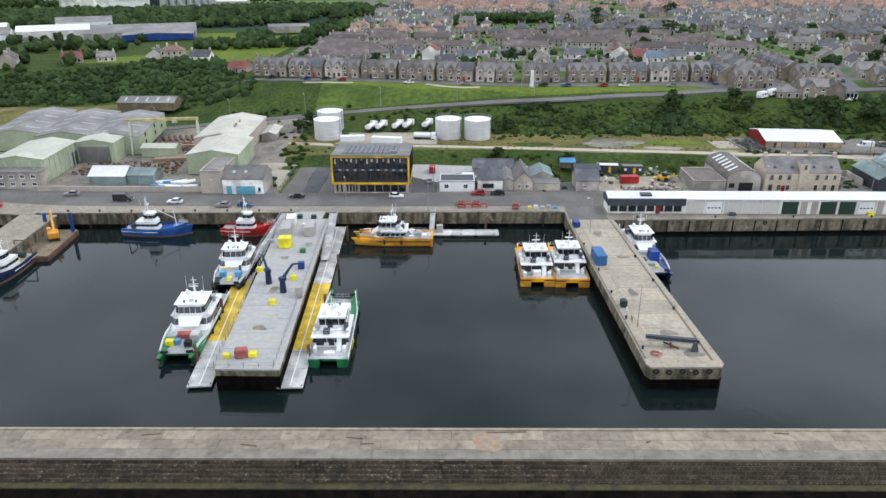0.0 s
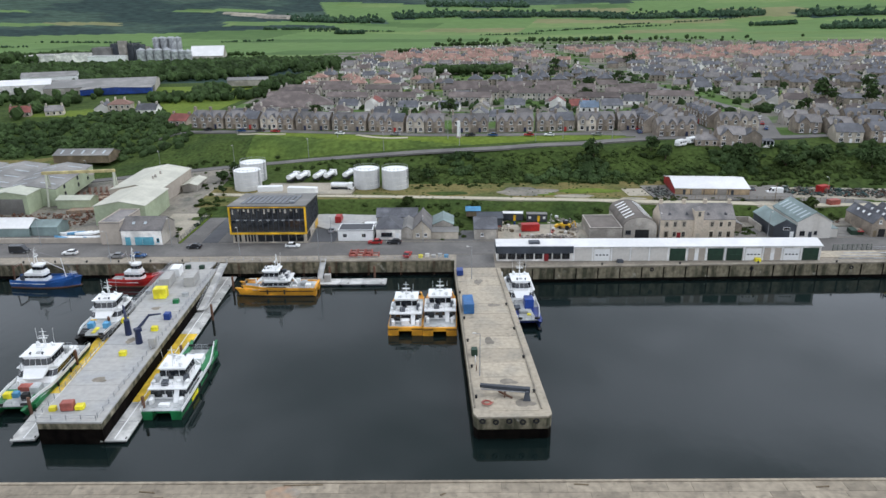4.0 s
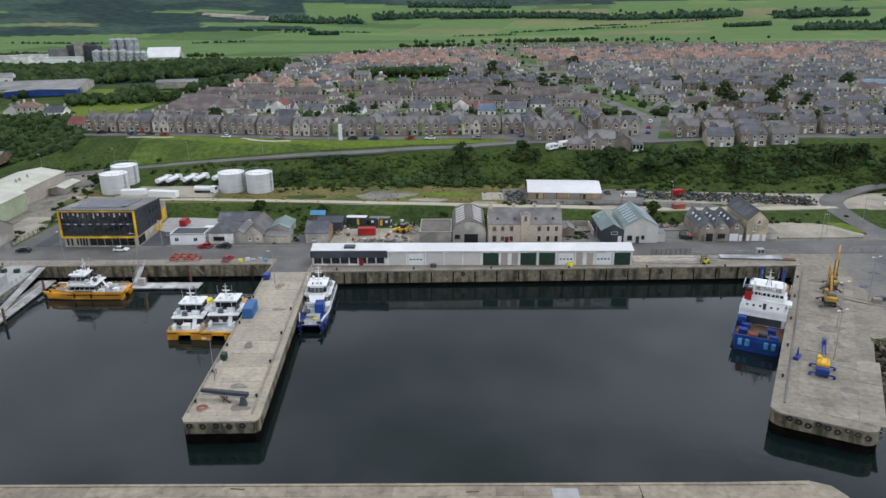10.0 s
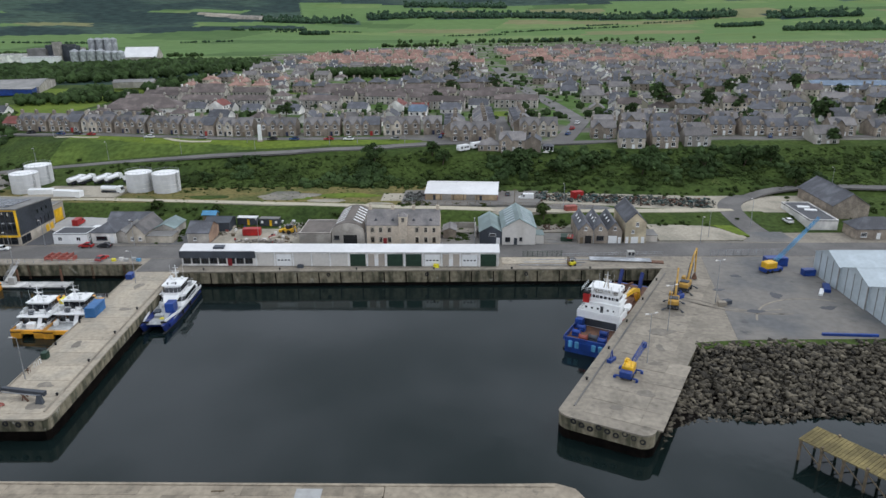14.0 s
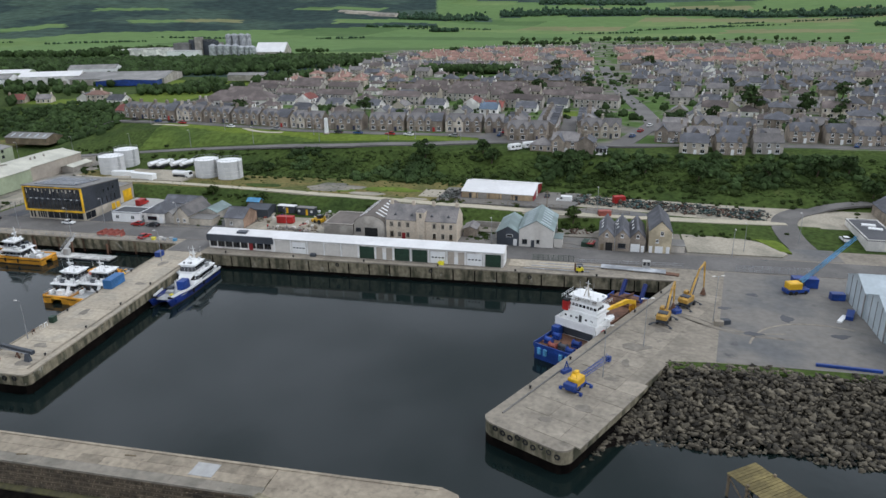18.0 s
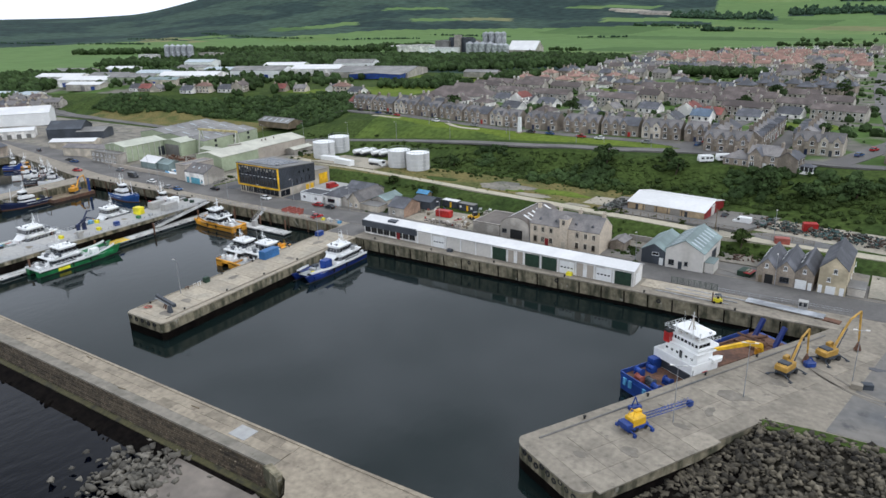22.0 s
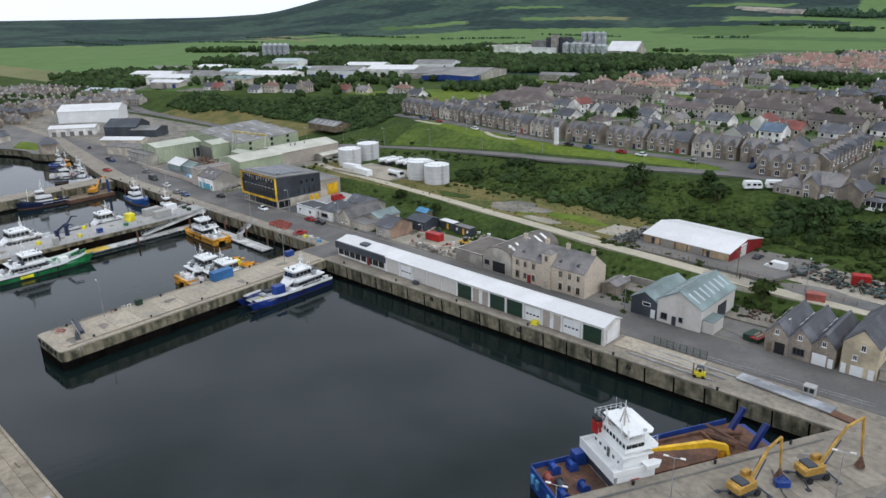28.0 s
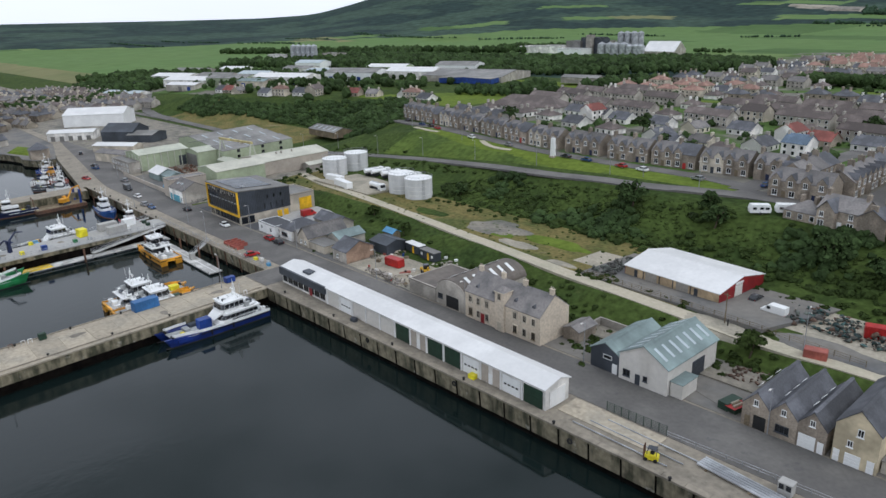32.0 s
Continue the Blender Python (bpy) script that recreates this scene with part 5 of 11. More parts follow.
west.append(shed("low_boat_shed", "low shed with pale sheet roof over teal walls", -113.2, -102.0, 212.6, 221.0, 2.9, 4.9, SAGE, WHITE_ROOF, "x"))
west.append(shed("low_boat_shed", "low teal shed with dull green roof", -101.8, -93.4, 213.6, 220.6, 2.9, 4.2, SAGE, SAGE, "x"))
west.append(shed("pale_hut", "pale green hut with a curved sheet roof", -109.0, -97.0, 243.0, 249.4, 3.2, 4.0, GREEN_WALL, GREEN_SHEET, "x", 0.6))
west.append(solo("yard_wall", MB().box(-25.5, 25.5, -0.2, 0.2, 0, 1.7, 0.05), PINK_H, "low rendered wall along the boatyard", "wall", pose(-100.6, 206.2, 0), kind="structure"))
gc = thing("gantry_crane", "pale steel gantry crane with yellow beam", "crane", -102.5, 250.2, 0.5, 9)
west.append(gc)
part("beam", MB().box(-13.0, 12.0, -0.45, 0.45, 11.4, 12.4, 0.1), FADED_Y, gc, "faded yellow beam")
part("hoist", MB().box(3.0, 4.6, -0.7, 0.7, 10.6, 11.4, 0.1), HARL_G, gc)
for sx in (-11.5, 11.5):
    for sy in (-3, 3):
        part("leg", MB().tube((sx, sy, 0), (sx, sy * 0.14, 11.4), 0.45, 8, 0.35), GREEN_SHEET, gc)
    part("leg_brace", MB().tube((sx, -2.2, 3.5), (sx, 2.2, 3.5), 0.2), GREEN_SHEET, gc)
b = shed("barn", "old long barn with grey asbestos roof", -150.0, -124.6, 318.0, 330.0, 3.4, 5.2, TIMBER, GREY_SHEET, "x", 1.2, skylights=5)
west.append(b)
VIEW_PLACED += west
# far west sheds and houses
far_west = [shed("white_boat_hall", "large white boat hall with white roof", -324.0, -286.0, 241.0, 265.0, 8.0, 11.2, WHITE, WHITE_ROOF, "x", 0, rz=54)]
b = shed("cream_workshop", "low cream workshop with arched doors", -266.5, -240.5, 216.5, 227.0, 4.6, 5.8, HARL_W, WHITE_ROOF, "x", 0, rz=54)
far_west.append(b)
for i in range(5):
    door(b, "-y", -10 + i * 5, -5.25, 2.4, 2.8, GREY_SHEET, ribs=2)
far_west.append(shed("black_hall", "black timber hall with pitched roof", -235.0, -216.0, 233.0, 251.0, 6.0, 9.6, CLADDING, CLADDING, "x", 0, rz=40))
far_west.append(shed("black_hall", "lower black hall with flat pitch roof", -219.0, -204.0, 241.0, 257.0, 4.6, 6.0, CLADDING, GREY_SHEET, "x", 0, rz=40))
far_west.append(shed("white_store", "low store with white roof", -205.0, -181.0, 222.0, 231.0, 3.4, 4.4, HARL_C, WHITE_ROOF, "x", 0, rz=36))
far_west.append(shed("stone_store", "low stone store beside the harbour road", -176.0, -150.0, 213.0, 222.0, 4.2, 5.4, HARL_C, SLATE_W, "x", 0, rz=20))
VIEW_PLACED += far_west
tw = thing("harbour_office", "small hexagonal harbour office with pyramid roof", "building", -219.5, 200.5, 0)
part("wall", MB().cyl(0, 0, -0.3, 5.0, 5.0, 6), STONE, tw)
part("roof", MB().cyl(0, 0, 5.0, 8.2, 5.6, 6, 0.1), SLATE, tw)
# east yard hangar: three gabled bays
for i in range(4):
    y0 = 184.5 - 13.2 * (i + 1)
    b = shed("white_hangar", "pale steel hangar bay with white sheet roof", 221.6, 262.0, y0, y0 + 13.1, 6.0, 8.4, HANGAR, HANGAR, "x", group="hangar bays", over=0.15)
    pn = MB()
    for k in range(1, 4):
        pn.box(-20.3, -20.2, -6.5 + k * 3.27 - 0.08, -6.5 + k * 3.27 + 0.08, 0.1, 7.0)
    part("panel_joints", pn, GREY_SHEET, b)
    part("corner_flashing", MB().box(-20.35, -20.1, -6.6, -6.3, 0, 6.2), GREY_SHEET, b)
flat_block("blue_white_unit", "low white industrial unit with dark flat roof", 240.5, 249.5, 226.0, 248.0, 3.3, HARL_W, ASPHALT_D)
b = thing("stone_bungalow", "stone bungalow with hipped slate roof", "house", 256.0, 218.5, 0)
part("wall", MB().box(-7, 7, -4, 4, 0, 3.2), STONE, b)
part("roof", hip_roof(14, 8, 3.2, 6.2), SLATE, b)
for u in (-4.5, 4.5):
    window(b, "-y", u, -4, 0.8, 1.8, 1.4, WHITE, 2)
door(b, "-y", 0, -4, 1.2, 2.1, WHITE)
shed("stone_barn", "long stone barn with dark slate roof", 252.5, 264.5, 236.0, 262.0, 5.5, 9.5, STONE, SLATE, "y")
# west side of the fishing basin
b = shed("slip_shed", "pale grey lifeboat shed with a dark poster-covered door", -318.0, -294.0, 166.0, 182.0, 7.0, 11.5, WHITE, GREY_SHEET, "x", -0.1, rz=28)
door(b, "+x", 0.0, 12.0, 10.0, 6.5, BLACK, label="dark printed door screen")
part("poster_patch", MB().box(12.11, 12.16, -2.6, 2.6, 1.0, 3.6, 0.02), RUSTY_C, b, "faded orange picture on the dark door")
solo("green_spit", MB().prism([(-254, 191), (-244, 194), (-233, 198), (-238, 206), (-262, 207), (-276, 202)], -0.4, 0.9, 0.7), GRASS_MOWN, "small mown grass mound beside the slipway", "grass", kind="structure")
solo("slipway", MB().add([(-281, 175, 0.0), (-268, 182, 0.0), (-254, 173, -4.6), (-266, 165, -4.6), (-281, 175, -6), (-268, 182, -6), (-254, 173, -6), (-266, 165, -6)],
     [(0, 1, 2, 3)[::-1], (4, 5, 6, 7), (0, 1, 5, 4), (1, 2, 6, 5), (2, 3, 7, 6), (3, 0, 4, 7)]), CONCRETE, "pale concrete slipway running into the basin", "slipway", kind="structure")
shed("slip_cottage", "small grey cottage beside the slipway", -287.0, -280.0, 188.0, 198.0, 3.6, 6.2, HARL_G, SLATE, "y", -0.1, rz=28)

# ---- the town on the shelf ----
PROTO = {}


def terrace_house(v):
    """Two-storey granite house with gablets; v picks the variant."""
    t = thing("terraced_house", "grey granite terraced house with slate roof and gablets", "house", group="granite terrace")
    w, d = 8.3, 9.0
    stone = (STONE, STONE, STONE, HARL_C)[v % 4]
    part("wall", gable_walls(w, d, 5.1, 8.1), stone, t)
    part("roof", gable_roof(w, d, 5.1, 8.15, over=0.12), (SLATE_W, SLATE_W, SLATE, SLATE_W)[v % 4], t)
    for u in (-2.1, 2.1) if v != 2 else (-2.1,):
        part("gablet", MB().profile([(u - 1.25, 3.2), (u + 1.25, 3.2), (u + 1.25, 5.9), (u, 7.3), (u - 1.25, 5.9)], -4.85, -1.5, "y"), stone, t)
        g = gable_roof(2.5, 3.2, 5.9, 7.35, "y", 0.12, 0.12, u, -3.2)
        part("gablet_roof", g, SLATE, t)
        window(t, "-y", u, -4.87, 3.8, 1.2, 1.6, WHITE, 1)
    for u in (-2.2, 2.6):
        window(t, "-y", u, -4.5, 0.9, 1.5, 1.7, WHITE, 1)
    if v == 1:
        part("bay_window", MB().prism([(-3.4, -4.5), (-2.9, -5.4), (-1.4, -5.4), (-0.9, -4.5)], 0, 3.3), stone, t)
    door(t, "-y", 0.3, -4.5, 1.1, 2.3, (TIMBER, NAVY, RED, CLADDING)[v % 4])
    for u in (-2.2, 2.2):
        window(t, "+y", u, 4.5, 3.3, 1.1, 1.3, WHITE, 1)
    chimney(t, -w / 2 + 0.4, 0, 7.3, 9.7, 0.8, 1.8, stone, 3)
    return t


def villa(v):
    """A detached stone or rendered house of two storeys."""
    wall = (STONE, HARL_G, HARL_C, STONE)[v % 4]
    t = thing("villa", ("grey stone villa with slate roof and chimneys", "grey rendered villa with slate roof", "cream rendered villa with slate roof", "stone villa with a large front gable")[v % 4], "house", group="detached houses")
    w, d = 10.5, 8.8
    part("wall", gable_walls(w, d, 4.9, 7.7), wall, t)
    part("roof", gable_roof(w, d, 4.9, 7.75, over=0.2), (SLATE, SLATE_W)[v % 2], t)
    if v % 4 == 0:
        for u in (-2.9, 2.9):
            part("dormer", MB().profile([(u - 0.8, 4.7), (u + 0.8, 4.7), (u + 0.8, 5.9), (u, 6.8), (u - 0.8, 5.9)], -4.45, -1.6, "y"), wall, t)
    if v % 4 == 3:
        part("front_gable", MB().profile([(-4.4, 0), (0, 0), (0, 4.9), (-2.2, 7.4), (-4.4, 4.9)], -6.0, 0, "y"), wall, t)
        part("front_roof", gable_roof(4.4, 6.2, 4.9, 7.45, "y", 0.25, 0.15, -2.2, -3.0), SLATE, t)
    for u in (-3.2, 0.0, 3.2):
        if u or v % 4 != 3:
            window(t, "-y", u, -4.4 if v % 4 != 3 or u > -1 else -6.0, 3.2, 1.1, 1.4, WHITE, 1)
    for u in (-3.2, 3.2):
        window(t, "-y", u, -4.4 if v % 4 != 3 or u > 0 else -6.0, 0.9, 1.6, 1.5, WHITE, 1)
    door(t, "-y", 0.6, -4.4, 1.1, 2.2, WHITE)
    window(t, "+x", 0, w / 2, 3.3, 1.0, 1.3, WHITE, 1)
    for u in (-w / 2 + 0.5, w / 2 - 0.5):
        chimney(t, u, 0, 6.9, 9.1, 0.8, 1.4, wall, 2)
    return t


def small_pane():
    if "small_pane" not in CACHE:
        me = MB().box(-0.62, 0.62, -0.05, 0.02, -0.1, 1.35).box(-0.5, 0.5, -0.09, -0.05, 0, 1.25).mesh("window")
        me.materials.append(WHITE)
        me.materials.append(GLASS)
        me.polygons.foreach_set("material_index", np.array([0] * 6 + [1] * 6, np.int32))
        CACHE["small_pane"] = me
    return CACHE["small_pane"]


HOUSE_KINDS = (
    (13.0, 8.0, 2, HARL_G, SLATE_W, 0, "grey harled pair of houses with slate roof"),
    (12.0, 8.5, 2, HARL_C, TILE_BROWN, 0, "cream harled pair of houses with brown tiles"),
    (10.0, 8.5, 1, HARL_W, TILE_BROWN, 1, "white bungalow with brown hipped roof"),
    (11.0, 9.0, 1, HARL_W, SLATE, 0, "white bungalow with grey roof"),
    (24.0, 7.5, 2, HARL_G, TILE_BROWN, 0, "long harled terrace with brown tiled roof"),
    (14.0, 8.0, 2, HARL_C, TILE_PINK, 0, "pink-roofed pair of harled houses"),
    (11.0, 9.5, 2, STONE, SLATE, 1, "grey stone villa with hipped slate roof"),
    (9.0, 8.0, 1, HARL_C, SLATE_W, 0, "small cream cottage with slate roof"),
    (12.0, 8.0, 2, HARL_C, TILE_PINK, 1, "cream house with pinkish hipped roof"),
    (10.0, 9.0, 1, STONE, TILE_RED, 0, "stone cottage with red tiled roof"),
    (9.5, 8.5, 2, HARL_W, TILE_RED, 0, "white harled house with a dull red roof"),
    (9.0, 8.5, 2, HARL_W, SLATE_BLUE, 0, "white harled house with a blue-grey roof"),
    (9.0, 8.0, 1, STONE, SLATE_W, 1, "low stone cottage with pale hipped slate roof"),
    (8.0, 6.5, 2, STONE, SLATE, 0, "narrow stone cottage with its gable to the sea"),
)


def plain_house(v):
    """The commoner houses behind: (width, depth, storeys, wall, roof, hip)."""
    w, d, s, wall, roof, hip, label = HOUSE_KINDS[v]
    t = thing("house", label, "house", group="town houses")
    e = 2.4 * s + 0.1
    r = e + (d / 2) * 0.64
    if hip:
        part("wall", MB().box(-w / 2, w / 2, -d / 2, d / 2, 0, e), wall, t)
        part("roof", hip_roof(w, d, e, r), roof, t)
    else:
        part("wall", gable_walls(w, d, e, r), wall, t)
        part("roof", gable_roof(w, d, e, r + 0.02, over=0.25), roof, t)
    for k in range(s):
        n = max(2, int(w / 2.9))
        for i in range(n):
            u = -w / 2 + w * (i + 0.5) / n
            for sg in (-1, 1):
                part("window", small_pane(), GLASS, t, "", pose(u, sg * d / 2, 0.75 + k * 2.3, 0, 0, 0 if sg < 0 else 180))
    for u in ((-w / 2 + 0.6, w / 2 - 0.6) if not hip else (-w / 5, w / 5)):
        part("chimney", MB().box(u - 0.4, u + 0.4, -0.8, 0.8, r - 1.0, r + 1.2, 0.12), wall if wall is not HARL_W else HARL_G, t)
    return t


def place(maker, v, x, y, rz, sink=0.25):
    key = (maker, v)
    m = pose(x, y, h1(x, y) - sink, 0, 0, rz)
    if key not in PROTO:
        PROTO[key] = maker(v)
        PROTO[key].matrix_basis = m
        return PROTO[key]
    return copy_thing(PROTO[key], m)


rng = random.Random(7)
TERRACE = [(-97, 355.0), (-50, 346.2), (-15.5, 339), (20.5, 330.6), (56, 329.4), (114, 330.4)]


def along(pts, s):
    for a, b in zip(pts, pts[1:]):
        a, b = Vector(a), Vector(b)
        n = (b - a).length
        if s <= n:
            p = a + (b - a) * (s / n)
            return p.x, p.y, math.degrees(math.atan2((b - a).y, (b - a).x))
        s -= n
    p = Vector(pts[-1])
    return p.x, p.y, math.degrees(math.atan2((b - a).y, (b - a).x))


s = 4.0
i = 0
while s < 213:
    x, y, a = along(TERRACE, s)
    place(terrace_house, (0, 1, 0, 2, 3, 0, 1, 1)[i % 8], x, y, a)
    i += 1
    s += 8.32 if i % 2 else 10.2
    if i in (14, 16):
        s += 2.0
# mixed houses in gardens close behind the terrace
for v, x, y, a in ((9, -110, 370, -14), (10, -13, 407, 80), (3, 7, 404, -8), (3, 30, 401, -8), (3, 67, 407, -6), (7, 48, 399, 80), (9, 102, 400, -4), (10, 90, 399, 84), (3, 120, 399, -4), (11, 103, 374, -4), (3, 88, 375, 86), (2, -30, 392, -10), (3, 46, 372, 84), (2, 20, 374, -8), (7, 68, 368, -6), (3, -4, 381, -8)):
    place(plain_house, v, x, y, a)
# granite block between two side streets: front row, a row down the east street and one down the west
for k in range(2):
    place(terrace_house, k, 125.2 + k * 8.4, 312.4, -1)
for k in range(6):
    place(terrace_house, (0, 1, 0, 2, 0, 1)[k], 136.0, 322 + k * 8.5, 90)
for k in range(3):
    place(terrace_house, (1, 0, 2)[k], 122.6, 323 + k * 8.5, -90)
# the block east of the street
for k in range(2):
    place(terrace_house, (1, 3)[k], 156.2 + k * 8.4, 322.5, -2)
for k in range(4):
    place(terrace_house, (0, 2, 0, 1)[k], 154.6, 333.5 + k * 8.6, -90)
# cottages on the very edge of the brae
place(plain_house, 12, 137.6, 295.6, -6, 0.5)
place(villa, 3, 147.2, 294.8, -8, 0.6)
place(plain_house, 13, 155.4, 292.8, 82, 0.6)
b = thing("conservatory", "white framed conservatory with dark glass roof", "conservatory", 161.4, 290.6, h1(161.4, 290.6) - 0.3, -8)
part("wall", MB().box(-2.2, 2.2, -1.8, 1.8, 0, 0.9), HARL_W, b)
part("glazing", MB().box(-2.1, 2.1, -1.7, 1.7, 0.9, 2.5), GLASS, b)
part("roof", hip_roof(4.4, 3.6, 2.5, 3.4, 0.15), SLATE, b)
for u in (-2.12, -0.7, 0.7, 2.12):
    part("post", MB().box(u - 0.07, u + 0.07, -1.78, -1.66, 0.9, 2.5), WHITE, b)
for k, (x, y, v) in enumerate(((188.5, 316.5, 3), (200.5, 313, 3), (213.5, 311.5, 0), (226.5, 313, 3), (242, 322, 0), (197, 298.2, 2), (210, 298, 0), (224.5, 300.6, 1), (255, 320, 0), (265.6, 319.2, 0), (276, 318.4, 0), (279, 304, 1), (292, 316, 3), (309, 316, 3), (325, 313, 2), (193, 338, 1), (206, 337, 3), (221, 338, 0), (250, 340, 3), (271, 338, 1))):
    place(villa, v, x, y, (-6, 4, -2, 5, 1)[k % 5], (0.25, 1.0, 0.5, 1.4)[k % 4])
b = shed("blue_roofed_hall", "long low hall with a blue-grey sheet roof", 357.0, 412.0, 472.0, 490.0, 4.6, 6.6, HARL_G, SLATE_BLUE, "x", h1(380, 480) - 0.4, rz=-3)

# rows behind
GREEN_SPOTS = ((150, 372, 16, 9), (100, 385, 12, 8), (152, 400, 14, 7), (60, 505, 92, 5), (147, 392, 24, 11), (42, 632, 40, 9), (383, 481, 30, 12), (-62, 414, 24, 11), (-20, 455, 30, 6), (260, 455, 30, 8), (90, 600, 60, 8))


def town_pick(x, y):
    q = rng.random()
    if y < 414:
        return rng.choice((3, 3, 7, 2, 3, 2, 3, 7, 1, 2, 6))
    if y < 500 and x < 160:
        return 4 if q < 0.7 else rng.choice((1, 2, 3))
    if 500 <= y < 590 and q < 0.62:
        return 8 if x < 0 else 6
    if 735 < y < 960 and -60 < x < 560 and q < 0.6:
        return rng.choice((5, 5, 8))
    if y > 960:
        return rng.choice((1, 4, 3, 0, 7, 2, 1, 3))
    return rng.choice((0, 3, 1, 2, 3, 6, 7, 2, 6, 0))


FAR = {}


def far_house(v, x, y, turn):
    """Adds a house to the joined far part of the town: walls, roof, windows and chimneys by material."""
    w, d, s, wall, roof, hip, label = HOUSE_KINDS[v]
    e = 2.2 * s + 0.3
    r = e + (d / 2) * 0.72
    m = pose(x, y, h1(x, y) - 0.3, 0, 0, turn)
    body = MB().box(-w / 2, w / 2, -d / 2, d / 2, 0, e) if hip else gable_walls(w, d, e, r)
    for u in ((-w / 2 + 0.6, w / 2 - 0.6) if not hip else (-w / 5, w / 5)):
        body.box(u - 0.4, u + 0.4, -0.8, 0.8, r - 1.0, r + 1.3)
    top = hip_roof(w, d, e, r) if hip else gable_roof(w, d, e, r + 0.02, over=0.25)
    panes = MB()
    for k in range(s):
        n = max(2, int(w / 2.9))
        for i in range(n):
            u = -w / 2 + w * (i + 0.5) / n
            panes.box(u - 0.5, u + 0.5, -d / 2 - 0.05, d / 2 + 0.05, 0.8 + k * 2.2, 1.8 + k * 2.2)
    for mb, mt in ((body, wall), (top, roof), (panes, GLASS)):
        FAR.setdefault(mt.name, (mt, MB()))[1].add([tuple(m @ Vector(p)) for p in mb.v], mb.f)


count = 0
row = 0
yy = 366.0
while yy < 1260 and count < 760:
    ang = -9.0 if row < 12 else -5.0 + 4 * math.sin(row * 0.7)
    left = np.interp(yy, (300, 352, 420, 744, 1000, 1300), (-92, -90, -88, -80, -130, -40))
    right = 360 + (yy - 350) * 0.62
    x = left + rng.uniform(2, 8)
    while x < right:
        y = yy - (x - 10) * math.tan(radians(9.0)) * (1 if x < 110 else 0.2) - (0 if x < 110 else 8) + rng.uniform(-2.5, 2.5)
        v = town_pick(x, yy)
        w = HOUSE_KINDS[v][0]
        cx = x + w / 2
        street = np.interp(y, (300, 360, 420, 481, 593, 720), (168, 186, 181, 174, 166, 160))
        back = np.interp(cx, (-150, -90, -50, 40, 120, 400, 650, 1200), (740, 800, 940, 1060, 1250, 1300, 1050, 900))
        ok = abs(cx - street) > w / 2 + 9.5 and y < back and not (107 < cx < 172 and y < 386) and not (cx > 120 and y < 346) and not (-40 < cx < 128 and 362 < y < 412)
        ok = ok and not any(abs(cx - a) < c + w / 2 and abs(y - b) < d + 4 for a, b, c, d in GREEN_SPOTS)
        ok = ok and not (abs(cx - 60 - (yy - 640) * 0.3) < 40 and 560 < yy < 600)
        if ok and rng.random() < 0.93:
            turn = ang + rng.choice((0, 0, 0, 180, 90 if w < 13 else 0)) + rng.uniform(-5, 5)
            if count < 66:
                place(plain_house, v, cx, y, turn)
            else:
                far_house(v, cx, y, turn)
            count += 1
        x += w + rng.uniform(2.5, 8.0) + (9 if rng.random() < 0.06 else 0)
    row += 1
    yy += (19.0 if row % 2 else 24.0) if yy < 440 else (19.0 if row % 2 else 27.0) if yy < 620 else (24.0 if row % 2 else 34.0)
# the low fishing quarter west of the basin, in tight parallel rows
for i in range(17):
    for k in range(20):
        u, w = -k * 12.5 + rng.uniform(-1, 1), i * 11.5 + (3.0 if i % 2 else 0)
        x, y = -352 + u * 0.93 - w * 0.26, 196 + u * 0.24 + w * 0.93
        if y < 150 or y > 330 or (x > -385 and y > 232) or rng.random() < 0.1:
            continue
        far_house(rng.choice((0, 7, 0, 6, 1, 7)), x, y, 15 + rng.uniform(-3, 3) + (90 if rng.random() < 0.15 else 0))
for k, (x, y, rx, ry) in enumerate(((30, 504, 55, 5.5), (112, 506, 30, 5.5), (147, 390, 19, 11), (-20, 455, 28, 5), (260, 455, 28, 7), (90, 600, 55, 7))):
    patch("patch_green", x, y, rx, ry, GRASS_MOWN, "mown green between the houses", 0.3, 20 + k)
b = thing("village_hall", "long low hall with a broad brown hipped roof", "building", -60, 413, h1(-60, 413) - 0.3, 12)
part("wall", MB().box(-21, 21, -9, 9, 0, 3.4), HARL_W, b)
part("roof", hip_roof(42, 18, 3.4, 8.6, 0.5), TILE_BROWN, b)
part("side_wing", MB().box(-8, 8, -13, -9, 0, 3.2), HARL_W, b)
part("wing_roof", hip_roof(16, 5, 3.2, 5.0, 0.4).mesh("wing_roof"), TILE_BROWN, b, "", pose(0, -11.2, 0, 0, 0, 0))
for u in range(7):
    window(b, "-y", -18 + u * 6, -9, 0.9, 1.8, 1.4, WHITE, 1)
allf = MB()
mids = []
for k, (mt, mb) in enumerate(FAR.values()):
    allf.add(mb.v, mb.f)
    mids += [k] * len(mb.f)
fme = bpy.data.meshes.new("far_houses")
fme.from_pydata(allf.v, [], allf.f)
for mt, mb in FAR.values():
    fme.materials.append(mt)
fme.polygons.foreach_set("material_index", np.array(mids, np.int32))
tagged(new("far_houses", fme), "dense far streets of small slate and tile roofed houses", "houses", kind="stuff")
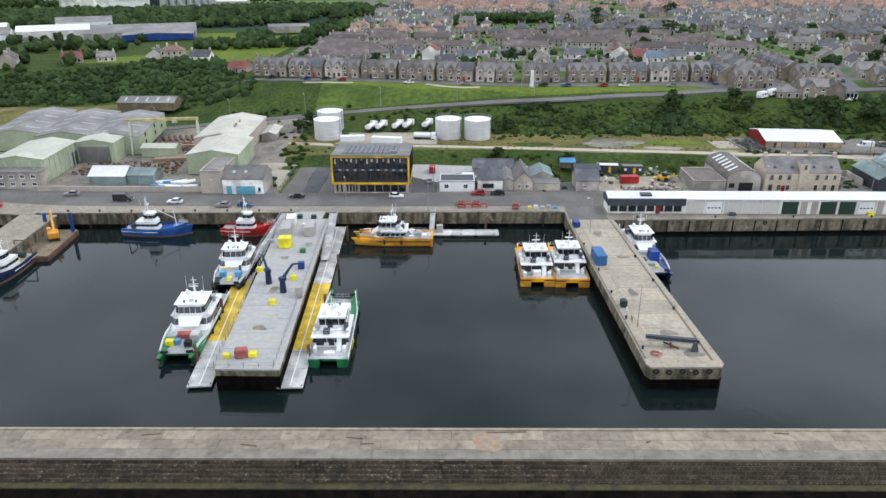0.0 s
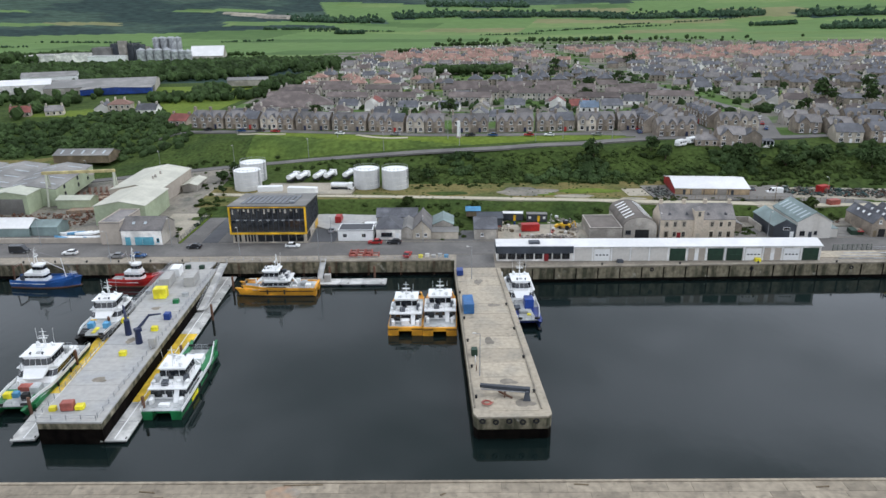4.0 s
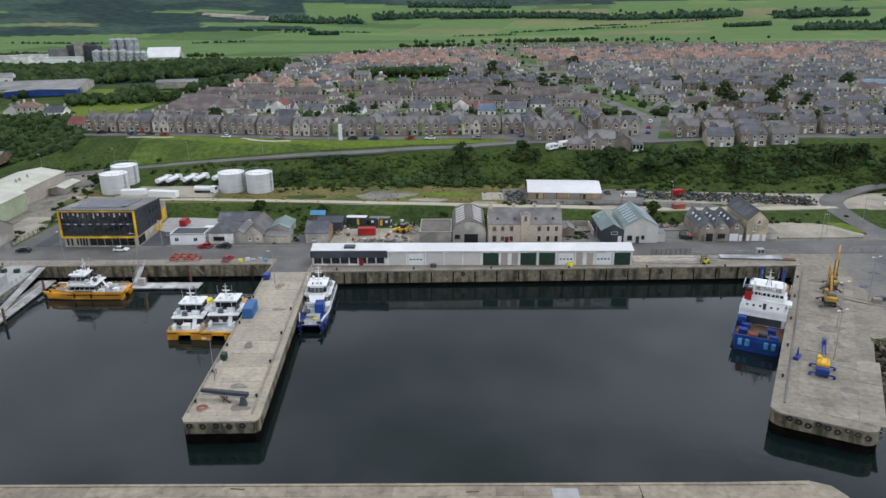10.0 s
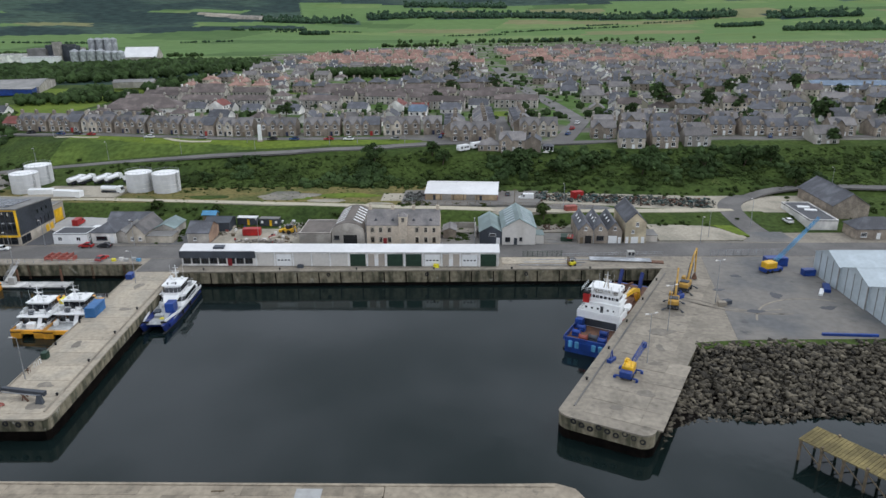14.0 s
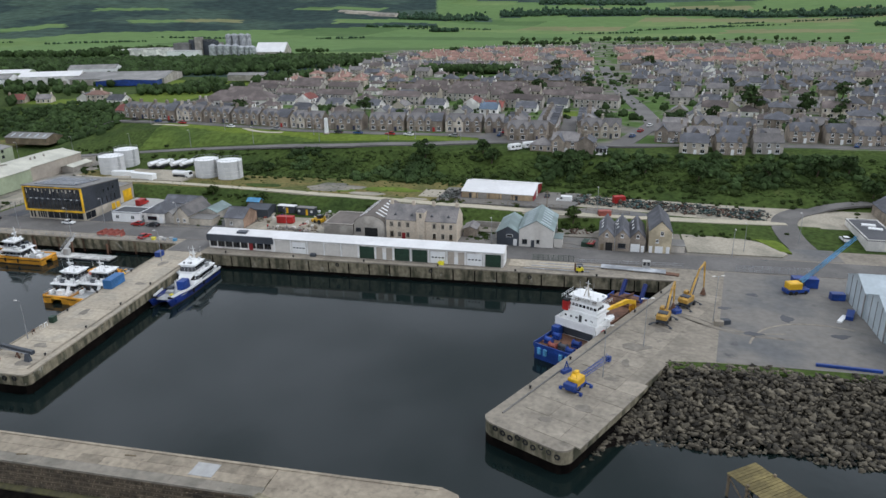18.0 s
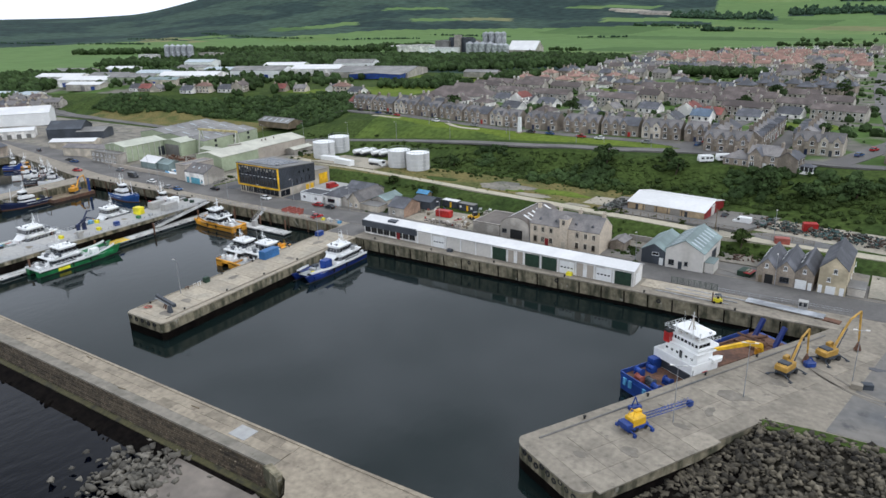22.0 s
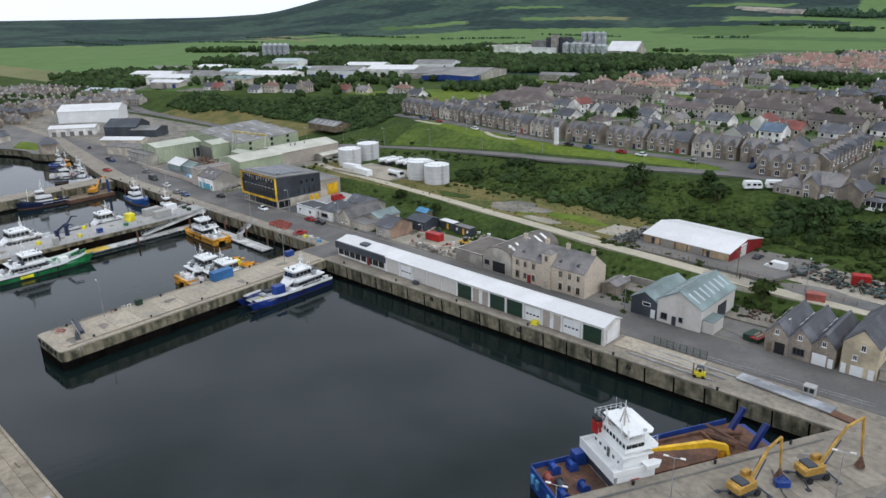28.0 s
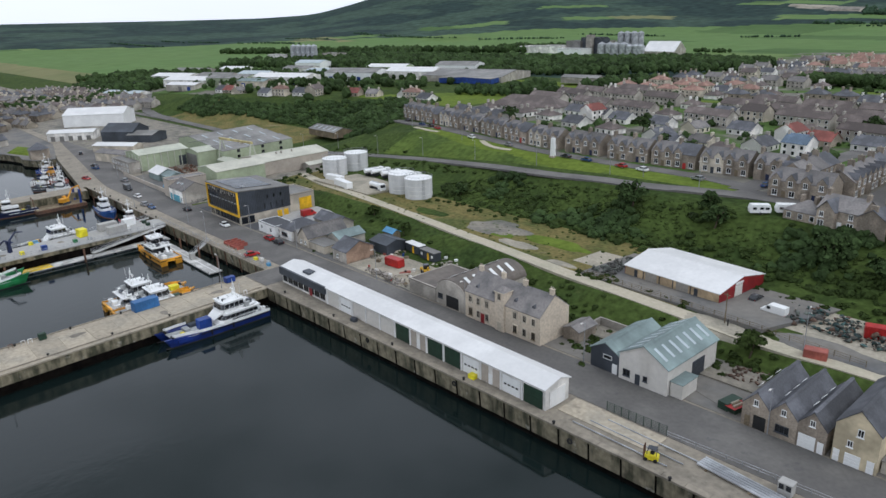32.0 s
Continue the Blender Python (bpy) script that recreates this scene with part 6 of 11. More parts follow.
# houses along the far brae, and the low fishing quarter
for k in range(15):
    x = -335 + k * 13.5 + rng.uniform(-3, 3)
    if k in (3, 8, 11):
        continue
    y = np.interp(x, (-340, -283, -225, -180, -120), (352, 362, 388, 408, 396)) + 6
    place(plain_house, (3, 9, 7, 2, 3, 8, 3, 1)[k % 8], x, y + rng.uniform(-3, 5), np.interp(x, (-340, -225, -180, -120), (12, 25, 10, -10)) + (90 if k % 5 == 2 else rng.uniform(-8, 8)))

# industrial estate
for k, (x, y, w, d, h, ws, rf) in enumerate(((-470, 335, 40, 16, 5, HARL_W, HANGAR), (-440, 385, 46, 22, 6, HARL_W, WHITE_ROOF), (-395, 402, 40, 20, 6, GREEN_WALL, GREY_SHEET), (-355, 432, 52, 24, 6, HARL_W, WHITE_ROOF),
        (-420, 440, 30, 18, 6, WHITE, HANGAR), (-460, 420, 36, 22, 5, HARL_G, GREY_SHEET), (-510, 400, 44, 20, 6, HARL_W, WHITE_ROOF), (-330, 490, 48, 26, 7, WHITE, GREY_SHEET), (-290, 525, 44, 26, 7, HARL_W, WHITE_ROOF),
        (-395, 500, 34, 18, 5, HARL_G, HANGAR), (-440, 500, 30, 18, 6, HARL_W, GREY_SHEET), (-370, 560, 40, 20, 6, GREEN_WALL, WHITE_ROOF), (-300, 590, 38, 24, 8, WHITE, GREY_SHEET), (-520, 470, 30, 16, 5, HARL_W, WHITE_ROOF),
        (-560, 440, 40, 18, 5, HARL_G, GREY_SHEET), (-480, 540, 30, 20, 8, WHITE, HANGAR), (-350, 400, 26, 14, 5, HARL_C, SAGE), (-410, 365, 30, 14, 5, HARL_G, WHITE_ROOF))):
    b = shed("industrial_unit", "low industrial unit with pale sheet roof", x - w / 2, x + w / 2, y - d / 2, y + d / 2, h, h + d * 0.1, ws, rf, "x", h1(x, y) - 0.5, "industrial estate", rz=24)
    for q in range(int(w / 9)):
        door(b, "-y", -w / 2 + 6 + q * 9, -d / 2, 3.4, 3.6, (GREY_SHEET, BLUE, HARL_G)[(k + q) % 3], ribs=4)
b = shed("blue_warehouse", "wide grey warehouse with long blue wall", -270.0, -200.0, 520.0, 575.0, 4.6, 7.6, HARL_G, GREY_SHEET, "x", 18.0, rz=18)
b = shed("blue_warehouse", "grey lean-to warehouse with a blue side wall", -232.0, -188.0, 506.0, 520.0, 3.6, 4.6, BLUE, GREY_SHEET, "y", 18.5, rz=18)
shed("low_depot", "low depot with dark doors", -140.0, -112.0, 545.0, 557.0, 4.0, 5.4, HARL_G, GREY_SHEET, "x", 19.5, rz=12)
# maltings: silos, tower and sheds on the plain
for k in range(6):
    x, y = -346 + (k // 2) * 10.5 + (k % 2) * 4.5, 925 + (k % 2) * 6
    t = thing("grain_silo", "tall pale steel grain silo with conical top", "silo", x, y, h1(x, y) - 0.5, 0, "maltings silos")
    part("shell", MB().cyl(0, 0, 0, 24, 4.0, 16), STEEL, t)
    part("cone", MB().cyl(0, 0, 24, 26, 4.1, 16, 0.4), STEEL, t)
for k in range(7):
    x, y = -354 + (k * 10.6 if k < 4 else 41.5 + (k - 4) * 8.2), 895 + (k % 2) * 2
    r = 5.1 if k < 4 else 4.0
    t = thing("grain_silo", "broad grey steel grain silo", "silo", x, y, h1(x, y) - 0.5, 0, "maltings silos")
    part("shell", MB().cyl(0, 0, 0, 12.5 if k < 4 else 11, r, 16), STEEL, t)
    part("cone", MB().cyl(0, 0, 12.5 if k < 4 else 11, 15 if k < 4 else 13, r + 0.1, 16, 0.5), STEEL, t)
for x0, x1, y0, y1, h, m in ((-398, -372, 912, 932, 19, CLADDING), (-372, -358, 915, 930, 15, HARL_G), (-386, -378, 905, 912, 22, HARL_G), (-420, -398, 908, 930, 15, GREY_SHEET), (-366, -357, 904, 915, 18, CLADDING), (-412, -376, 880, 900, 7, WHITE), (-462, -424, 900, 925, 9, HARL_W), (-500, -466, 900, 930, 8, HARL_W)):
    flat_block("maltings_block", "tall plain maltings block", x0, x1, y0, y1, h, m, GREY_SHEET, h1(x0, y0) - 1, 0.8)
shed("white_grain_store", "broad grain store with white roof", -298.0, -262.0, 905.0, 940.0, 5.0, 15.0, HARL_G, WHITE_ROOF, "x", h1(-245, 920) - 0.5, rz=10)
for k in range(5):
    x, y = -664 + k * 8, 628 + k * 3
    t = thing("grain_silo", "grey steel grain silo on the plain", "silo", x, y, h1(x, y) - 0.5, 0, "grey silos")
    part("shell", MB().cyl(0, 0, 0, 18, 3.9, 16), STEEL, t)
    part("cone", MB().cyl(0, 0, 18, 20.2, 4.0, 16, 0.4), STEEL, t)
flat_block("maltings_block", "pale block beside the grey silos", -705, -680, 612, 626, 8, HARL_W, GREY_SHEET, h1(-690, 620) - 1, 0.5)
flat_block("maltings_block", "low grey block behind the silos", -634, -606, 655, 672, 9, HARL_G, GREY_SHEET, h1(-620, 670) - 1, 0.5)

# ---- boats ----
WATER = -4.6


def loft(stations, close=True):
    """Rings of equal count along a hull, joined, both ends closed."""
    m = MB()
    n = len(stations[0])
    for s in stations:
        m.v += [tuple(p) for p in s]
    for k in range(len(stations) - 1):
        for i in range(n):
            j = (i + 1) % n
            m.f.append((k * n + i, k * n + j, (k + 1) * n + j, (k + 1) * n + i))
    m.f.append(tuple(range(n - 1, -1, -1)))
    m.f.append(tuple(range((len(stations) - 1) * n, len(stations) * n)))
    return m


def hull_rings(L, B, keel, deck, rise, flare=0.75, x0=0.0, blunt=0.06, stern=0.9):
    """Cross-sections of a hull from stern (-L/2) to stem (+L/2)."""
    rings = []
    for k in range(13):
        t = k / 12
        w = B / 2 * (stern + (1 - stern) * min(1, t * 3)) * (1 if t < 0.55 else max(blunt, math.cos((t - 0.55) / 0.45 * math.pi / 2) ** 0.75))
        z = deck + rise * max(0, (t - 0.35) / 0.65) ** 2
        kz = keel + (deck - keel) * 0.55 * max(0, (t - 0.8) / 0.2) ** 2
        y = -L / 2 + L * t
        yo = y + 0.05 * L * max(0, (t - 0.8) / 0.2)
        rings.append([(x0 - w * 0.25, y, kz), (x0 - w * flare, y, kz + (z - kz) * 0.4), (x0 - w, yo, z), (x0 + w, yo, z), (x0 + w * flare, y, kz + (z - kz) * 0.4), (x0 + w * 0.25, y, kz)])
    return rings


def rail(parent, pts, h=1.0, name="railing", gap=1.6, material=None, bars=2):
    m = MB()
    for a, b in zip(pts, pts[1:]):
        a, b = Vector(a), Vector(b)
        n = max(1, int((b - a).length / gap))
        for k in range(bars):
            z = Vector((0, 0, h * (k + 1) / bars))
            m.tube(a + z, b + z, 0.035, 4)
        for i in range(n + 1):
            p = a + (b - a) * i / n
            m.tube(p, p + Vector((0, 0, h)), 0.04, 4)
    return part(name, m, material or STEEL, parent)


def cabin(parent, x0, x1, y0, y1, z0, z1, rake_f=0.5, rake_b=0.1, material=None, glass=(0.45, 0.85), name="cabin", inset=0.15):
    """A deckhouse with raked front and a band of dark windows on all sides."""
    def ring(z, grow=0.0):
        t = (z - z0) / (z1 - z0)
        a, b = x0 + inset * t - grow, x1 - inset * t + grow
        c, d = y0 + rake_b * t - grow, y1 - rake_f * t + grow
        k = min(0.7, (b - a) * 0.18)
        return [(a, c, z), (b, c, z), (b, d - k, z), (b - k, d, z), (a + k, d, z), (a, d - k, z)]
    c = part(name, loft([ring(z0), ring(z1)]), material or WHITE, parent)
    if glass:
        ga, gb = z0 + (z1 - z0) * glass[0], z0 + (z1 - z0) * glass[1]
        lo, hi = ring(ga, 0.03), ring(gb, 0.03)
        n = len(lo)
        for i in range(n):
            p, q, r, s = Vector(lo[i]), Vector(lo[(i + 1) % n]), Vector(hi[(i + 1) % n]), Vector(hi[i])
            ln = (q - p).length
            cnt = max(1, round(ln / 1.3))
            for k in range(cnt):
                u0, u1 = (k + 0.04) / cnt, (k + 0.96) / cnt
                a, b, cc, d = p.lerp(q, u0), p.lerp(q, u1), s.lerp(r, u1), s.lerp(r, u0)
                nn = (b - a).cross(d - a).normalized() * 0.03
                part("window", MB().add([a, b, cc, d, a - nn, b - nn, cc - nn, d - nn], [(0, 1, 2, 3), (7, 6, 5, 4), (0, 4, 5, 1), (1, 5, 6, 2), (2, 6, 7, 3), (3, 7, 4, 0)]), GLASS, c)
    rf = [(x, y, z1) for x, y, z in ring(z1, 0.1)]
    part("roof", loft([rf, [(x, y, z1 + 0.16) for x, y, _ in rf]]), material or WHITE, parent)
    return c


def mast(parent, x, y, z0, h, domes=2, material=None):
    m = MB().tube((x, y - 0.5, z0), (x, y, z0 + h), 0.11, 6, 0.07).tube((x, y + 0.5, z0), (x, y, z0 + h * 0.75), 0.08).tube((x - 1.0, y, z0 + h * 0.6), (x + 1.0, y, z0 + h * 0.6), 0.06).tube((x - 0.7, y, z0 + h * 0.82), (x + 0.7, y, z0 + h * 0.82), 0.05)
    a = part("mast", m, material or WHITE, parent)
    part("radar_scanner", MB().box(x - 0.9, x + 0.9, y + 0.25, y + 0.45, z0 + h * 0.5, z0 + h * 0.5 + 0.18).cyl(x, y + 0.35, z0 + h * 0.38, z0 + h * 0.5, 0.12, 8), WHITE, a)
    for k in range(domes):
        s = -1 if k % 2 else 1
        part("satellite_dome", MB().cyl(x + s * 1.3, y - 0.3, z0 + 0.1, z0 + 0.55, 0.16, 8, 0.32).cyl(x + s * 1.3, y - 0.3, z0 + 0.55, z0 + 0.95, 0.34, 10, 0.14), WHITE, a)
    for sg in (-1, 1):
        part("whip_aerial", MB().tube((x + sg * 1.6, y - 0.6, z0), (x + sg * 1.75, y - 0.8, z0 + h * 0.95), 0.025, 4), WHITE, a)
    return a


def tyre(parent, x, y, z, rz=0, r=0.55, material=None):
    if "tyre" not in CACHE:
        m = MB()
        n, k = 12, 6
        for i in range(n):
            a = 2 * math.pi * i / n
            for j in range(k):
                b = 2 * math.pi * j / k
                q = 0.42 + 0.17 * math.cos(b)
                m.v.append((q * math.cos(a), 0.15 * math.sin(b), q * math.sin(a)))
        for i in range(n):
            for j in range(k):
                m.f.append((i * k + j, i * k + (j + 1) % k, ((i + 1) % n) * k + (j + 1) % k, ((i + 1) % n) * k + j))
        CACHE["tyre"] = m.mesh("tyre_fender")
    return part("tyre_fender", CACHE["tyre"], BLACK, parent, "", pose(x, y, z, 0, 0, rz))


def catamaran(label, x, y, rz, L, B, hull, house_y, stripe=None, upper=None, high_bow=0.9, two_deck=True, cargo=(), flag=0):
    """A twin-hulled crew boat, its bow along +y."""
    b = thing("service_catamaran", label, "boat", x, y, WATER, rz, "crew boats")
    hw = B * 0.31
    for s in (-1, 1):
        part("hull", loft(hull_rings(L, hw, -1.2, 1.7, high_bow, 0.8, s * (B - hw) / 2, 0.25)), hull, b, "glossy coloured twin hull")
        part("boot_top", loft(hull_rings(L * 0.985, hw * 1.015, -1.2, 0.25, 0.0, 0.9, s * (B - hw) / 2, 0.24)), BLACK, b)
    part("bridge_deck", MB().box(-B / 2 + 0.25, B / 2 - 0.25, -L / 2 + 0.8, L / 2 - 1.6, 0.95, 1.78), hull, b)
    part("deck", MB().prism([(-B / 2 + 0.2, -L / 2 + 0.2), (B / 2 - 0.2, -L / 2 + 0.2), (B / 2 - 0.2, L * 0.3), (B / 2 - 1.2, L / 2 - 0.9), (-B / 2 + 1.2, L / 2 - 0.9), (-B / 2 + 0.2, L * 0.3)], 1.74, 1.86), DECK, b)
    up = upper or WHITE
    if hull is ORANGE:
        for s in (-1, 1):
            part("transom", MB().box(s * (B - hw) / 2 - hw / 2, s * (B - hw) / 2 + hw / 2, -L / 2 - 0.12, -L / 2 + 0.5, 0.1, 2.2, 0.1), hull, b)
            part("rubbing_strake", MB().box(s * (B - hw) / 2 - hw / 2, s * (B - hw) / 2 + hw / 2, -L / 2 - 0.2, -L / 2 - 0.12, 1.6, 1.78), BLACK, b)
        part("stern_beam", MB().box(-B / 2 + hw, B / 2 - hw, -L / 2 - 0.02, -L / 2 + 0.5, 1.2, 2.1), hull, b)
    for s in (-1, 1):
        part("bulwark", loft([[(s * (B / 2 - 0.02 - (0 if t < 0.72 else (t - 0.72) * 3.8)), -L / 2 + L * t * 0.97, 1.7 + q), (s * (B / 2 - 0.16 - (0 if t < 0.72 else (t - 0.72) * 3.8)), -L / 2 + L * t * 0.97, 1.7 + q), (s * (B / 2 - 0.16 - (0 if t < 0.72 else (t - 0.72) * 3.8)), -L / 2 + L * t * 0.97, 2.35 + q), (s * (B / 2 - 0.02 - (0 if t < 0.72 else (t - 0.72) * 3.8)), -L / 2 + L * t * 0.97, 2.35 + q)] for t, q in ((0, 0), (0.3, 0), (0.6, 0.15), (0.72, 0.3), (0.86, 0.6), (1.0, high_bow))]), hull if hull is ORANGE else up, b)
        part("fender_band", MB().box(s * (B / 2) - 0.06, s * (B / 2) + 0.06, -L / 2 + 0.5, L * 0.22, 1.4, 1.62), BLACK, b)
    if stripe:
        for s in (-1, 1):
            part("hull_panel", MB().box(s * (B / 2 - 0.04) - 0.05, s * (B / 2 - 0.04) + 0.05, -L * 0.28, -L * 0.14, 0.5, 1.66), stripe, b, "bright painted square on the hull")
    hl = L * 0.42
    cabin(b, -B / 2 + 0.35, B / 2 - 0.35, house_y - hl / 2, house_y + hl / 2, 1.86, 4.1, 2.2, 0.2, up, (0.42, 0.84))
    part("upper_deck", MB().box(-B / 2 + 0.2, B / 2 - 0.2, house_y - hl / 2 - 0.6, house_y + hl / 2 - 2.2, 4.1, 4.36, 0.06), up, b)
    part("bow_visor", loft([[(-B * 0.30, house_y + hl / 2 - 2.4, 4.2), (B * 0.30, house_y + hl / 2 - 2.4, 4.2), (B * 0.30, house_y + hl / 2 - 2.4, 4.9), (-B * 0.30, house_y + hl / 2 - 2.4, 4.9)], [(-B * 0.22, house_y + hl / 2 + 0.4, 2.9), (B * 0.22, house_y + hl / 2 + 0.4, 2.9), (B * 0.22, house_y + hl / 2 + 0.4, 3.1), (-B * 0.22, house_y + hl / 2 + 0.4, 3.1)]]), up, b)
    if two_deck:
        cabin(b, -B / 2 + 1.3, B / 2 - 1.3, house_y - hl * 0.22, house_y + hl * 0.36, 4.36, 6.5, 0.6, 0.3, up, (0.28, 0.86), "wheelhouse")
        part("wheelhouse_roof", MB().box(-B / 2 + 1.15, B / 2 - 1.15, house_y - hl * 0.23, house_y + hl * 0.31, 6.66, 6.76, 0.04), up, b)
        for s in (-1, 1):
            part("life_raft_canister", MB().tube((s * (B / 2 - 0.7), house_y - hl * 0.42, 4.75), (s * (B / 2 - 0.7), house_y - hl * 0.42 + 1.3, 4.75), 0.36, 10), WHITE, b)
            part("searchlight", MB().cyl(s * B * 0.14, house_y + hl * 0.24, 6.76, 7.05, 0.09, 6).tube((s * B * 0.14, house_y + hl * 0.24 - 0.2, 7.15), (s * B * 0.14, house_y + hl * 0.24 + 0.2, 7.15), 0.2, 8), CLADDING, b)
            part("air_intake", MB().box(s * B * 0.36 - 0.4, s * B * 0.36 + 0.4, house_y - hl * 0.34, house_y - hl * 0.2, 4.36, 5.6, 0.1), (DECK, CLADDING)[s > 0], b, "grey louvred air intake")
            part("side_fender", MB().tube((s * (B / 2 + 0.12), -L * 0.1, 0.7), (s * (B / 2 + 0.12), -L * 0.1, 1.9), 0.22, 8), BLACK, b)
            part("side_fender", MB().tube((s * (B / 2 + 0.12), L * 0.12, 0.7), (s * (B / 2 + 0.12), L * 0.12, 1.9), 0.22, 8), BLACK, b)
            part("window_shade", MB().box(s * (B / 2 - 0.34) - 0.02, s * (B / 2 - 0.34) + 0.02, house_y - hl * 0.42, house_y + hl * 0.16, 2.2, 2.65), GLASS, b, "dark lower side light")
        part("radar_scanner", MB().cyl(0, house_y + hl * 0.05, 6.76, 7.3, 0.12, 6).box(-0.9, 0.9, house_y + hl * 0.05 - 0.1, house_y + hl * 0.05 + 0.1, 7.3, 7.48), WHITE, b)
        part("roof_hatch", MB().box(-0.4, 0.4, house_y + hl * 0.12, house_y + hl * 0.2, 6.76, 6.9), DECK, b)
        part("funnel", MB().box(-B * 0.18, -B * 0.02, house_y - hl * 0.46, house_y - hl * 0.36, 4.36, 5.3, 0.08), CLADDING, b)
        part("radar_dome", MB().cyl(B * 0.2, house_y - hl * 0.15, 6.68, 7.6, 0.45, 10, 0.25), WHITE, b)
        part("radar_dome", MB().cyl(-B * 0.22, house_y - hl * 0.12, 6.68, 7.3, 0.35, 10, 0.2), WHITE, b)
        mast(b, 0, house_y - hl * 0.1, 6.6, 4.2)
        rail(b, [(-B / 2 + 1.0, house_y - hl / 2 + 0.2, 4.35), (-B / 2 + 1.0, house_y + hl * 0.3, 4.35)])
        rail(b, [(B / 2 - 1.0, house_y - hl / 2 + 0.2, 4.35), (B / 2 - 1.0, house_y + hl * 0.3, 4.35)])
        rail(b, [(-B / 2 + 1.0, house_y - hl / 2 + 0.2, 4.35), (B / 2 - 1.0, house_y - hl / 2 + 0.2, 4.35)])
        for k, (u, v) in enumerate(((-1.5, -0.36), (0.2, -0.38), (1.6, -0.33))):
            part("life_raft", MB().box(u - 0.5, u + 0.5, house_y + hl * v - 0.35, house_y + hl * v + 0.35, 4.36, 4.95, 0.14), WHITE, b)
        part("aft_door", MB().box(-0.9, 0.1, house_y - hl * 0.22 - 0.02, house_y - hl * 0.22 + 0.2, 4.4, 6.1), GLASS, b)
        part("aft_stair", loft([[(B * 0.16, house_y - hl / 2 - 1.6, 1.86), (B * 0.28, house_y - hl / 2 - 1.6, 1.86), (B * 0.28, house_y - hl / 2 - 1.4, 1.86), (B * 0.16, house_y - hl / 2 - 1.4, 1.86)], [(B * 0.16, house_y - hl / 2 + 0.1, 4.3), (B * 0.28, house_y - hl / 2 + 0.1, 4.3), (B * 0.28, house_y - hl / 2 + 0.3, 4.3), (B * 0.16, house_y - hl / 2 + 0.3, 4.3)]]), up, b)
    else:
        mast(b, 0, house_y, 4.3, 3.6)
    for u, w in ((-B * 0.26, 1.5), (B * 0.02, 1.0), (B * 0.3, 1.3)):
        part("aft_window", MB().box(u - w / 2, u + w / 2, house_y - hl / 2 - 0.02, house_y - hl / 2 + 0.22, 2.2, 3.7), GLASS, b)
    for s in (-1, 1):
        part("deck_locker", MB().box(s * B * 0.36 - 0.35, s * B * 0.36 + 0.35, house_y - hl / 2 - 2.2, house_y - hl / 2 - 0.9, 1.86, 2.9, 0.08), up, b)
        part("bow_fender", MB().tube((s * B * 0.36, L / 2 - 0.9, 1.9 + high_bow * 0.7), (s * B * 0.2, L / 2 - 0.9, 1.9 + high_bow * 0.7), 0.3, 8), BLACK, b)
    rail(b, [(-B / 2 + 0.3, -L / 2 + 0.4, 1.86), (-B / 2 + 0.3, house_y, 1.86)], 1.1, gap=1.8)
    rail(b, [(B / 2 - 0.3, -L / 2 + 0.4, 1.86), (B / 2 - 0.3, house_y, 1.86)], 1.1, gap=1.8)
    rail(b, [(-B / 2 + 1.4, L / 2 - 1.0, 1.9), (B / 2 - 1.4, L / 2 - 1.0, 1.9)], 1.2, gap=1.2)
    part("deck_crane", MB().cyl(B * 0.28, house_y + hl * 0.5 + 1.2, 1.86, 3.2, 0.22, 8).tube((B * 0.28, house_y + hl * 0.5 + 1.2, 3.1), (B * 0.05, house_y + hl * 0.5 + 2.6, 3.7), 0.14), (WHITE, YELLOW)[flag % 2], b)
    for k, (u, v, sx, sy, sz, mm) in enumerate(cargo):
        part("deck_box", MB().box(u - sx / 2, u + sx / 2, v - sy / 2, v + sy / 2, 1.86, 1.86 + sz, 0.08), mm, b)
    for k in range(4):
        part("deck_hatch", MB().box(-B * 0.3 + k * B * 0.18, -B * 0.3 + k * B * 0.18 + 0.7, -L / 2 + 1.2, -L / 2 + 1.9, 1.86, 1.98), DECK, b)
    return b


catamaran("green and white catamaran crew boat with loaded foredeck", -54.6, 131.5, 184, 26.5, 8.6, GREEN, -2.0, None, WHITE, 0.5, True, ((-2.2, 7.0, 1.8, 2.2, 1.5, DECK), (0.3, 6.0, 2.6, 1.6, 1.0, DULL_RED), (2.3, 9.0, 1.5, 1.3, 1.1, LEMON), (-1.4, 9.8, 1.3, 1.3, 1.3, BLACK), (1.0, 8.6, 1.2, 1.2, 1.0, SKY_BLUE)))
catamaran("green and white catamaran crew boat lying stern out", -24.0, 130.0, 1.5, 26.0, 7.8, GREEN, -3.0, LEMON, WHITE, 1.4, True, ((1.2, 6.0, 2.2, 2.4, 1.6, WHITE), (-1.4, 8.4, 1.2, 1.2, 0.9, DECK), (0, -11.2, 2.0, 1.0, 0.6, WHITE)))
catamaran("white and black crew catamaran with yellow trim", -54.6, 160.5, 184, 21.0, 8.0, BLACK, -2.0, None, WHITE, 0.4, True, ((-1.8, 5.2, 1.4, 1.6, 1.3, SKY_BLUE), (1.8, 5.0, 1.4, 1.6, 1.3, SKY_BLUE), (0.2, 7.0, 1.0, 3.0, 0.2, LEMON)), 1)
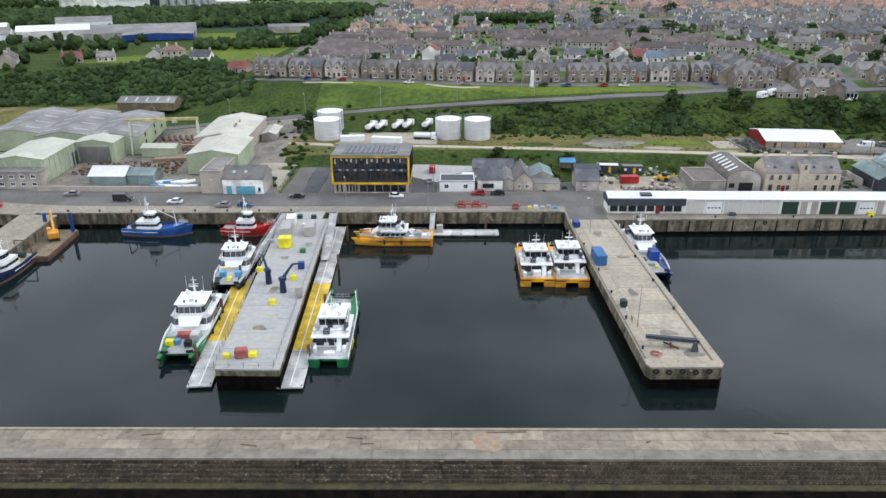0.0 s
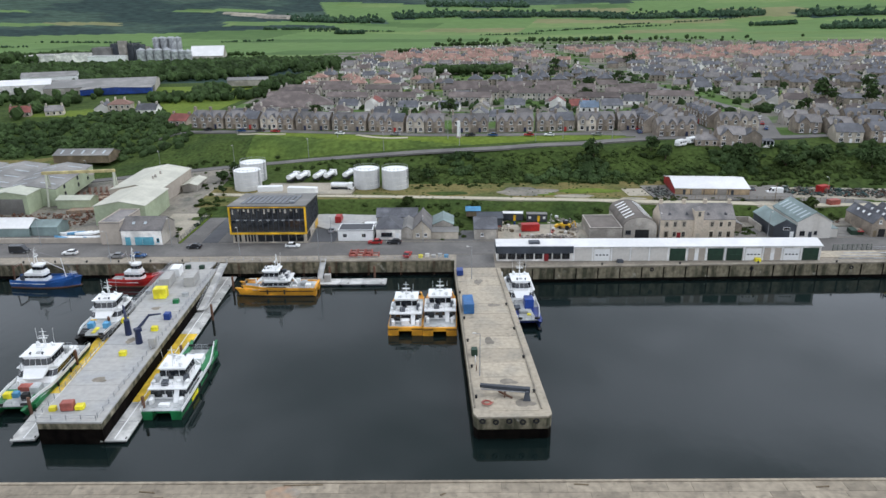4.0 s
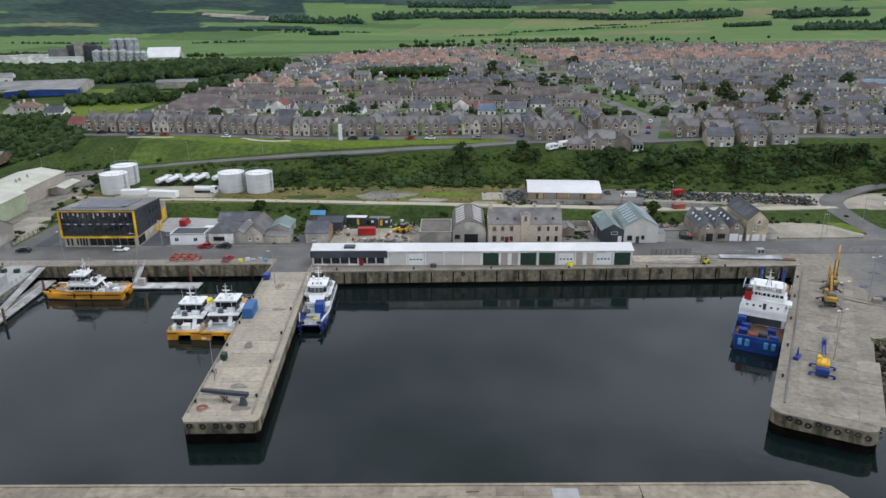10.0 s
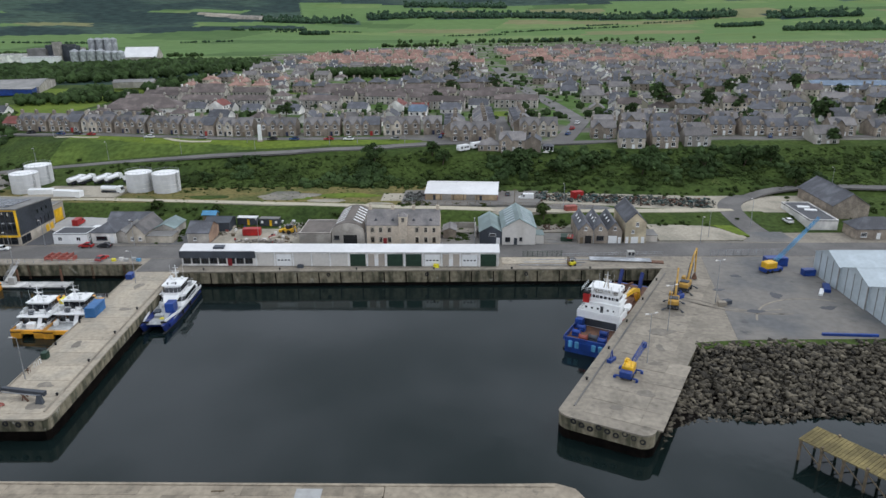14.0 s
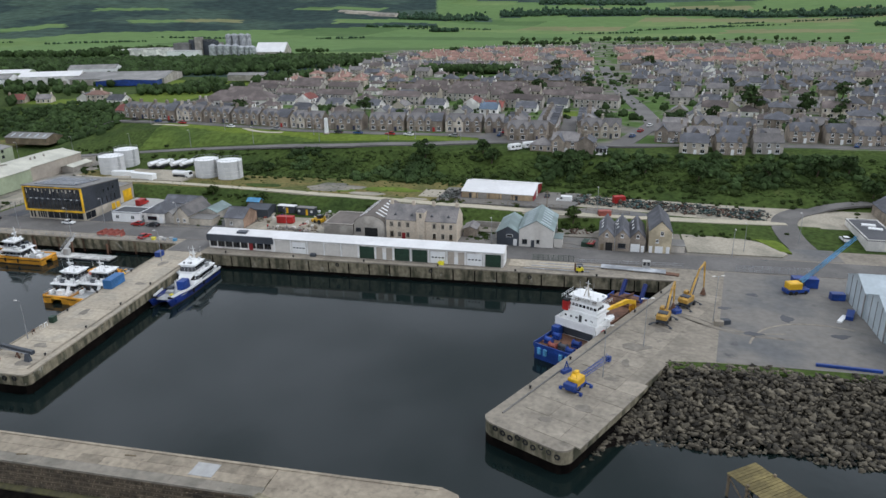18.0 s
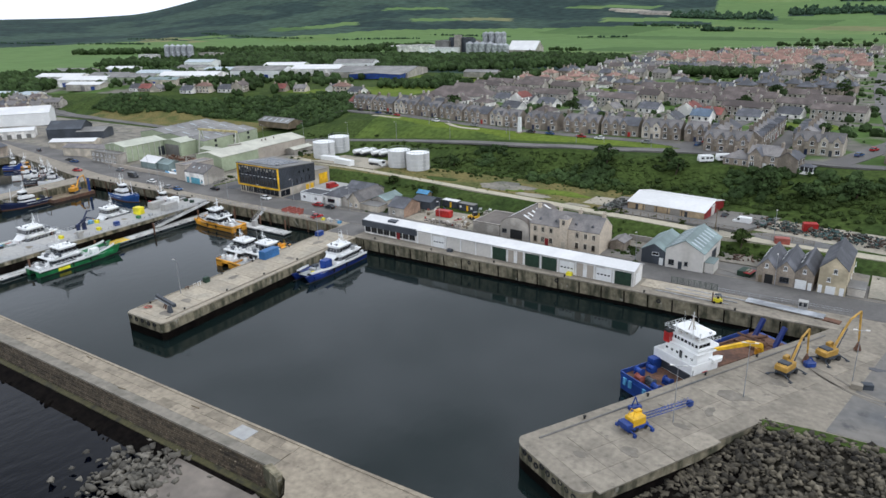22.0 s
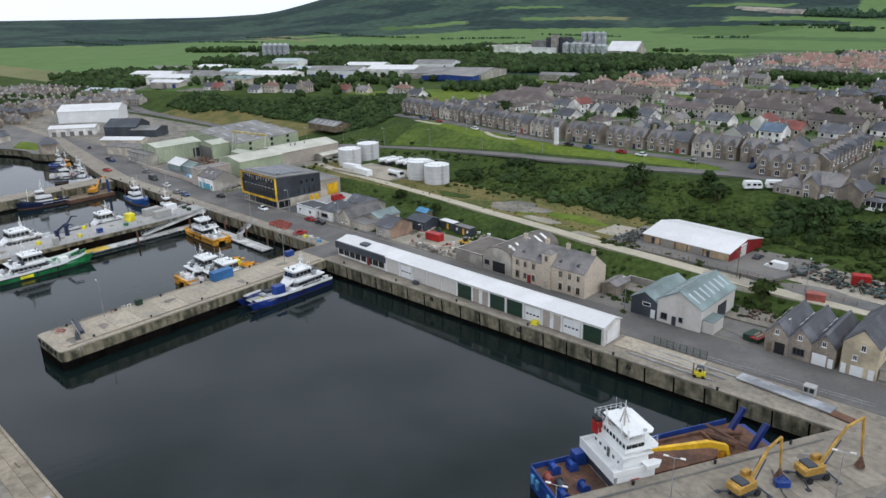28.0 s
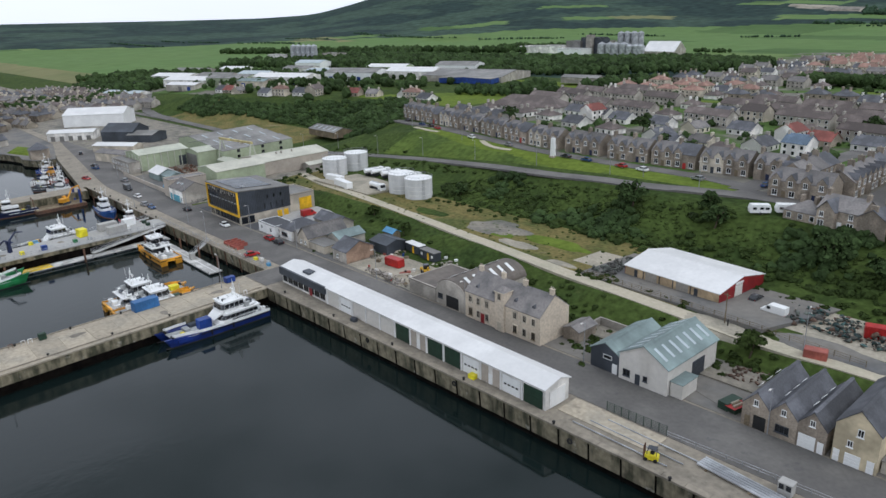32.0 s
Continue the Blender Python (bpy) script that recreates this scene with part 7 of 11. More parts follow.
catamaran("yellow-hulled crew boat with white deckhouse at the pontoon", -16.6, 181.8, 90, 20.5, 6.6, ORANGE, 1.2, None, WHITE, 0.5, True, ((0.8, -6.5, 2.0, 1.6, 0.9, DECK), (-1.2, -8.0, 1.4, 1.4, 1.0, WHITE)))
catamaran("yellow catamaran with tall white superstructure by the pier", 20.4, 163.8, 0, 21.0, 8.0, ORANGE, -2.6, None, WHITE, 0.3, True, ((0.0, 7.0, 2.0, 2.4, 1.2, LEMON), (-1.6, 4.8, 1.2, 1.8, 1.0, DULL_RED), (0.0, -8.4, 1.8, 1.6, 1.3, WHITE)))
catamaran("yellow crew catamaran with grey deck by the pier", 28.7, 163.6, 0, 21.5, 8.0, ORANGE, -0.8, None, WHITE, 0.3, True, ((1.4, 6.6, 1.6, 3.0, 1.0, ORANGE), (-1.6, 5.0, 1.4, 2.0, 1.1, DARK_GREEN), (0.2, 8.4, 1.2, 1.2, 1.0, DECK)), 1)
catamaran("blue and white crew boat with long open deck", 49.7, 169.2, 182.5, 25.5, 7.4, HULL_BLUE, -4.4, None, WHITE, 0.7, True, ((-1.2, 3.6, 2.2, 3.0, 2.4, BLUE), (1.8, 5.2, 1.4, 2.0, 0.8, CLADDING), (-0.6, 8.8, 0.9, 0.9, 0.35, LEMON), (0.6, 7.4, 2.0, 1.4, 0.7, DECK)))


def fishing_boat(label, x, y, rz, L, B, hull, house, house_at=-0.12, gear=True, trim=None, name="fishing_boat"):
    b = thing(name, label, "boat", x, y, WATER, rz, "fishing boats")
    part("hull", loft(hull_rings(L, B, -1.3, 1.5, 1.5, 0.8, 0, 0.06, 0.8)), hull, b)
    part("boot_top", loft(hull_rings(L * 0.98, B * 1.012, -1.3, 0.3, 0, 0.9, 0, 0.05, 0.8)), RUST if trim is None else trim, b)
    part("rubbing_strake", loft([[(sx * k, y0, z) for sx, z in ((-1, 1.32), (1, 1.32), (1, 1.5), (-1, 1.5))] for k, y0 in ((B * 0.405, -L / 2 + 0.1), (B * 0.51, -L * 0.1), (B * 0.51, L * 0.06))]), WHITE, b, "white painted strake")
    part("deck", MB().prism([(-B * 0.36, -L / 2 + 0.4), (B * 0.36, -L / 2 + 0.4), (B * 0.42, L * 0.1), (B * 0.2, L * 0.38), (-B * 0.2, L * 0.38), (-B * 0.42, L * 0.1)], 1.5, 1.62), DECK, b)
    for s in (-1, 1):
        part("bulwark", loft([[(s * w, yy, z), (s * (w - 0.12), yy, z), (s * (w - 0.12), yy, z + 0.8), (s * w, yy, z + 0.8)] for w, yy, z in ((B * 0.40, -L / 2 + 0.1, 1.45), (B * 0.5, -L * 0.1, 1.45), (B * 0.49, L * 0.1, 1.5), (B * 0.36, L * 0.28, 1.95), (B * 0.14, L * 0.46, 2.6))]), hull, b)
    hy = L * house_at
    cabin(b, -B * 0.3, B * 0.3, hy - L * 0.16, hy + L * 0.16, 1.6, 3.9, 0.3, 0.1, house, (0.45, 0.75))
    cabin(b, -B * 0.24, B * 0.24, hy - L * 0.03, hy + L * 0.13, 4.06, 6.1, 0.25, 0.1, house, (0.4, 0.85), "wheelhouse")
    mast(b, 0, hy, 6.2, 4.5, 1)
    if gear:
        part("fore_mast", MB().tube((0, L * 0.3, 2.4), (0, L * 0.27, 8.0), 0.12, 6, 0.08).tube((0, L * 0.29, 4.6), (0, -L * 0.02, 7.4), 0.07), WHITE, b)
        part("stern_gantry", MB().tube((-B * 0.36, -L * 0.42, 1.5), (-B * 0.3, -L * 0.42, 5.6), 0.14).tube((B * 0.36, -L * 0.42, 1.5), (B * 0.3, -L * 0.42, 5.6), 0.14).tube((-B * 0.3, -L * 0.42, 5.6), (B * 0.3, -L * 0.42, 5.6), 0.16), RUST, b)
        part("net_drum", MB().tube((-1.2, -L * 0.34, 2.4), (1.2, -L * 0.34, 2.4), 0.7, 12), CLADDING, b)
        part("rigging", MB().tube((0, L * 0.27, 8.0), (0, L * 0.47, 3.2), 0.025, 4).tube((0, L * 0.27, 8.0), (0, hy, 10.0), 0.025, 4).tube((0, hy, 10.2), (0, -L * 0.42, 5.6), 0.025, 4), STEEL, b)
    rail(b, [(-B * 0.3, L * 0.3, 2.7), (0, L * 0.47, 3.3), (B * 0.3, L * 0.3, 2.7)], 0.9, gap=1.0, material=WHITE)
    for k in range(3):
        part("fish_box", MB().box(-1.0 + k * 0.8, -0.35 + k * 0.8, -L * 0.26, -L * 0.2, 1.62, 2.2, 0.05), (LEMON, SKY_BLUE, DULL_RED)[k], b)
    return b


fishing_boat("blue trawler with white wheelhouse and rusty stern", -86.0, 189.0, -92, 18.5, 6.0, TRAWLER, WHITE)
fishing_boat("red-hulled boat with white and red wheelhouse", -59.2, 189.0, -91, 15.5, 5.2, RED, WHITE, -0.05, False)
fishing_boat("dark blue workboat with white wheelhouse", -113.2, 160.5, 178, 19.0, 6.2, NAVY, WHITE, 0.0)
fishing_boat("small blue creel boat by the old pier", -109.0, 136.0, 184, 10.5, 3.8, BLUE, WHITE, 0.05, False)
fishing_boat("orange lifeboat on the far quay berth", -178.0, 194.0, -78, 14.0, 4.6, NAVY, ORANGE, 0.0, False, NAVY, "lifeboat")
for k, (bx, by, hm) in enumerate(((-150, 190.5, NAVY), (-160, 192.5, DULL_RED), (-143, 187.5, WHITE), (-196, 196, BLUE), (-152, 184, CLADDING), (-166, 187, WHITE))):
    fishing_boat(("small fishing boat moored in the far basin", "small red fishing boat in the far basin", "little white boat in the far basin")[k % 3], bx, by, -70 + k * 9, 9.0 + k % 3, 3.4, hm, WHITE, 0.05, k % 2 == 0)
# crane barge beside the old pier
br = thing("dredging_barge", "rusty flat barge carrying an orange excavator", "boat", -112.2, 178.5, WATER, 4)
part("hull", MB().box(-4.0, 4.0, -9.5, 9.5, -1.0, 1.3, 0.3), RUST, br)
part("deck", MB().box(-3.8, 3.8, -9.2, 9.2, 1.3, 1.42), TIMBER, br)
for s in (-1, 1):
    part("spud_leg", MB().box(s * 3.4 - 0.35, s * 3.4 + 0.35, 7.0, 7.7, -4, 7.0), BLUE, br)

# hopper ship with white superstructure at the east pier
sp = thing("hopper_dredger", "blue hopper dredger with white superstructure and rusty hold", "ship", 162.7, 162.6, WATER, -27.2)
SL, SB = 41.0, 10.6
ringsS = []
for k in range(9):
    t = k / 8
    yy = -SL / 2 + SL * t
    w = SB / 2 * (0.88 + 0.12 * min(1, t * 6)) * (1 if t < 0.8 else 1 - 0.25 * ((t - 0.8) / 0.2) ** 2)
    ringsS.append([(-w * 0.85, yy, -2), (-w, yy, 0.2), (-w, yy, 2.6), (w, yy, 2.6), (w, yy, 0.2), (w * 0.85, yy, -2)])
part("hull", loft(ringsS), BLUE, sp)
part("boot_top", MB().box(-SB / 2 - 0.02, SB / 2 + 0.02, -SL / 2 + 0.8, SL / 2 - 3.5, -2, 0.35), BLACK, sp)
part("deck", MB().box(-SB / 2 + 0.3, SB / 2 - 0.3, -SL / 2 + 0.4, SL / 2 - 1.0, 2.6, 2.72), RUST, sp, "rust-brown working deck")
for s in (-1, 1):
    part("bulwark", MB().box(s * (SB / 2 - 0.12) - 0.1, s * (SB / 2 - 0.12) + 0.1, -SL / 2 + 0.4, SL / 2 - 3, 2.6, 3.6), BLUE, sp)
part("stern_bulwark", MB().box(-SB / 2 + 0.5, SB / 2 - 0.5, -SL / 2 + 0.1, -SL / 2 + 0.4, 2.6, 3.6), BLUE, sp)
for u in (-3.4, -1.9, 2.0, 3.5):
    part("stern_fender", MB().box(u - 0.45, u + 0.45, -SL / 2 - 0.35, -SL / 2 + 0.1, 1.4, 2.9, 0.1), SKY_BLUE, sp)
hy0 = -SL / 2 + 9.6
part("superstructure", loft([[(-4.9, hy0, 2.7), (4.9, hy0, 2.7), (4.9, hy0 + 8.5, 2.7), (-4.9, hy0 + 8.5, 2.7)], [(-4.9, hy0 + 0.3, 6.2), (4.9, hy0 + 0.3, 6.2), (4.9, hy0 + 8.5, 6.2), (-4.9, hy0 + 8.5, 6.2)]]), WHITE, sp, "white painted lower deckhouse")
part("boat_deck", MB().box(-5.1, 5.1, hy0 - 0.8, hy0 + 8.7, 6.2, 6.4), WHITE, sp)
part("deck_screen", MB().box(-5.1, 5.1, hy0 - 0.8, hy0 - 0.68, 5.2, 7.4).box(5.0, 5.1, hy0 - 0.68, hy0 + 8.7, 6.4, 7.3).box(-5.1, -5.0, hy0 - 0.68, hy0 + 4.0, 6.4, 7.3), WHITE, sp, "solid white deck screen")
# flat dark panel paints the shaded opening below the boat deck
part("recess", MB().box(-3.6, 4.2, hy0 + 0.0, hy0 + 0.12, 2.8, 5.0), CLADDING, sp, "dark panel painting the shade under the boat deck")
for u in (-2.6, 1.8, 3.6):
    part("vent_post", MB().cyl(u, hy0 + 3.2, 11.6, 13.4, 0.16, 8).cyl(u, hy0 + 3.2, 13.4, 13.9, 0.3, 10, 0.15), WHITE, sp)
for u in (-3.6, -2.2, -0.8, 1.6, 3.0):
    part("porthole", MB().box(u - 0.25, u + 0.25, hy0 + 1.7, hy0 + 1.84, 7.2, 7.7), GLASS, sp)
cabin(sp, -4.2, 4.4, hy0 + 1.8, hy0 + 8.0, 6.4, 8.9, 0.1, 0.1, WHITE, None, "upper_deckhouse")
part("bridge_deck", MB().box(-4.5, 4.6, hy0 + 1.6, hy0 + 8.2, 8.95, 9.15), WHITE, sp)
cabin(sp, -3.7, 3.9, hy0 + 2.4, hy0 + 7.4, 9.15, 11.4, 0.2, 0.2, WHITE, (0.5, 0.82), "bridge")
for k in range(9):
    part("window_post", MB().box(-3.6 + k * 0.92, -3.4 + k * 0.92, hy0 + 2.42, hy0 + 2.62, 10.2, 11.1), WHITE, sp)
part("doorway", MB().box(-0.2, 0.5, hy0 + 1.72, hy0 + 1.84, 6.5, 8.3), GLASS, sp), part("doorway", MB().box(-3.4, -2.6, hy0 + 0.02, hy0 + 0.16, 2.8, 4.8), GLASS, sp)
for zz, q in ((6.4, -0.7), (11.76, 2.3)):
    rail(sp, [(-5.0, hy0 + q, zz), (5.0, hy0 + q, zz), (5.0, hy0 + 8.4, zz)], 1.0, gap=1.2, material=WHITE)
    rail(sp, [(-5.0, hy0 + q, zz), (-5.0, hy0 + 8.4, zz)], 1.0, gap=1.2, material=WHITE)
mast(sp, 0.3, hy0 + 5.0, 11.7, 5.6, 2)
rail(sp, [(-3.8, hy0 + 7.3, 11.76), (4.0, hy0 + 7.3, 11.76), (4.0, hy0 + 2.4, 11.76)], 1.0, gap=1.0, material=WHITE)
rail(sp, [(-4.4, hy0 + 1.7, 9.15), (-2.9, hy0 + 1.7, 9.15)], 1.0, gap=0.8, material=WHITE)
part("mast_leg", MB().tube((-0.5, hy0 + 4.2, 11.6), (0.3, hy0 + 5.0, 16.2), 0.14, 6, 0.09).tube((1.1, hy0 + 4.2, 11.6), (0.3, hy0 + 5.0, 16.2), 0.14, 6, 0.09).tube((0.3, hy0 + 6.3, 11.6), (0.3, hy0 + 5.0, 15.4), 0.14, 6, 0.09), HARL_C, sp)
for u, v, a, b, h in ((-2.9, 6.2, 0.5, 0.4, 0.6), (2.7, 4.0, 0.45, 0.7, 0.5), (-1.6, 3.4, 0.35, 0.35, 0.9), (2.2, 6.3, 0.3, 0.3, 1.1)):
    part("roof_locker", MB().box(u - a, u + a, hy0 + v - b, hy0 + v + b, 11.56, 11.56 + h, 0.05), HARL_G, sp)
for u in (-3.4, 3.4):
    part("searchlight", MB().tube((u, hy0 + 6.9, 11.6), (u, hy0 + 6.9, 13.0), 0.06, 6).tube((u, hy0 + 6.7, 13.1), (u, hy0 + 7.2, 13.1), 0.24, 10), STEEL, sp)
part("stair", MB().tube((3.4, hy0 + 0.2, 6.4), (4.4, hy0 + 1.9, 9.1), 0.09, 5).tube((2.8, hy0 + 0.2, 6.4), (3.8, hy0 + 1.9, 9.1), 0.09, 5), WHITE, sp)
part("funnel", MB().box(-4.4, -2.9, hy0 + 1.2, hy0 + 3.2, 8.9, 11.4, 0.15), RED, sp, "red funnel with black top")
part("funnel_cap", MB().box(-4.35, -2.95, hy0 + 1.25, hy0 + 3.15, 11.4, 11.9), BLACK, sp)
part("life_raft", MB().tube((4.9, hy0 - 0.2, 3.4), (4.9, hy0 + 1.2, 3.4), 0.4, 10), WHITE, sp)
part("rescue_boat", MB().prism([(4.3, hy0 + 6.0), (5.7, hy0 + 6.0), (5.7, hy0 + 8.6), (5.0, hy0 + 9.6), (4.3, hy0 + 8.6)], 6.8, 7.6, 1.1), WHITE, sp)
cr = part("deck_crane", MB().cyl(3.6, 9.4, 2.7, 4.8, 0.6, 12), ORANGE, sp, "yellow-orange hose crane")
part("jib", loft([[(1.7, -3.4, 6.6), (2.2, -3.4, 6.6), (2.2, -3.4, 7.1), (1.7, -3.4, 7.1)], [(3.2, 6.5, 6.2), (4.0, 6.5, 6.2), (4.0, 6.5, 7.2), (3.2, 6.5, 7.2)], [(3.5, 9.6, 5.0), (4.3, 9.6, 5.0), (4.3, 10.0, 5.9), (3.5, 10.0, 5.9)], [(3.7, 10.2, 3.0), (4.3, 10.2, 3.0), (4.3, 10.8, 3.2), (3.7, 10.8, 3.2)]]), YELLOW, cr)
part("hopper", MB().box(-3.6, 3.2, -2.5, 11.0, 2.72, 2.9).box(-3.9, -3.6, -2.8, 11.3, 2.7, 3.5).box(3.2, 3.5, -2.8, 11.3, 2.7, 3.5).box(-3.6, 3.2, 11.0, 11.3, 2.7, 3.5), RUST, sp)
for u in (-2.8, 2.6):
    part("spud_leg", MB().box(-0.45, 0.45, -0.45, 0.45, -4, 4.6, 0.08), HULL_BLUE, sp, "tilted blue spud leg", pose(u, SL / 2 - 4.0, 3.0, -32, 0, 0))
part("dredge_gear", MB().tube((-3, 12, 3.2), (2.8, 13.2, 4.2), 0.6, 8).tube((-2.4, 14, 3.2), (1.2, 15.5, 5.0), 0.35, 8).box(-2.2, 0.4, 12.6, 15.8, 2.7, 3.9).tube((-3.6, 11.8, 4.8), (3.0, 15.2, 3.4), 0.25), RUST, sp, "rusty heap of dredging gear")
for u, v, m in ((-3.2, -17.0, BLUE), (2.6, -15.0, BLUE), (-1.0, -19.0, DULL_RED), (1.0, -18.0, CLADDING), (3.3, -18.8, BLUE), (-3.0, -14.0, BLUE)):
    w = part("winch", MB().box(u - 0.9, u + 0.9, v - 0.7, v + 0.7, 2.7, 3.2), m, sp)
    part("winch_drum", MB().tube((u - 0.8, v, 3.6), (u + 0.8, v, 3.6), 0.5, 10), m, w)
    for q in (-0.85, 0.85):
        part("winch_flange", MB().tube((u + q - 0.05, v, 3.6), (u + q + 0.05, v, 3.6), 0.75, 10), m, w)
part("deck_store", MB().box(-4.9, -3.2, hy0 - 2.4, hy0 - 0.2, 2.7, 5.0), BLUE, sp)
part("name_bars", MB().box(4.9, 4.96, hy0 + 3.2, hy0 + 5.0, 4.6, 4.95), RED, sp)
# the deckhouse parts are made lower and shorter to fit the camera's view
for ob in sp.children:
    if ob.name.split(".")[0] in ("superstructure", "boat_deck", "deck_screen", "recess", "vent_post", "porthole", "upper_deckhouse", "bridge_deck", "bridge", "window_post", "doorway", "railing", "mast", "mast_leg", "roof_locker", "searchlight", "stair", "funnel", "funnel_cap", "rescue_boat", "name_bars"):
        ob.matrix_basis = Matrix.Translation((0, hy0 * 0.2, 2.7 * 0.12)) @ Matrix.Diagonal((1, 0.8, 0.88, 1)) @ ob.matrix_basis

# ---- harbour furniture, vehicles and machines ----
def car(label, x, y, rz, paint, van=False, z=None):
    key = ("car", paint.name, van)
    z = h1(x, y) + 0.15 if z is None else z
    if key in PROTO:
        c = copy_thing(PROTO[key], pose(x, y, z, 0, 0, rz))
        return tagged(c, label)
    c = thing("van" if van else "car", label, "van" if van else "car", x, y, z, rz, "parked vehicles")
    L, W = (5.4, 1.95) if van else (4.3, 1.78)
    if van:
        prof = [(-L / 2, 0.3), (L / 2 - 0.1, 0.3), (L / 2, 0.95), (L / 2 - 0.7, 1.15), (L / 2 - 1.5, 2.15), (L / 2 - 1.9, 2.3), (-L / 2 + 0.05, 2.3), (-L / 2, 1.2)]
        cab = None
    else:
        prof = [(-L / 2, 0.32), (L / 2, 0.32), (L / 2 + 0.02, 0.68), (L / 2 - 0.25, 0.82), (L / 2 - 1.1, 0.93), (-L / 2 + 0.55, 0.98), (-L / 2 + 0.05, 0.92), (-L / 2 - 0.02, 0.6)]
        cab = [(L / 2 - 1.25, 0.93), (L / 2 - 1.95, 1.42), (-L / 2 + 1.0, 1.46), (-L / 2 + 0.3, 0.97)]
    # the outline runs along x, swept across y
    m = MB()
    n = len(prof)
    rr = []
    for yy, k in ((-W / 2, 0.0), (-W / 2 + 0.06, 0.04), (W / 2 - 0.06, 0.04), (W / 2, 0.0)):
        s = 1.0 if k else 0.985
        rr.append([(a * s, yy, 0.3 + (b - 0.3) * (1.0 if k else 0.97)) for a, b in prof])
    part("body", loft(rr), paint, c)
    if cab:
        part("glasshouse", loft([[(a, yy, b) for a, b in cab] for yy in (-W / 2 + 0.12, W / 2 - 0.12)]), GLASS, c)
        part("roof", MB().box(-L / 2 + 0.95, L / 2 - 1.9, -W / 2 + 0.16, W / 2 - 0.16, 1.42, 1.5, 0.03), paint, c)
    else:
        part("windscreen", MB().add([(L / 2 - 0.72, -W / 2 + 0.15, 1.2), (L / 2 - 0.72, W / 2 - 0.15, 1.2), (L / 2 - 1.45, W / 2 - 0.2, 2.14), (L / 2 - 1.45, -W / 2 + 0.2, 2.14), (L / 2 - 0.8, -W / 2 + 0.15, 1.15), (L / 2 - 0.8, W / 2 - 0.15, 1.15), (L / 2 - 1.53, W / 2 - 0.2, 2.1), (L / 2 - 1.53, -W / 2 + 0.2, 2.1)],
             [(0, 1, 2, 3), (7, 6, 5, 4), (0, 4, 5, 1), (1, 5, 6, 2), (2, 6, 7, 3), (3, 7, 4, 0)]), GLASS, c)
        for s in (-1, 1):
            part("side_window", MB().box(L / 2 - 2.2, L / 2 - 1.4, s * W / 2 - 0.02, s * W / 2 + 0.02, 1.3, 1.95), GLASS, c)
    for u in (-L * 0.31, L * 0.31):
        for s in (-1, 1):
            w = part("wheel", MB().tube((u, s * (W / 2 - 0.2), 0.31), (u, s * (W / 2 + 0.02), 0.31), 0.31, 12), BLACK, c)
            part("rim", MB().tube((u, s * (W / 2 + 0.02), 0.31), (u, s * (W / 2 + 0.04), 0.31), 0.19, 10), STEEL, w)
    for s in (-1, 1):
        part("headlight", MB().box(L / 2 - 0.06, L / 2 + 0.03, s * W * 0.36 - 0.16, s * W * 0.36 + 0.16, 0.6, 0.74), WHITE, c)
        part("tail_light", MB().box(-L / 2 - 0.04, -L / 2 + 0.05, s * W * 0.4 - 0.1, s * W * 0.4 + 0.1, 0.66, 0.84), RED, c)
    PROTO[key] = c
    return c


CARS = (("dark van parked along the harbour road", -103, 205.0, 2, CAR_DARK, True), ("white car on the harbour road", -86, 202.6, 182, WHITE, False), ("silver car parked by the quay edge", -70, 199.2, 180, CAR_SILVER, False),
        ("blue car parked by the quay edge", -63.4, 199.4, 0, CAR_BLUE, False), ("dark car passing the office", -49.5, 207.6, 180, CAR_DARK, False), ("white car passing the office", -18.5, 207.4, 0, WHITE, False),
        ("red car parked by the bungalow", 7.0, 210.0, 180, RED, False), ("dark car parked by the bungalow", 13.0, 209.9, 180, CAR_DARK, False), ("red car parked by the quay rail", 18.0, 197.6, 80, RED, False),
        ("silver car on the far road", -122, 210.5, 190, CAR_SILVER, False),
        ("dark car parked at the far quay", -170, 213, 195, CAR_DARK, False), ("blue car parked at the far quay", -163, 211.2, 195, CAR_BLUE, False), ("red car parked at the far quay", -140, 199.5, 20, RED, False), ("dark car on the far road", -214, 220, 165, CAR_DARK, False),
        ("white van in the concrete yard", 3.5, 224.5, 180, WHITE, True), ("white van in the yard", 5.2, 221.2, 200, WHITE, True), ("white van beside the low unit", 244.5, 242.0, 170, WHITE, True), ("white van beside the low unit", 245.5, 238.6, 165, WHITE, True),
        ("silver car on the office drive", -8.6, 222.5, 92, CAR_SILVER, False), ("red van in the concrete yard", -7.2, 232.0, 90, RED, True), ("white pick-up van by the net yard", 149.5, 252.5, 175, WHITE, True), ("dark car beside the red-ended shed", 143.0, 257.5, 90, CAR_DARK, False),
        ("silver car by the brae road", -205, 302, 172, CAR_SILVER, False), ("white car on the bend", 236, 232, 95, WHITE, False))
for lb, x, y, r, p, vn in CARS:
    car(lb, x, y, r, p, vn, 0.08 if y < 237 and x < 230 and y < 226 else None)
TCARS = ((-88, 344.5), (-70, 339), (-52, 333), (-20, 324.5), (6, 320.5), (40, 316), (50, 315.4), (66, 314.3), (75, 313.6), (96, 313), (-60, 336), (116, 318), (117, 326), (118, 334), (119.5, 342), (124, 322), (174, 322), (178, 336), (183, 352), (190, 310), (206, 311), (260, 310))
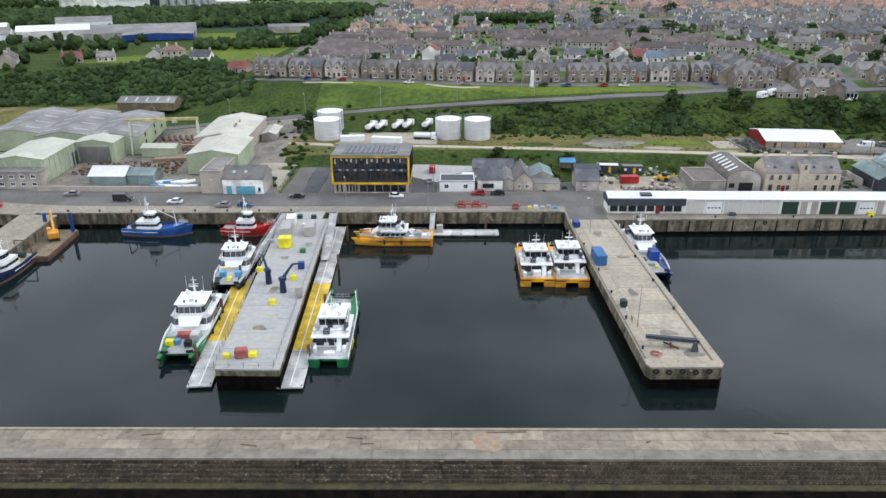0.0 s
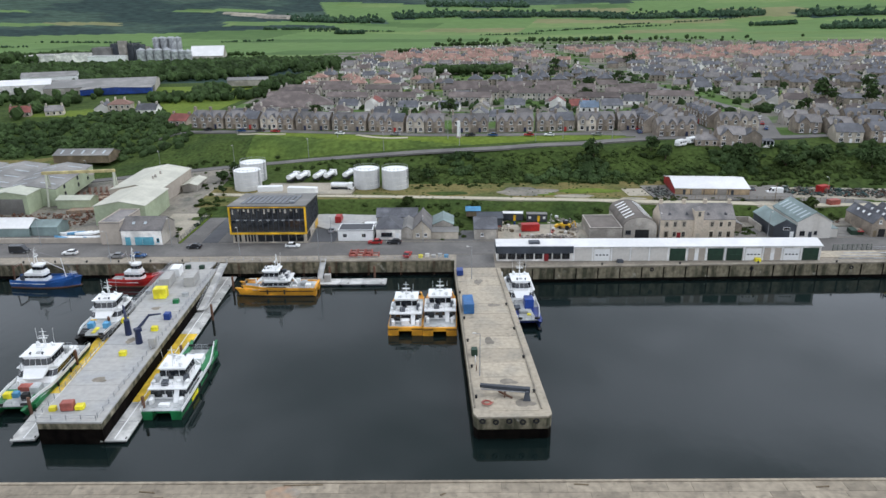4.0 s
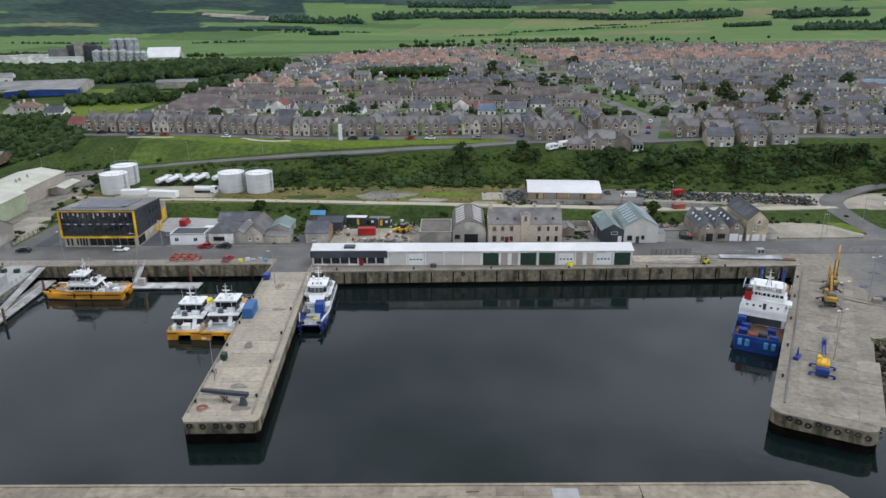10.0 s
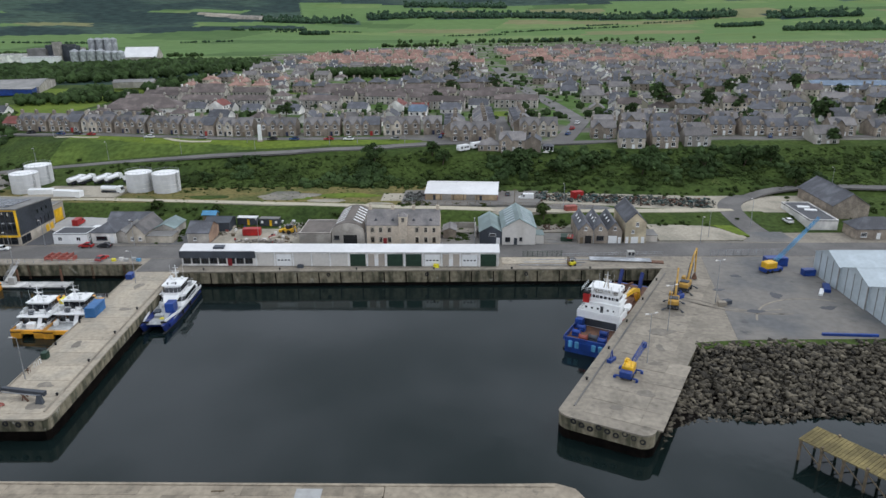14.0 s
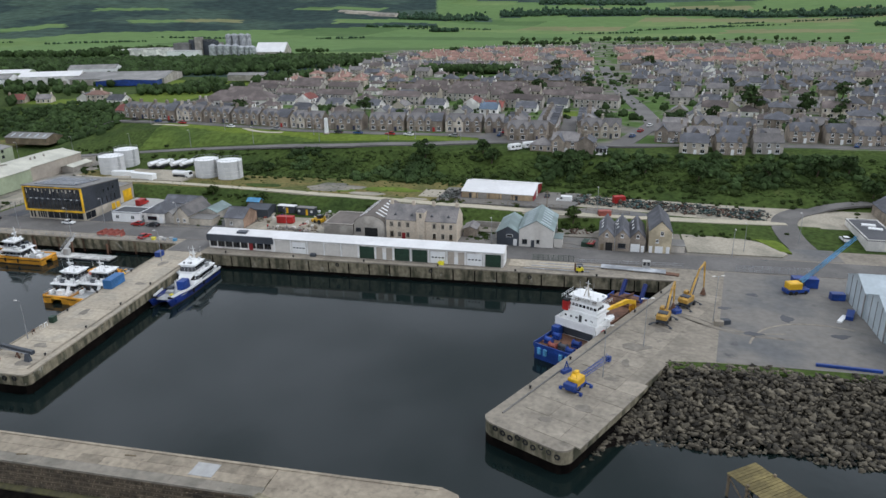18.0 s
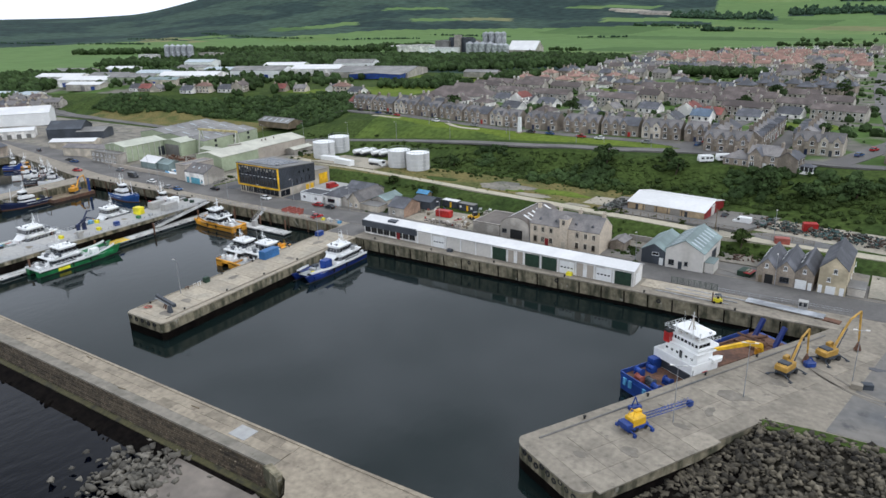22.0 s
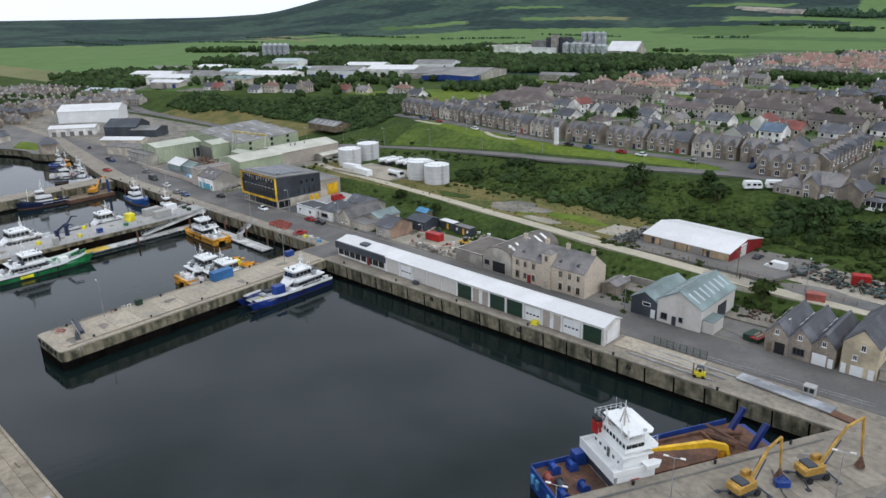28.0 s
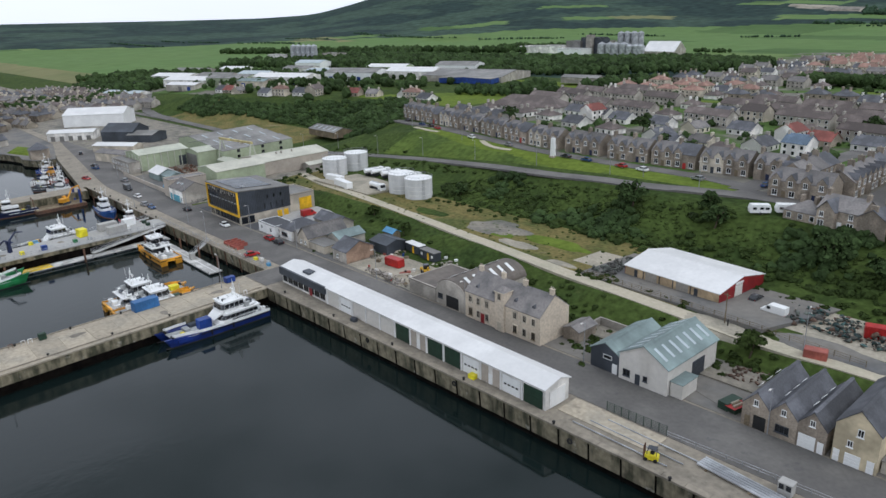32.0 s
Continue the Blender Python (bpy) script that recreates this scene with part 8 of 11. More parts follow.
for k, (x, y) in enumerate(TCARS):
    car("car parked along the terrace street", x, y, (165 if x < 0 else 172) if x < 110 else (88 if y < 344 and x < 130 else 70), (WHITE, CAR_DARK, RED, CAR_SILVER, CAR_BLUE)[(k * 3 + 1) % 5])


def lorry(label, x, y, rz, tank=True):
    key = ("lorry", tank)
    z = h1(x, y) + 0.1
    if key in PROTO:
        return tagged(copy_thing(PROTO[key], pose(x, y, z, 0, 0, rz)), label)
    c = thing("tanker_lorry" if tank else "box_lorry", label, "lorry", x, y, z, rz, "parked lorries")
    part("chassis", MB().box(-4.2, 4.2, -0.9, 0.9, 0.7, 1.0), CLADDING, c)
    part("cab", MB().profile([(2.4, 0.6), (4.3, 0.6), (4.35, 1.6), (4.0, 2.9), (2.4, 3.0)], -1.2, 1.2, "y"), WHITE, c)
    part("windscreen", MB().add([(4.36, -1.05, 1.65), (4.36, 1.05, 1.65), (4.08, 1.0, 2.7), (4.08, -1.0, 2.7), (4.2, -1.05, 1.65), (4.2, 1.05, 1.65), (3.95, 1.0, 2.7), (3.95, -1.0, 2.7)], [(0, 1, 2, 3), (7, 6, 5, 4), (0, 4, 5, 1), (1, 5, 6, 2), (2, 6, 7, 3), (3, 7, 4, 0)]), GLASS, c)
    if tank:
        n = 14
        ring = lambda u, k: [(u, 1.22 * k * math.cos(2 * math.pi * i / n), 2.05 + 0.95 * k * math.sin(2 * math.pi * i / n)) for i in range(n)]
        part("tank", loft([ring(-4.2, 0.8), ring(-4.0, 1), ring(2.0, 1), ring(2.2, 0.8)]), WHITE, c)
        part("walkway", MB().box(-3.6, 1.6, -0.3, 0.3, 2.98, 3.1), STEEL, c)
    else:
        part("box_body", MB().box(-4.3, 2.2, -1.25, 1.25, 1.0, 3.5, 0.06), WHITE, c)
    for u in (-3.2, -2.0, 3.1):
        for s in (-1, 1):
            part("wheel", MB().tube((u, s * 0.75, 0.5), (u, s * 1.2, 0.5), 0.5, 12), BLACK, c)
    PROTO[key] = c
    return c


for k, (x, y) in enumerate(((-32.5, 279.0), (-28.6, 279.6), (-22.0, 280.0), (-17.8, 280.6), (-10.2, 281.0))):
    lorry("white fuel tanker lorry parked by the tanks", x, y, 76)
lorry("white fuel tanker lorry on the gravel", -10.5, 264.2, -6)
solo("white_trailer", MB().box(-5.5, 5.5, -1.3, 1.3, 0.5, 2.9, 0.1), WHITE, "long white storage trailer on the gravel", "trailer", pose(-24.5, 258.0, h1(-24.5, 258), 0, 0, -8))
solo("white_tank_container", MB().box(-4.5, 4.5, -1.3, 1.3, 0.3, 2.6, 0.1), WHITE, "low white tank beside the track", "container", pose(-38.0, 263.0, h1(-38, 263), 0, 0, 6))


def container(label, x, y, rz, L, W, H, material, z=0.0, group=""):
    c = thing("container", label, "container", x, y, z, rz, group)
    part("body", MB().box(-L / 2, L / 2, -W / 2, W / 2, 0.1, H, 0.05), material, c)
    n = int(L / 0.55)
    for s in (-1, 1):
        pts = []
        m = MB()
        prev = None
        outl = [(-L / 2 + 0.15, s * W / 2)]
        for i in range(n):
            a = -L / 2 + 0.15 + (L - 0.3) * i / n
            b = a + (L - 0.3) / n
            outl += [(a + 0.1, s * (W / 2 + 0.05)), (b - 0.1, s * (W / 2 + 0.05)), (b, s * W / 2)]
        outl += [(L / 2 - 0.15, s * (W / 2 - 0.03)), (-L / 2 + 0.15, s * (W / 2 - 0.03))]
        part("corrugated_side", MB().prism(outl if s > 0 else outl[::-1], 0.3, H - 0.2), material, c)
    part("end_door", MB().box(L / 2, L / 2 + 0.06, -W / 2 + 0.1, -0.03, 0.25, H - 0.15), material, c)
    part("end_door", MB().box(L / 2, L / 2 + 0.06, 0.03, W / 2 - 0.1, 0.25, H - 0.15), material, c)
    return c


container("blue shipping container on the pier edge", 35.6, 157.8, 93, 6.0, 2.4, 2.5, BLUE_BOX)
container("bright yellow container on the jetty", -43.6, 167.4, 5, 3.0, 2.6, 2.6, LEMON)
container("grey cabin container on the jetty", -45.4, 176.5, 95, 6.0, 2.5, 2.6, JETTY_TOP)
container("grey cabin container on the jetty", -39.2, 177.5, 95, 6.0, 2.5, 2.6, JETTY_TOP)
container("white cabin on the jetty", -45.8, 184.0, 95, 4.0, 2.4, 2.4, WHITE)
for k, (x, y) in enumerate(((52.2, 232.0), (60.2, 231.0))):
    c = container("black site cabin with a yellow door in the builder's yard", x, y, -3, 6.6, 2.5, 2.6, CLADDING, 0.15, "site cabins")
    part("door", MB().box(0.2, 1.0, -1.36, -1.31, 0.2, 2.2), YELLOW, c, "bright yellow door")
    part("roof", MB().box(-3.4, 3.4, -1.35, 1.35, 2.6, 2.72, 0.03), (WHITE_ROOF, GREY_SHEET)[k], c, "flat sheet roof")
    if k:
        for u in (-2.3, 2.4):
            part("window", MB().box(u - 0.4, u + 0.4, -1.36, -1.31, 1.1, 1.9), WHITE, c, "white framed window")
container("red steel container in the builder's yard", 56.8, 221.6, 4, 5.6, 2.4, 2.3, RED, 0.15)
container("red box by the net yard", 168.6, 256.0, 20, 4.0, 2.4, 2.6, RED, 3.6)
container("faded red box beside the track", 163.8, 238.6, 15, 4.0, 2.2, 2.0, DULL_RED, 2.9)
container("blue and cream container by the yard fence", 214.0, 190.4, 4, 6.1, 2.5, 2.6, BLUE)
container("blue steel skip by the hangar", 219.6, 182.6, 5, 3.2, 2.0, 1.8, BLUE)
container("small blue crate at the pier root", 33.6, 182.0, 93, 2.6, 1.6, 1.5, BLUE)
container("blue tote on the jetty deck", -36.4, 153.6, 95, 1.6, 1.4, 1.6, BLUE)
container("green bin on the pier", 36.6, 133.6, 93, 1.5, 1.2, 1.5, DARK_GREEN)
container("pale box on the jetty edge", -33.6, 138.5, 95, 1.6, 1.4, 2.4, JETTY_TOP)
container("green skip beside the grey shed", 158.6, 215.4, 80, 4.0, 2.0, 1.5, DARK_GREEN)
solo("portable_cabin", MB().box(-1.0, 1.0, -0.8, 0.8, 0.1, 0.95, 0.08).box(-1.05, 1.05, -0.85, 0.85, 1.95, 2.15, 0.05).box(-1.0, -0.86, -0.8, 0.8, 0.95, 1.95).box(0.86, 1.0, -0.8, 0.8, 0.95, 1.95).box(-0.07, 0.07, -0.8, -0.66, 0.95, 1.95), JETTY_TOP, "small white cabin on the quay", "cabin", pose(175.4, 197.6, 0, 0, 0, 2))
for u in (-0.6, 0.5):
    part("window", MB().box(u - 0.33, u + 0.33, -0.74, -0.7, 0.98, 1.93), GLASS, bpy.data.objects["portable_cabin"])
solo("blue_beam", MB().box(-6, 6, -0.3, 0.3, 0.05, 0.6, 0.05), BLUE, "long blue steel beam beside the rocks", "beam", pose(211, 144.2, 0.04, 0, 0, -3))


def lamp_post(x, y, z, h, rz=0, label="tall grey street lamp beside the road", double=False):
    key = ("lamp", h, double)
    if key in PROTO:
        return tagged(copy_thing(PROTO[key], pose(x, y, z, 0, 0, rz)), label)
    t = thing("street_lamp", label, "street lamp", x, y, z, rz, "street lamps")
    part("post", MB().cyl(0, 0, 0, 1.2, 0.12, 8).cyl(0, 0, 1.2, h, 0.09, 8, 0.05), STEEL, t)
    for s in (1, -1) if double else (1,):
        part("arm", MB().tube((0, 0, h), (s * 1.1, 0, h + 0.15), 0.045, 6), STEEL, t)
        part("lantern", MB().box(s * 1.1 - 0.35, s * 1.1 + 0.35, -0.14, 0.14, h + 0.08, h + 0.24, 0.04), HARL_W, t)
    PROTO[key] = t
    return t


for x in (-132, -100, -58, -33, -7, 22, 62, 96, 130, 167, 200):
    lamp_post(x, 211.2 if x != -33 else 200.5, 0.05, 8.5, -90)
for x, y in ((-70, 195.3), (-8, 195.4), (36.8, 178.0), (37.5, 124.5)):
    lamp_post(x, y, 0.02, 9.0, 180, "slim lamp post on the quay edge")
for x in range(-130, 110, 33):
    lamp_post(x, 304.9, h1(x, 304.9), 8.0, -90, "lamp post along the climbing road")
for x in (-70, -20, 30, 80):
    lamp_post(x, np.interp(x, (-95, -31, 16, 70, 112), (340, 320.5, 312, 307, 305.5)), 16.2, 7.0, 90, "lamp post along the terrace street")
for x, y in ((163.5, 131.5), (172.0, 147.0), (188.3, 163.5)):
    lamp_post(x, y, 0, 11.0, 20, "slim floodlight mast on the pier", True)
for x, y in ((161.4, 239), (204, 216), (222, 228), (266, 265)):
    lamp_post(x, y, h1(x, y), 9.0, 100, "wooden-looking pole beside the track")


def fence(name, label, pts, h, gap, material, group="", bars=2, z=None):
    t = thing(name, label, "fence", group=group)
    for a, b in zip(pts, pts[1:]):
        a, b = Vector(a), Vector(b)
        n = max(1, int((b - a).length / gap))
        for i in range(n + 1):
            p = a.lerp(b, i / n)
            key = ("post", h, material.name)
            if key not in CACHE:
                CACHE[key] = MB().box(-0.05, 0.05, -0.05, 0.05, 0, h).mesh("post")
            part("post", CACHE[key], material, t, "", pose(*p))
        for k in range(bars):
            q = Vector((0, 0, h * (k + 1) / bars - 0.05))
            part("rail", MB().tube(a + q, b + q, 0.04, 5), material, t)
    return t


fence("quay_railing", "grey steel railing along the quay edge", [(-46, 195.0, 0), (-4, 194.9, 0), (30, 194.8, 0)], 1.1, 2.5, STEEL)
fence("jetty_railing", "steel railing along the jetty's west edge", [(-49.8, 187, 0), (-42.9, 109.6, 0), (-31.8, 109.2, 0)], 1.1, 2.4, STEEL)
fence("jetty_railing", "steel railing along the jetty's east edge", [(-31.9, 110, 0), (-36.4, 186, 0)], 1.1, 2.4, STEEL)
fence("roadside_fence", "green mesh fence panels beside the quay road", [(144, 198.6, 0), (155.5, 198.9, 0)], 1.9, 1.4, DARK_GREEN, bars=6)
fence("roadside_rail", "low steel rail along the quay road", [(155.6, 198.9, 0), (185.5, 200.4, 0)], 1.0, 2.4, STEEL)
fence("car_park_fence", "dark mesh fence beside the car park", [(-56.5, 212.8, 0), (-54.6, 237.5, 0)], 1.8, 2.2, CLADDING, bars=5)
fence("office_yard_fence", "grey mesh fence behind the flat building", [(-6.0, 221.3, 0), (6.4, 221.3, 0)], 1.8, 2.2, STEEL, bars=5)
fence("track_fence", "timber post fence along the net yard", [(104, 242.6, 4.4), (128, 241.8, 4.4), (152, 241.2, 4.0), (172, 241.0, 3.2)], 1.3, 2.6, TIMBER, bars=3)
fence("yard_fence", "mesh fence between yard and road", [(199, 199, 0), (219, 199.5, 0)], 1.9, 2.2, STEEL, bars=5)
for i in range(14):
    solo("bollard", MB().cyl(0, 0, 0, 0.45, 0.22, 10, 0.18).cyl(0, 0, 0.45, 0.62, 0.32, 10, 0.26), BLACK, "squat black iron mooring bollard on the quay edge", "bollard", pose(-115 + i * 9.5 if i < 8 else 52 + (i - 8) * 22, 195.0 if i < 8 else 188.3, 0), "mooring bollards")
for k, (x, y) in enumerate(((36.6, 116), (36.0, 128), (35.3, 140), (34.6, 152), (33.6, 168), (47.6, 118), (46.8, 132), (45.9, 146), (45.0, 160), (150, 124.5), (157, 138), (164, 152), (171, 165.5), (178, 179))):
    solo("bollard", MB().cyl(0, 0, 0, 0.45, 0.2, 10, 0.17).cyl(0, 0, 0.45, 0.6, 0.3, 10, 0.24), BLACK, "squat black iron mooring bollard on the pier edge", "bollard", pose(x, y, 0), "mooring bollards")


# pontoons and gangways
def pontoon(label, pts, w, grate=()):
    t = thing("pontoon", label, "pontoon", kind="")
    a, b = Vector(pts[0]), Vector(pts[1])
    L = (b - a).length
    ang = math.degrees(math.atan2(b.y - a.y, b.x - a.x))
    t.matrix_basis = pose((a.x + b.x) / 2, (a.y + b.y) / 2, WATER, 0, 0, ang)
    part("deck", MB().box(-L / 2, L / 2, -w / 2, w / 2, 0.45, 0.72), PONTOON, t, "pale ribbed deck")
    n = int(L / 6)
    for i in range(n):
        u = -L / 2 + L * (i + 0.5) / n
        part("float", MB().box(u - L / n * 0.42, u + L / n * 0.42, -w / 2 + 0.25, w / 2 - 0.25, -0.7, 0.45), CLADDING, t)
        part("deck_joint", MB().box(u + L / n * 0.5 - 0.04, u + L / n * 0.5 + 0.04, -w / 2 + 0.02, w / 2 - 0.02, 0.72, 0.735), CLADDING, t)
    for g0, g1 in grate:
        m = max(1, int((g1 - g0) / 2.0))
        for i in range(m):
            part("grating_panel", MB().box(g0 + (g1 - g0) * i / m + 0.03, g0 + (g1 - g0) * (i + 1) / m - 0.03, -w / 2 + 0.1, w / 2 - 0.1, 0.73, 0.78), GRATING, t, "yellow safety grating")
    part("centre_line", MB().box(-L / 2 + 0.5, L / 2 - 0.5, -0.1, 0.1, 0.7, 0.8), WHITE, t, "white painted centre line")
    for i in range(int(L / 9) + 1):
        for s in (-1, 1):
            part("cleat", MB().box(-L / 2 + 0.6 + i * 9 - 0.25, -L / 2 + 0.6 + i * 9 + 0.25, s * (w / 2 - 0.25) - 0.06, s * (w / 2 - 0.25) + 0.06, 0.72, 0.92), BLACK, t)
    return t


pontoon("long pale floating pontoon with yellow grating east of the jetty", ((-30.0, 110.2), (-33.2, 190.0)), 4.6, ((-27.0, 3.0),))
pontoon("long pale floating pontoon with yellow grating west of the jetty", ((-46.6, 110.0), (-51.0, 158.0)), 4.4, ((-8.0, 20.0),))
pontoon("floating pontoon below the quay wall", ((-26.0, 187.6), (12.0, 187.8)), 4.0)
for k, (x, y) in enumerate(((-27.3, 118), (-28.2, 140), (-29.2, 163), (-30.0, 183), (-49.4, 118), (-50.8, 138), (-52.0, 156), (-18, 190.2), (-4, 190.2), (9, 190.2))):
    solo("mooring_pile", MB().cyl(0, 0, -12, 2.6, 0.3, 10), RUST, "rusty tubular steel pile holding the pontoon", "pile", pose(x, y, -3.0), "pontoon piles")


def gangway(label, p, q, w=1.6):
    t = thing("gangway", label, "gangway")
    p, q = Vector(p), Vector(q)
    d = (q - p).normalized()
    s = Vector((-d.y, d.x, 0)).normalized() * w / 2
    up = Vector((0, 0, 0.12))
    part("walkway", MB().add([p - s, p + s, q + s, q - s, p - s + up, p + s + up, q + s + up, q - s + up], [(0, 1, 2, 3), (7, 6, 5, 4), (0, 4, 5, 1), (1, 5, 6, 2), (2, 6, 7, 3), (3, 7, 4, 0)]), PONTOON, t)
    for sg in (-1, 1):
        m = MB()
        n = int((q - p).length / 2)
        for z in (0.6, 1.15):
            m.tube(p + s * sg + Vector((0, 0, z)), q + s * sg + Vector((0, 0, z)), 0.05, 5)
        for i in range(n + 1):
            c = p.lerp(q, i / n) + s * sg
            m.tube(c, c + Vector((0, 0, 1.15)), 0.04, 4)
            if i < n:
                e = p.lerp(q, (i + 1) / n) + s * sg
                m.tube(c, e + Vector((0, 0, 1.15)), 0.03, 4)
        part("truss_side", m, STEEL, t)
    return t


gangway("long steel gangway sloping to the east pontoon", (-35.4, 192.6, 0.1), (-33.2, 166.5, -3.4), 2.2)
gangway("long steel gangway sloping to the west pontoon", (-49.8, 192.6, 0.1), (-51.6, 160.0, -3.4), 1.8)
gangway("short steel gangway to the quay pontoon", (-6.5, 195.2, 0.1), (-6.5, 188.4, -3.4), 1.4)
solo("pontoon_locker", MB().box(-0.9, 0.9, -0.7, 0.7, 0, 2.1, 0.1), JETTY_TOP, "grey locker standing on the pontoon", "locker", pose(-4.2, 187.8, WATER + 0.72))


def davit(x, y, rz):
    t = thing("davit_crane", "navy blue folding deck crane on the jetty", "crane", x, y, 0, rz, "jetty cranes")
    part("pedestal", MB().cyl(0, 0, 0, 2.8, 0.75, 12, 0.6), NAVY, t)
    part("slew_house", MB().box(-0.6, 0.6, -0.6, 0.8, 2.8, 3.6, 0.1), NAVY, t)
    part("lower_boom", MB().tube((0, 0.2, 3.4), (0, 3.0, 5.6), 0.32, 8, 0.25), NAVY, t)
    part("upper_boom", MB().tube((0, 2.9, 5.6), (0, 5.6, 5.0), 0.26, 8, 0.16), NAVY, t)
    part("ram", MB().tube((0, 0.7, 3.0), (0, 2.2, 4.7), 0.1, 6), STEEL, t)
    return t


davit(-42.0, 145.0, 30), davit(-37.6, 140.5, -40)
g = thing("generator", "dark red generator with yellow frame on the jetty", "generator", -38.6, 113.0, 0, 8)
part("body", MB().box(-1.3, 0.9, -0.8, 0.8, 0.2, 1.7, 0.1), DULL_RED, g), part("frame", MB().box(1.1, 2.6, -0.7, 0.7, 0.1, 0.9, 0.08), LEMON, g), part("fuel_box", MB().box(-3.4, -2.2, -0.5, 0.5, 0.1, 0.9, 0.08), LEMON, g)
for k, (x, y, m) in enumerate(((-38.6, 134.8, LEMON), (-38.2, 163.5, GREEN), (-36.9, 147.2, LEMON), (-46.0, 152.0, LEMON), (-40.5, 188.8, DARK_GREEN), (-44.5, 189.0, DARK_GREEN), (-41.5, 182.0, WHITE), (-48.0, 170.0, STEEL), (-37.5, 168.0, DECK))):
    solo("jetty_box", MB().box(-0.7, 0.7, -0.6, 0.6, 0, 1.0, 0.08), m, "small equipment box standing on the jetty", "box", pose(x, y, 0, 0, 0, 5), "jetty boxes")

# boom on a stand and clutter at the pier's end
bm_ = thing("crane_boom", "dark steel crane boom resting on a stand", "crane boom", 42.0, 116.8, 0, -9)
part("boom", loft([[(-4.6, -0.35, 1.5), (-4.6, 0.35, 1.5), (-4.6, 0.35, 2.1), (-4.6, -0.35, 2.1)], [(4.6, -0.45, 1.2), (4.6, 0.45, 1.2), (4.6, 0.45, 2.0), (4.6, -0.45, 2.0)]]), CLADDING, bm_)
part("top_plate", MB().box(-4.4, 4.4, -0.7, -0.4, 1.3, 1.4), STEEL, bm_)
part("stand", MB().tube((0, -0.8, 0), (0, 0, 1.4), 0.12).tube((0, 0.8, 0), (0, 0, 1.4), 0.12).tube((1.4, -0.9, 0.2), (-1.2, 0.6, 0.5), 0.2), RUST, bm_)
part("counter_plate", MB().prism([(3.4, -1.6), (4.9, -1.4), (4.7, -0.5), (3.6, -0.6)], 0.0, 1.8, 0.5), CLADDING, bm_)
m = MB()
for i in range(26):
    a = i * 0.72
    b = (i + 1) * 0.72
    r0, r1 = 0.6 + i * 0.02, 0.6 + (i + 1) * 0.02
    m.tube((r0 * math.cos(a), r0 * math.sin(a), 0.08 + (i % 9) * 0.05), (r1 * math.cos(b), r1 * math.sin(b), 0.08 + ((i + 1) % 9) * 0.05), 0.07, 5)
solo("rope_coil", m, DULL_RED, "coil of orange-brown mooring rope on the pier", "rope", pose(38.6, 114.0, 0))
for x, y, m in ((36.8, 131.0, WHITE), (36.7, 129.6, HARL_W), (36.9, 127.0, RUST), (45.2, 180.5, WHITE)):
    solo("ladder_hoop", MB().tube((-0.4, 0, 0), (-0.4, 0, 1.0), 0.07).tube((0.4, 0, 0), (0.4, 0, 1.0), 0.07).tube((-0.4, 0, 1.0), (0.4, 0, 1.0), 0.07), m, "white painted ladder hoop at the pier edge", "ladder hoop", pose(x, y, 0, 0, 0, 90))
for i in range(5):
    tyre(PIER, 37.6 + i * 2.4, 109.45, -0.9 - (i % 2) * 0.2)
tyre(PIER, 48.95, 112.5, -0.9, 90)
for i in range(9):
    t = i / 8
    tyre(EPIER, 145.2 + t * 11.0, 110.55 - t * 5.4, -0.7 - (i % 3) * 0.35, -27)
for i in range(6):
    tyre(EPIER, 150.5 + i * 5.2, 127.5 + i * 10.1, -0.8, 63)
for i in range(4):
    tyre(QUAY_E, 60 + i * 28, 188.0 - 0.55, -1.2)

# quayside stores on the east quay
pr = thing("pipe_stack", "stack of long grey steel pipes on the quay", "pipes", 171.8, 195.2, 0, -4.5)
for i in range(5):
    part("pipe", MB().tube((-8.6, -1.2 + i * 0.55, 0.42), (8.6, -1.2 + i * 0.55, 0.42), 0.22, 8), STEEL, pr)
for u in (-7, 0, 7):
    part("bearer", MB().box(u - 0.15, u + 0.15, -1.6, 1.5, 0.02, 0.2), TIMBER, pr)
solo("rusty_plate", MB().box(-1.8, 1.8, -1.0, 1.0, 0.02, 0.3, 0.05), RUST, "stack of rusty steel plates on the quay", "steel plates", pose(182.0, 193.4, 0, 0, 0, -10))
solo("concrete_apron", MB().box(137.6, 156, 192.6, 198.2, 0.01, 0.14), PIER_TOP, "pale bare concrete apron past the shed", "paving", kind="structure")
for i in range(3):
    solo("pipe_rail", MB().tube((142 + i * 2, 191.2 + i * 2.4, 0.2), (160 + i * 1.5, 191.0 + i * 2.3, 0.2), 0.12, 6), STEEL, "long steel rail lying on the quay", "rail")
solo("yellow_tub", MB().box(-0.8, 0.8, -0.6, 0.6, 0, 0.9, 0.1), LEMON, "yellow plastic tub by the shed door", "tub", pose(118.6, 190.2, 0))
solo("dark_bale", MB().box(-0.9, 0.9, -0.6, 0.6, 0, 0.9, 0.2), CLADDING, "dark bundle beside the shed doors", "bundle", pose(79.5, 190.3, 0))
fk = thing("forklift", "yellow forklift truck on the quay", "forklift", 157.2, 191.0, 0, 200)
